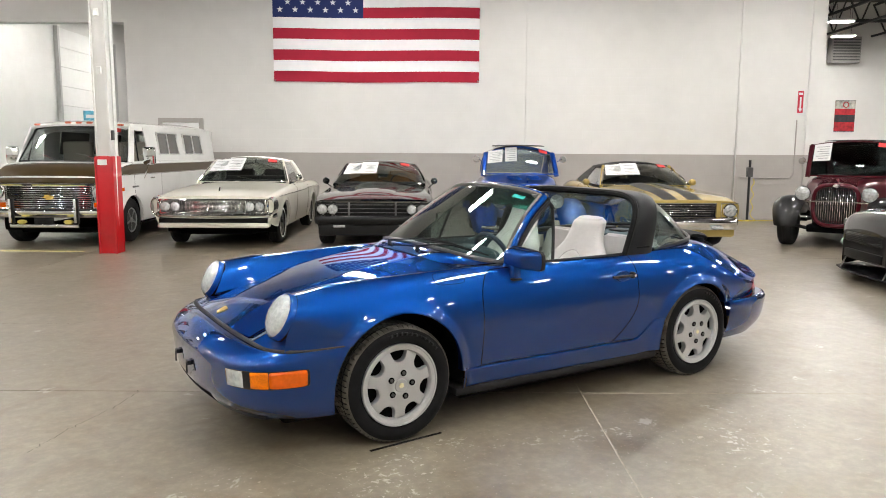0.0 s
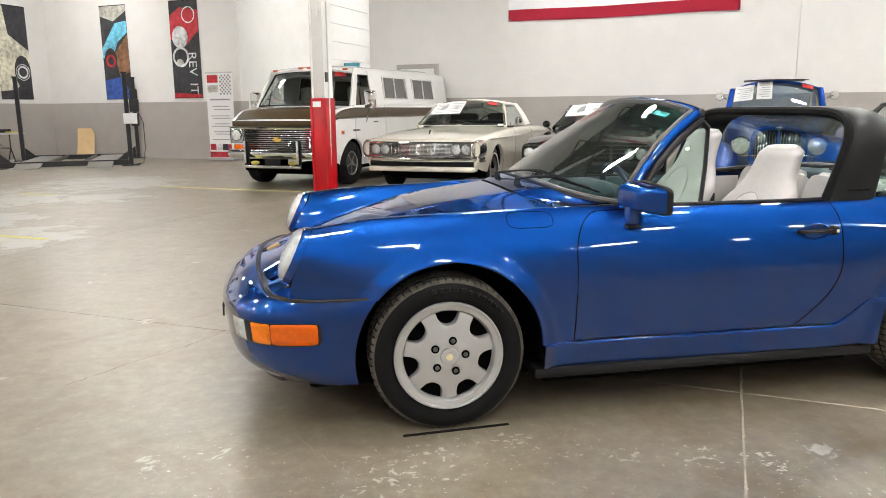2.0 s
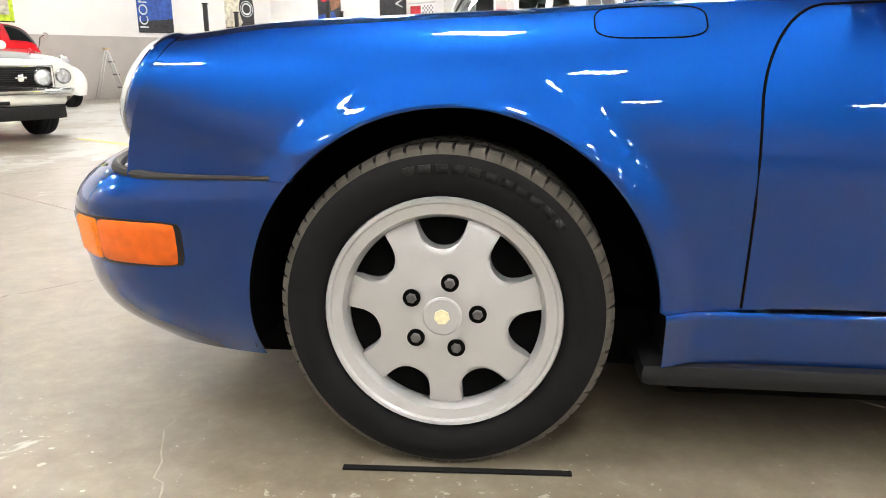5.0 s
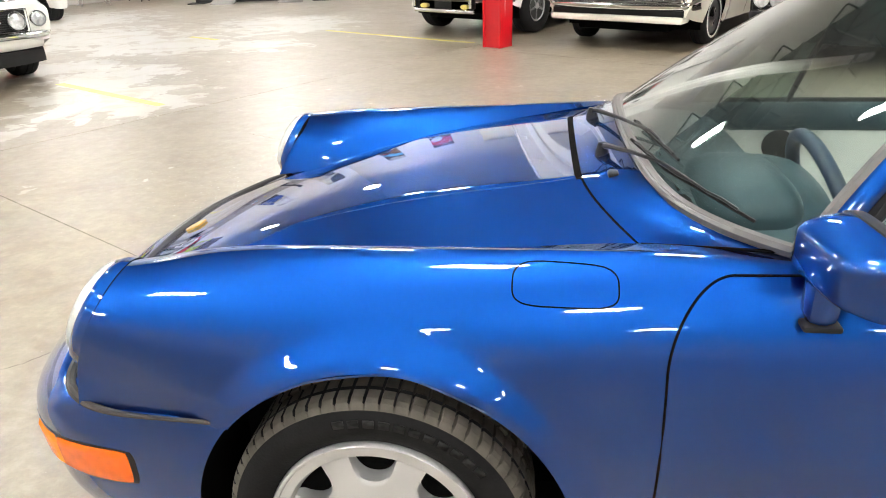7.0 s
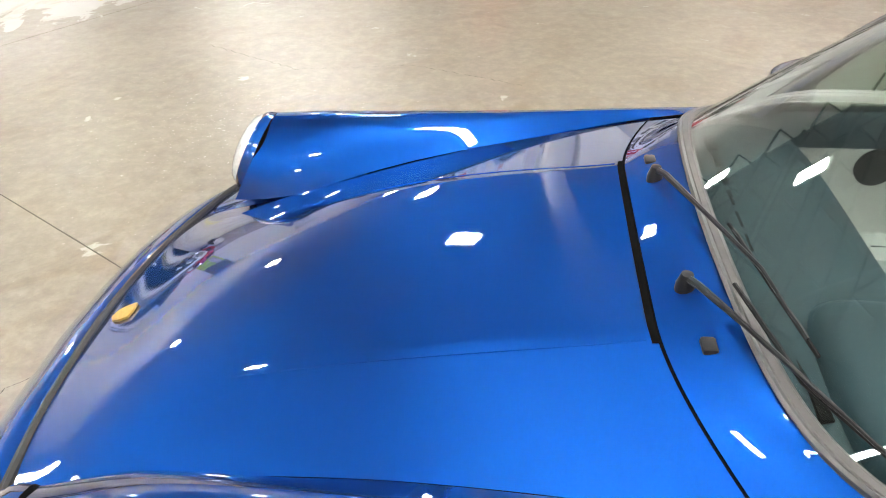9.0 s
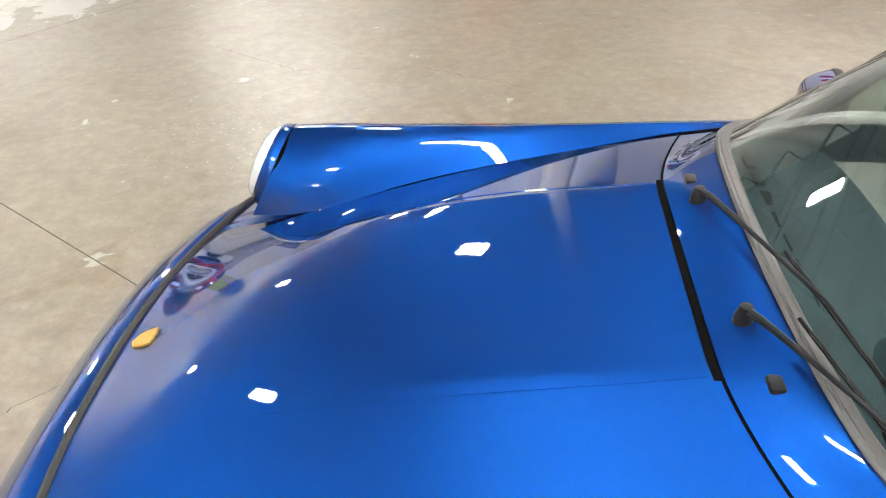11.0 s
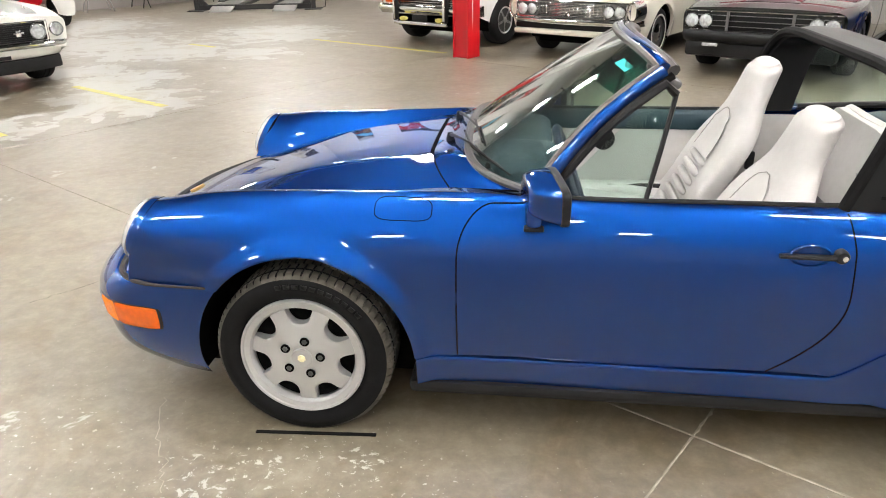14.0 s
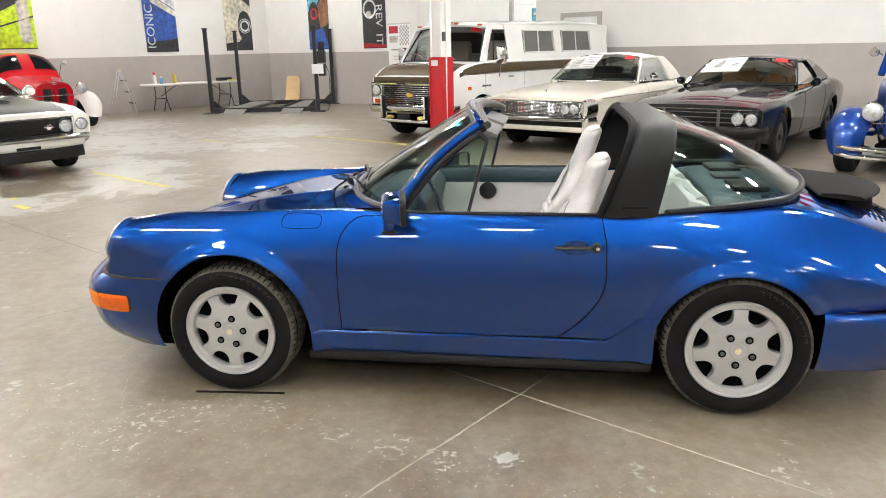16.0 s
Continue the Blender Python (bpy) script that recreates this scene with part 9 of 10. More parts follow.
for r in range(9):
    for c in range(6 if r % 2 == 0 else 5):
        cu_ = FU0 + cw_ * ((c + 0.5) / 6 if r % 2 == 0 else (c + 1.0) / 6)
        cz_ = FZ0 + 13 * SH - ch_ * (r + 1) / 10
        vs = [(cu_ + sx * 0.072, WALL_V - 0.046 + 0.010 * math.sin(cu_ * 3.1 + cz_ * 2.0), cz_ + sz * 0.072 + 0.010 * math.sin(cu_ * 1.7 + 0.5)) for sx, sz in star]
        part("star", mesh_bm(vs, [tuple(range(10))]), M_FLAGWHITE, canton, flat=True)
for u_, z_ in ((FU0, FZ0), (FU1, FZ0)):
    part("grommet", lathe_bm([(0.02, 0.0), (0.02, -0.006), (0.008, -0.006)], 12, axis="y", m=Matrix.Translation((u_ + 0.03 * (1 if u_ == FU0 else -1), WALL_V - 0.035, z_ + 0.03))), M_CHROME, flag)


# banners on the walls; each in its own axes: x across, z up, facing -y
def blob(x, z, rx, rz, n=24, y=-0.012, rot=0.0, part_=(0, 2 * math.pi)):
    v = []
    for k in range(n):
        t = part_[0] + (part_[1] - part_[0]) * k / n
        a, b = rx * math.cos(t), rz * math.sin(t)
        v.append((x + a * math.cos(rot) - b * math.sin(rot), y, z + a * math.sin(rot) + b * math.cos(rot)))
    return mesh_bm(v, [tuple(range(n))])


def ring_bm(x, z, r0, r1, y=-0.014, n=28):
    v = [(x + r * math.cos(2 * math.pi * k / n), y, z + r * math.sin(2 * math.pi * k / n)) for r in (r0, r1) for k in range(n)]
    return mesh_bm(v, [(k, (k + 1) % n, n + (k + 1) % n, n + k) for k in range(n)])


def banner(m, w, h, base, label, pieces=(), word=None, word_mat=None):
    e = thing("wall_banner", label, "banner", m, "banners on the walls")
    box_part("cloth", (-w / 2, w / 2, -0.008, 0.0, 0, h), base, e, 0.0)
    for z in (0.0, h):
        box_part("hem", (-w / 2, w / 2, -0.012, 0.002, z - 0.012, z + 0.012), M_BLACK_TRIM, e, 0.002)
    for nm, bm, mat in pieces:
        part(nm, bm, mat, e, flat=True)
    if word:
        turn = Matrix.Translation((word[2], -0.018, word[3])) @ Euler((radians(90), 0, 0)).to_matrix().to_4x4() @ Matrix.Rotation(radians(word[4]), 4, "Z")
        words = word[0].split()
        shift = [0.0] if len(words) == 1 else [-0.26 * len(words[1]) * word[1] - 0.1 * word[1], 0.31 * len(words[0]) * word[1] + 0.2 * word[1]]
        for w_, d_ in zip(words, shift):
            text_mesh("lettering", w_, word[1], 0.002, word_mat or M_PAPER, e, turn @ Matrix.Translation((d_, 0, 0)))
    return e


def flat_mat(name, c, v=0.75, sc=9):
    return material(name, c, rough=0.6, var=v, scale=sc)


B_DARK, B_BLUE, B_GREY, B_RED, B_SKY = flat_mat("print_black", (0.03, 0.03, 0.035)), flat_mat("print_blue", (0.03, 0.08, 0.32)), flat_mat("print_grey", (0.42, 0.40, 0.36)), flat_mat("print_red", (0.42, 0.02, 0.03)), flat_mat("print_sky", (0.12, 0.42, 0.68))
B_GREEN, B_SILVER, B_CREAM, B_BROWN = flat_mat("print_green", (0.42, 0.62, 0.02)), flat_mat("print_silver", (0.55, 0.56, 0.58)), flat_mat("print_cream", (0.55, 0.52, 0.42)), flat_mat("print_brown", (0.20, 0.10, 0.05))


def poly(pts, y=-0.012):
    return mesh_bm([(x, y, z) for x, z in pts], [tuple(range(len(pts)))])


north = lambda u, z: HALL @ pose(u, WALL_V - 0.012, z)
west = lambda v, z: HALL @ pose(LEFT_U + 0.012, v, z, 0, 0, 90)
P3W, PH = 0.90, 2.46
banner(north(-14.27, 1.60), P3W, PH, B_DARK, "tall printed wall banner showing a blue and brown old car", [
    ("print", poly([(-0.45, 1.35), (0.05, 2.0), (0.45, 2.05), (0.45, 1.75), (0.1, 1.5), (-0.1, 1.1), (-0.45, 1.1)]), B_SKY), ("print", poly([(-0.05, 1.2), (0.45, 1.7), (0.45, 0.7), (0.1, 0.6)]), B_BROWN),
    ("print", poly([(-0.45, 2.2), (0.0, 2.05), (0.45, 2.3), (0.45, 2.45), (-0.45, 2.45)]), B_GREY), ("print", blob(-0.18, 1.02, 0.22, 0.34, y=-0.013), B_DARK), ("print", ring_bm(-0.18, 1.02, 0.10, 0.17), B_RED), ("print", poly([(-0.45, 0.0), (0.45, 0.0), (0.2, 0.6), (-0.45, 0.5)]), B_BLUE)], None)
banner(north(-11.92, 1.60), 0.91, PH, B_DARK, "tall printed wall banner showing a red chrome engine", [
    ("print", poly([(-0.45, 1.5), (0.05, 1.35), (0.45, 1.7), (0.45, 2.2), (-0.1, 2.3), (-0.45, 2.1)]), B_RED), ("print", blob(-0.15, 1.55, 0.25, 0.28, y=-0.014), B_SILVER), ("print", ring_bm(0.15, 2.1, 0.18, 0.21), B_SILVER),
    ("print", ring_bm(-0.16, 1.05, 0.20, 0.26), B_SILVER), ("print", poly([(-0.45, 0), (0.45, 0), (0.45, 0.08), (-0.45, 0.14)]), B_RED), ("print", blob(-0.2, 0.9, 0.12, 0.1), B_GREY)], ("REV IT", 0.36, 0.20, 0.64, -90), B_SILVER)
banner(west(9.05, 1.62), 0.98, PH, B_BLUE, "tall printed wall banner showing a blue and silver car", [
    ("print", poly([(-0.49, 1.7), (0.49, 1.15), (0.49, 2.45), (-0.49, 2.45)]), B_SILVER), ("print", poly([(-0.25, 1.35), (0.49, 0.95), (0.49, 1.12), (-0.25, 1.55)]), B_CREAM), ("print", poly([(-0.49, 0), (0.49, 0), (0.49, 0.35), (-0.49, 0.25)]), B_DARK)], ("ICONIC", 0.34, -0.32, 0.68, 90), B_SILVER)
banner(west(11.65, 1.62), 0.98, PH, B_CREAM, "tall printed wall banner showing a cream car's wheel", [
    ("print", poly([(-0.49, 0), (0.49, 0), (0.49, 0.8), (0.0, 0.25), (-0.49, 0.2)]), B_DARK), ("print", poly([(-0.1, 1.7), (0.49, 1.3), (0.49, 2.45), (-0.2, 2.45)]), B_DARK), ("print", blob(0.24, 0.72, 0.25, 0.45, y=-0.013), B_DARK), ("print", ring_bm(0.24, 0.72, 0.12, 0.17), B_SILVER), ("print", ring_bm(0.24, 0.72, 0.20, 0.22), B_SILVER)], None)
banner(west(5.15, 1.75), 0.98, PH, B_GREEN, "tall printed wall banner in bright green and black", [
    ("print", poly([(-0.49, 0.75), (0.1, 1.05), (0.49, 1.35), (0.49, 2.45), (-0.49, 2.45)]), B_DARK), ("print", poly([(0.12, 0.15), (0.4, 0.15), (0.4, 1.3), (0.12, 1.1)]), B_GREY), ("print", poly([(-0.49, 0.45), (0.49, 0.75), (0.49, 0.79), (-0.49, 0.49)]), B_DARK)], None)

# roll-up stand
st = thing("roll_up_banner", "white roll-up banner stand with printed lines", "banner stand", HALL @ pose(-10.72, WALL_V - 0.30, 0, 0, 0, 0))
box_part("panel", (-0.40, 0.40, -0.004, 0.004, 0.06, 2.20), M_PAPER, st, 0.0)
box_part("base", (-0.43, 0.43, -0.10, 0.10, 0.0, 0.07), M_ALLOY, st, 0.015)
box_part("top_rail", (-0.41, 0.41, -0.012, 0.012, 2.19, 2.225), M_ALLOY, st, 0.004)
for i in range(7):
    for j in range(10):
        if (i + j) % 2 == 0:
            box_part("chequer", (0.02 + i * 0.05, 0.065 + i * 0.05, -0.008, -0.004, 1.66 + j * 0.05, 1.705 + j * 0.05), M_INK, st, 0.0)
box_part("logo_bar", (-0.36, -0.03, -0.008, -0.004, 1.96, 2.15), B_RED, st, 0.0)
box_part("logo_bar", (-0.36, -0.03, -0.008, -0.004, 1.72, 1.90), B_GREY, st, 0.0)
for i, z in enumerate((1.52, 1.36, 1.28, 1.12, 1.06, 0.92, 0.86, 0.72, 0.66, 0.52)):
    box_part("print_line", (-0.30 + 0.05 * (i % 3), 0.30 - 0.04 * (i % 2), -0.008, -0.004, z, z + (0.035 if i == 0 else 0.018)), M_INK, st, 0.0)
for k, mt in enumerate((B_RED, B_SILVER, B_DARK, B_RED)):
    box_part("photo", (-0.38 + k * 0.19, -0.20 + k * 0.19, -0.008, -0.004, 0.26, 0.42), mt, st, 0.0)
box_part("foot_band", (-0.40, 0.40, -0.008, -0.004, 0.08, 0.22), B_RED, st, 0.0)

# four-post lift
M_LIFT = material("lift_black", (0.014, 0.014, 0.015), rough=0.45, var=0.2, scale=8)
M_RAMP = material("ramp_steel", (0.20, 0.19, 0.18), rough=0.55, metal=0.2, var=0.15, scale=6)
lift = thing("four_post_lift", "black four-post car lift lowered to the floor", "car lift", HALL @ pose(-14.0, 8.65, 0, 0, 0, 40))
LW, LL = 2.80, 2.85
for x, y in ((0, 0), (LW, 0), (0, LL), (LW, LL)):
    p_ = box_part("post", (x - 0.048, x + 0.048, y - 0.045, y + 0.045, 0, 2.16), M_LIFT, lift, 0.01)
    box_part("post_cap", (x - 0.065, x + 0.065, y - 0.06, y + 0.06, 2.14, 2.17), M_LIFT, p_, 0.005)
    box_part("foot_plate", (x - 0.20, x + 0.20, y - 0.18, y + 0.18, 0, 0.02), M_LIFT, p_, 0.004)
    d_ = 1 if x == 0 else -1
    part("gusset", mesh_bm([(x + d_ * 0.06, y - 0.03, 0.02), (x + d_ * 0.30, y - 0.03, 0.02), (x + d_ * 0.28, y - 0.03, 0.14), (x + d_ * 0.06, y - 0.03, 0.34), (x + d_ * 0.06, y + 0.03, 0.02), (x + d_ * 0.30, y + 0.03, 0.02), (x + d_ * 0.28, y + 0.03, 0.14), (x + d_ * 0.06, y + 0.03, 0.34)],
                            [(0, 1, 2, 3), (4, 5, 6, 7), (0, 1, 5, 4), (1, 2, 6, 5), (2, 3, 7, 6), (3, 0, 4, 7)]), M_LIFT, p_, flat=True)
for y in (0, LL):
    box_part("cross_beam", (0.05, LW - 0.05, y - 0.06, y + 0.06, 0.02, 0.14), M_LIFT, lift, 0.01)
for x0 in (0.38, LW - 0.92):
    box_part("runway", (x0, x0 + 0.54, -0.05, LL + 0.05, 0.07, 0.12), M_RAMP, lift, 0.006)
    part("ramp", mesh_bm([(x0, -0.05, 0.115), (x0 + 0.54, -0.05, 0.115), (x0 + 0.54, -0.50, 0.004), (x0, -0.50, 0.004), (x0, -0.05, 0.09), (x0 + 0.54, -0.05, 0.09), (x0 + 0.54, -0.46, 0.0), (x0, -0.46, 0.0)], [(0, 1, 2, 3), (4, 5, 6, 7), (0, 3, 7, 4), (1, 2, 6, 5), (2, 3, 7, 6), (0, 1, 5, 4)]), M_RAMP, lift, flat=True)
box_part("inner_rail", (1.02, 1.08, 0, LL, 0.06, 0.13), M_LIFT, lift, 0.005)
box_part("inner_rail", (LW - 1.08, LW - 1.02, 0, LL, 0.06, 0.13), M_LIFT, lift, 0.005)
pu = box_part("power_unit", (LW + 0.07, LW + 0.27, -0.14, 0.12, 1.25, 1.55), M_LIFT, lift, 0.02, "black hydraulic power unit")
part("motor", lathe_bm([(0.08, 0.0), (0.09, 0.02), (0.09, 0.20), (0.07, 0.23), (0.001, 0.23)], 24, axis="z", m=Matrix.Translation((LW + 0.17, 0, 1.55))), M_LIFT, pu)
box_part("tank", (LW + 0.08, LW + 0.26, -0.12, 0.10, 0.92, 1.22), M_LIFT, pu, 0.02)
box_part("notice", (LW - 0.08, LW + 0.22, -0.155, -0.15, 0.98, 1.22), M_PAPER, pu, 0.0, "white instruction sheet")
part("hose", tube_bm([(LW + 0.22, 0.02, 1.3), (LW + 0.34, 0.0, 1.0), (LW + 0.34, -0.02, 0.4), (LW + 0.28, -0.05, 0.05), (LW + 0.05, -0.1, 0.02)], 0.010, 6), M_LIFT, pu)

# plywood offcut against the wall
pw = thing("plywood_sheet", "bent plywood sheet leaning on the grey wall", "plywood sheet", HALL @ pose(-15.55, WALL_V - 0.05, 0, 0, 0, 35))
rows_ = [[(x, -0.55 + 0.52 * (t**0.55), 0.80 * t) for x in (-0.22, 0.22)] for t in np.linspace(0, 1, 10)]
part("board", sheet(np.array(rows_), 0.012), material("plywood", (0.52, 0.36, 0.18), rough=0.6, var=0.12, scale=6, bump=0.1), pw)

# folding table with bottles
M_TABLE = material("grey_plastic_top", (0.60, 0.59, 0.56), rough=0.5, var=0.05)
tb = thing("folding_table", "long folding table with a pale plastic top by the wall", "table", HALL @ pose(-16.25, 9.55, 0, 0, 0, 90))
box_part("tabletop", (-1.45, 1.45, -0.36, 0.36, 0.70, 0.745), M_TABLE, tb, 0.012)
for x in (-1.05, 1.05):
    lg = part("leg_frame", tube_bm([(x - 0.10, -0.28, 0.0), (x, -0.28, 0.35), (x, -0.28, 0.70)], 0.014, 8), M_LIFT, tb)
    part("leg", tube_bm([(x + 0.10, -0.28, 0.0), (x, -0.28, 0.35)], 0.014, 8), M_LIFT, lg)
    part("leg", tube_bm([(x - 0.10, 0.28, 0.0), (x, 0.28, 0.35), (x, 0.28, 0.70)], 0.014, 8), M_LIFT, lg)
    part("leg", tube_bm([(x, -0.28, 0.35), (x, 0.28, 0.35)], 0.012, 8), M_LIFT, lg)
    part("brace", tube_bm([(x, 0.0, 0.40), (x * 0.5, 0.0, 0.70)], 0.010, 6), M_LIFT, lg)


def bottle(m, r, h, col, cap, label, spray=False):
    e = thing("bottle", label, "bottle", m, "bottles on the table")
    part("body", lathe_bm([(r * 0.95, 0.0), (r, 0.01), (r, h * 0.62), (r * 0.45, h * 0.80), (r * 0.38, h * 0.86), (0.001, h * 0.86)], 20, axis="z"), material("plastic_" + label.split()[0], col, rough=0.4, var=0.1), e)
    part("cap", lathe_bm([(r * 0.45, h * 0.84), (r * 0.45, h), (0.001, h)], 16, axis="z"), cap, e)
    if spray:
        part("trigger", box(bmesh.new(), -0.05, 0.03, -0.012, 0.012, h * 0.95, h * 1.05, 0.004), cap, e)


TB = HALL @ pose(-16.25, 9.55, 0.745, 0, 0, 90)
bottle(TB @ pose(-1.15, 0.05, 0), 0.045, 0.30, (0.75, 0.75, 0.74), material("cap_red", (0.6, 0.03, 0.03), rough=0.4), "white spray bottle with a red trigger on a table", True)
bottle(TB @ pose(-0.98, 0.0, 0), 0.05, 0.20, (0.12, 0.35, 0.55), M_PAPER, "blue plastic bottle on a folding table")
bottle(TB @ pose(-0.55, 0.05, 0), 0.055, 0.30, (0.65, 0.50, 0.06), material("cap_yellow", (0.6, 0.45, 0.05), rough=0.4), "yellow plastic oil bottle on a folding table")
bx = thing("tool_tray", "small dark tool tray on the table", "tool tray", TB @ pose(1.05, 0.0, 0))
box_part("tray", (-0.20, 0.20, -0.12, 0.12, 0, 0.09), M_LIFT, bx, 0.01)
cl = thing("folded_cloth", "folded yellow cloth on the table", "cloth", TB @ pose(1.2, -0.24, 0))
box_part("cloth", (-0.16, 0.16, -0.08, 0.08, 0, 0.03), material("yellow_cloth", (0.65, 0.58, 0.10), rough=0.9, var=0.15), cl, 0.012)

# stepladder
sl = thing("stepladder", "white aluminium stepladder standing by the wall", "stepladder", HALL @ pose(-16.2, 7.35, 0, 0, 0, 75))
for y in (-0.20, 0.20):
    part("front_rail", tube_bm([(0.32, y, 0), (0.0, y * 0.6, 1.18)], 0.018, 6), M_ALLOY, sl)
    part("back_rail", tube_bm([(-0.32, y, 0), (0.0, y * 0.6, 1.18)], 0.014, 6), M_ALLOY, sl)
for k in (0.25, 0.5, 0.75):
    box_part("step", (0.32 * (1 - k) - 0.05, 0.32 * (1 - k) + 0.05, -0.18 + 0.07 * k, 0.18 - 0.07 * k, 1.18 * k - 0.012, 1.18 * k + 0.012), M_LIFT, sl, 0.004)
box_part("top_cap", (-0.06, 0.06, -0.14, 0.14, 1.16, 1.20), material("ladder_cap", (0.5, 0.4, 0.25), rough=0.6), sl, 0.01)

# painted lines on the floor
for k, (u0, u1, v) in enumerate(((-7.6, -4.75, 6.62), (-6.9, -4.95, 2.10), (-5.35, -5.05, 0.52), (-5.9, -5.75, 0.66), (-9.0, -8.3, 5.1))):
    ln_ = hall_box("floor_line", u0, u1, v - 0.045, v + 0.045, 0.0005, 0.0025, M_YELLOW, "worn yellow line painted on the floor", "floor line", kind="structure")
strip = thing("rubber_strip", "thin black rubber strip lying on the floor", "rubber strip", pose(0.026, -0.812, 0.0, 0, 0, 3.3))
box_part("strip", (-0.217, 0.217, -0.008, 0.008, 0.0, 0.004), M_RUBBER, strip, 0.001)

# wall fittings
for u, r in ((7.44, 0.022), (2.56, 0.006)):
    o = part("wall_conduit" if r > 0.01 else "wall_seam", tube_bm([(u, WALL_V - r, 0.0 if r > 0.01 else 1.5), (u, WALL_V - r, ROOF)], r, 8), M_WALL)
    o.matrix_world = HALL
    tagged(o, "white painted conduit running up the wall", "conduit", "", "structure")
o = part("wall_conduit", tube_bm([(7.6, WALL_V - 0.02, 0.98), (8.75, WALL_V - 0.02, 0.96), (8.82, WALL_V - 0.02, 1.05), (8.82, WALL_V - 0.02, 2.3)], 0.014, 8), M_GREY)
o.matrix_world = HALL
tagged(o, "grey painted conduit along the lower wall", "conduit", "", "structure")
wall("wall_pier", WALL_END - 0.30, WALL_END + 0.02, WALL_V - 0.06, WALL_V, "white painted pier at the wall's end")
sg_ = thing("extinguisher_sign", "small red fire extinguisher sign with a white arrow", "sign", HALL @ pose(8.88, WALL_V - 0.01, 2.46))
box_part("plate", (-0.065, 0.065, -0.004, 0.0, 0, 0.50), material("sign_red", (0.55, 0.02, 0.05), rough=0.5, var=0.05), sg_, 0.001)
part("arrow", mesh_bm([(-0.018, -0.007, 0.36), (0.018, -0.007, 0.36), (0.018, -0.007, 0.10), (0.045, -0.007, 0.10), (0.0, -0.007, 0.02), (-0.045, -0.007, 0.10), (-0.018, -0.007, 0.10)], [tuple(range(7))]), M_PAPER, sg_, flat=True)
box_part("print_line", (-0.045, 0.045, -0.007, -0.004, 0.41, 0.46), M_PAPER, sg_, 0.0)
fx = thing("fire_extinguisher", "red fire extinguisher hung at the wall's end", "fire extinguisher", HALL @ pose(9.42, WALL_V + 0.12, 0.62))
part("cylinder", lathe_bm([(0.075, 0.0), (0.085, 0.02), (0.085, 0.38), (0.05, 0.45), (0.025, 0.48), (0.001, 0.48)], 28, axis="z"), material("extinguisher_red", (0.6, 0.015, 0.015), rough=0.25, coat=0.5), fx)
part("valve", box(bmesh.new(), -0.07, 0.05, -0.015, 0.015, 0.48, 0.55, 0.006), M_BLACK_TRIM, fx)
part("hose", tube_bm([(-0.05, 0, 0.5), (-0.12, -0.02, 0.4), (-0.11, -0.03, 0.15)], 0.012, 6), M_RUBBER, fx)
part("bracket", box(bmesh.new(), -0.06, -0.02, -0.12, 0.0, 0.15, 0.35), M_STEEL, fx)
cp = thing("charging_post", "slim black post with a box and a yellow cord", "power post", HALL @ pose(7.62, WALL_V - 0.45, 0))
part("pole", tube_bm([(0, 0, 0), (0, 0, 1.38)], 0.028, 10), M_LIFT, cp)
box_part("box", (-0.06, 0.06, -0.06, 0.06, 1.0, 1.22), M_STEEL, cp, 0.01)
box_part("foot", (-0.12, 0.12, -0.12, 0.12, 0, 0.02), M_LIFT, cp, 0.004)
M_CORD = material("yellow_cord", (0.62, 0.48, 0.05), rough=0.5, var=0.1)
cd = [(0.08 + 0.03 * math.sin(k), -0.02, 0.95 - 0.045 * k) for k in range(20)] + [(0.1 + 0.05 * k + 0.02 * math.sin(2 * k), -0.05 - 0.03 * math.sin(k), 0.012) for k in range(1, 12)]
part("cord", tube_bm(cd, 0.009, 6), M_CORD, cp)
part("cord", tube_bm([(-0.15 + 0.25 * math.cos(t) * (1 + t * 0.02), -0.12 + 0.10 * math.sin(t), 0.012 + 0.001 * t) for t in np.linspace(0, 12, 50)], 0.009, 6), M_CORD, cp)

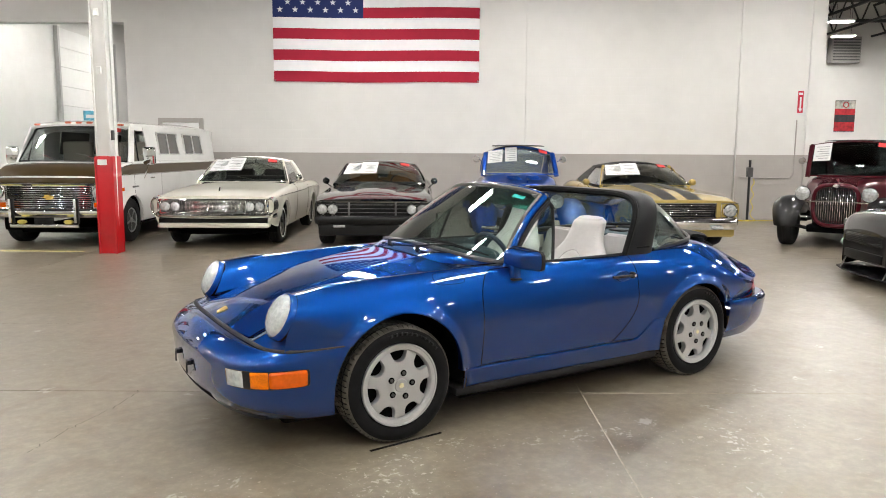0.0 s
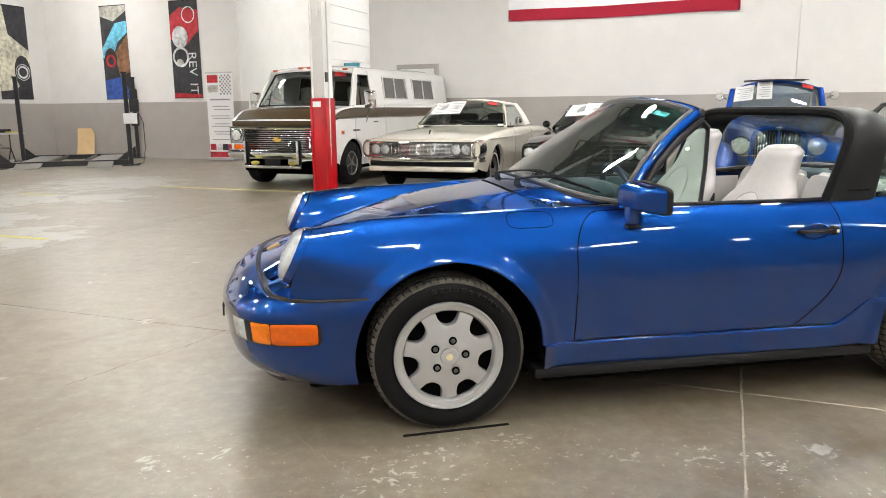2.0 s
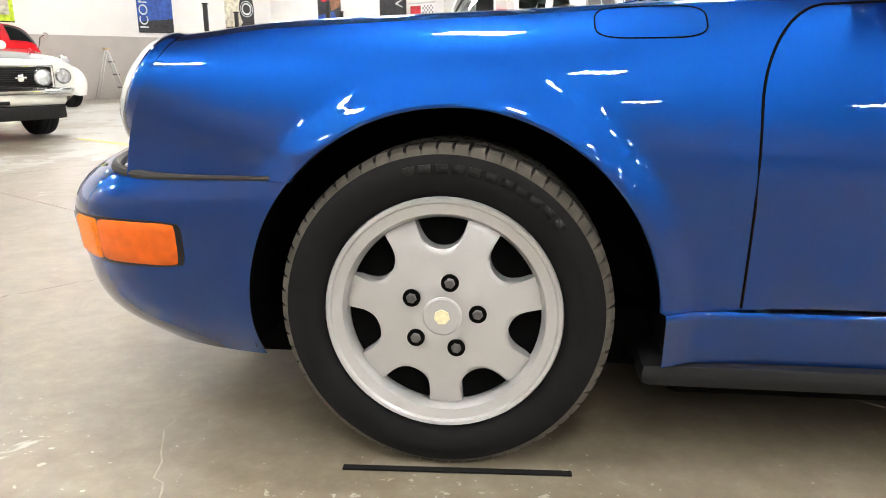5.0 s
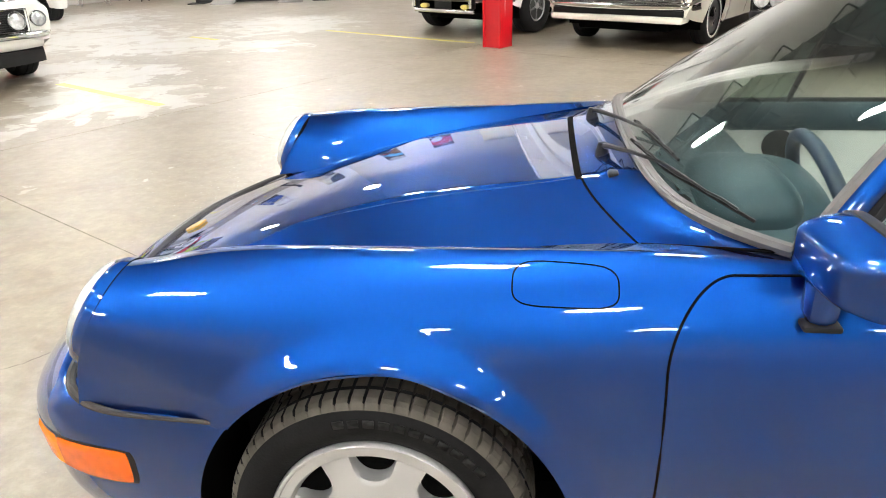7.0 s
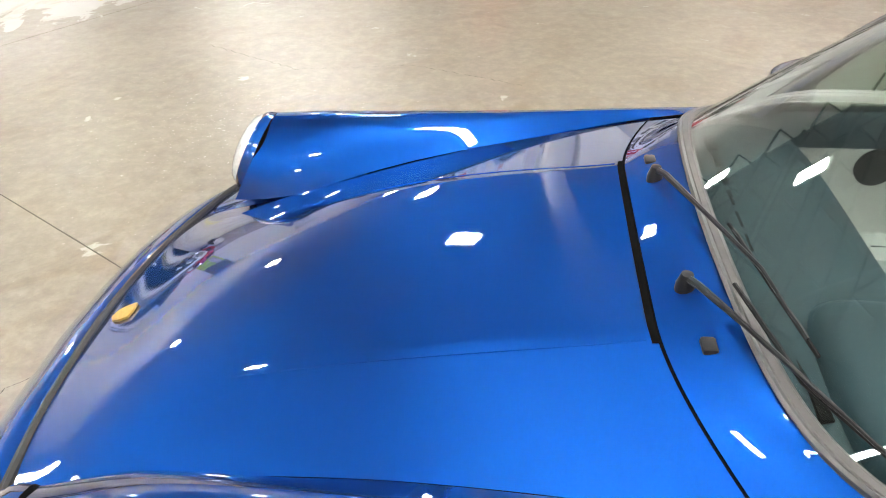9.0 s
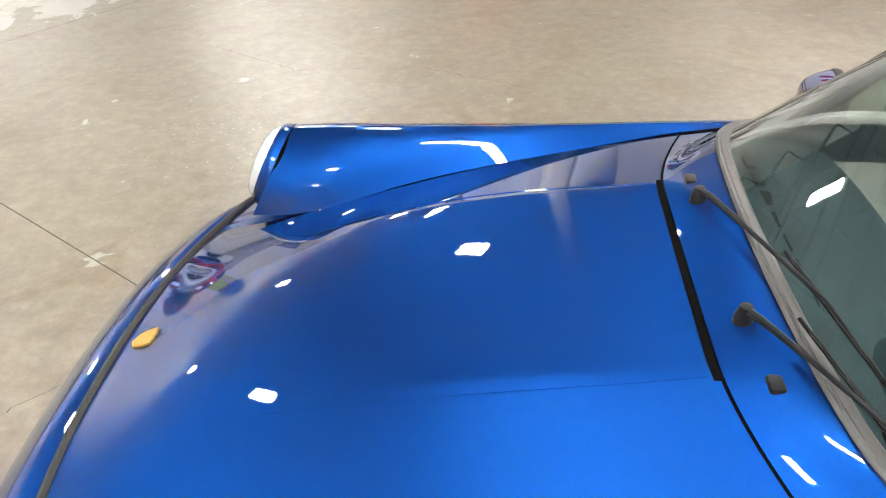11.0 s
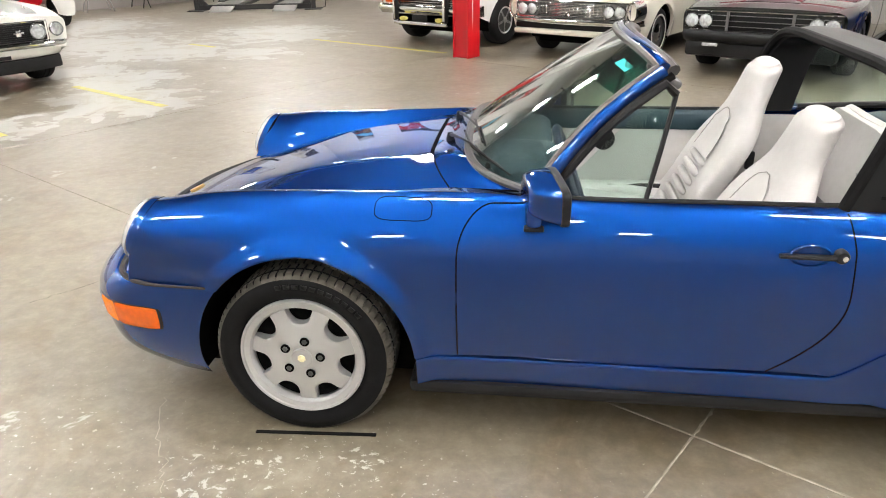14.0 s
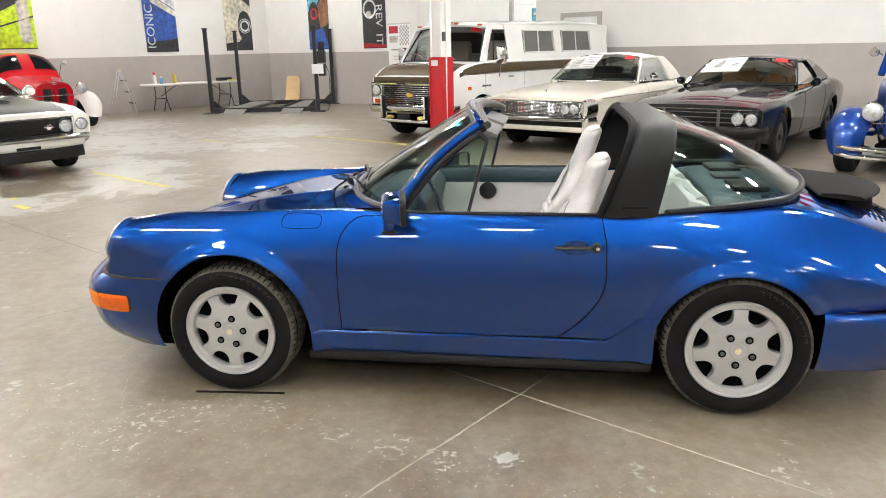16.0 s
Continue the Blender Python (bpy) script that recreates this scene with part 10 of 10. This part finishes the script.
# steel door behind the van
dr = thing("door_1", "white steel door in a grey frame behind the van", "door", HALL @ pose(-5.365, WALL_V, 0), kind="structure")
for x0, x1 in ((-0.515, -0.42), (0.42, 0.515)):
    box_part("door_frame", (x0, x1, -0.06, -0.002, 0, 2.27), M_GREY, dr, 0.004)
box_part("door_frame", (-0.42, 0.42, -0.06, -0.002, 2.17, 2.27), M_GREY, dr, 0.004)
box_part("door_leaf", (-0.415, 0.415, -0.04, -0.003, 0.01, 2.165), M_WHITE, dr, 0.003)
box_part("door_handle", (0.30, 0.38, -0.10, -0.04, 1.0, 1.03), M_STEEL, dr, 0.004)

# dock door on the bay's side wall
dk = thing("dock_door", "white sectional overhead door in the dock bay", "overhead door", HALL @ pose(-10.58, 19.2, 0, 0, 0, 90), kind="structure")
for k in range(9):
    box_part("door_panel", (-1.7, 1.9, -0.05, -0.005, 0.05 + k * 0.56, 0.05 + (k + 1) * 0.56 - 0.012), M_WHITE, dk, 0.008)
for x in (-1.76, 1.96):
    box_part("door_track", (x - 0.05, x + 0.05, -0.12, -0.002, 0, 5.1), M_ALLOY, dk, 0.004)
bs = thing("dock_sign", "blue printed sign in the dock bay", "sign", HALL @ pose(-9.9, 18.1, 2.3))
box_part("panel", (-0.28, 0.28, -0.02, 0.0, 0, 0.42), B_SKY, bs, 0.002)
box_part("print_line", (-0.2, 0.2, -0.026, -0.02, 0.2, 0.3), M_PAPER, bs, 0.0)
part("sign_post", tube_bm([(0, 0.02, -2.2), (0, 0.02, 0.1)], 0.02, 6), M_STEEL, bs)

# next bay: wall unit, poster, a white sport utility car
vt = thing("wall_heater", "grey louvred heater unit high on the far wall", "wall heater", HALL @ pose(15.75, 23.98, 4.95))
box_part("case", (-0.55, 0.55, -0.35, 0.0, 0, 0.95), material("heater_grey", (0.28, 0.27, 0.26), rough=0.5, var=0.1), vt, 0.02)
for k in range(8):
    box_part("louvre", (-0.5, 0.5, -0.37, -0.35, 0.08 + k * 0.105, 0.13 + k * 0.105), M_STEEL, vt, 0.002)
banner(HALL @ pose(16.05, 23.985, 2.42), 0.78, 1.15, B_RED, "red and black printed banner on the far wall", [("print", poly([(-0.39, 0.35), (0.39, 0.35), (0.39, 0.62), (-0.39, 0.62)]), B_DARK), ("print", poly([(-0.39, 0.85), (0.39, 0.85), (0.39, 1.15), (-0.39, 1.15)]), B_GREY), ("print", ring_bm(0.02, 1.0, 0.08, 0.12), B_RED)], None)
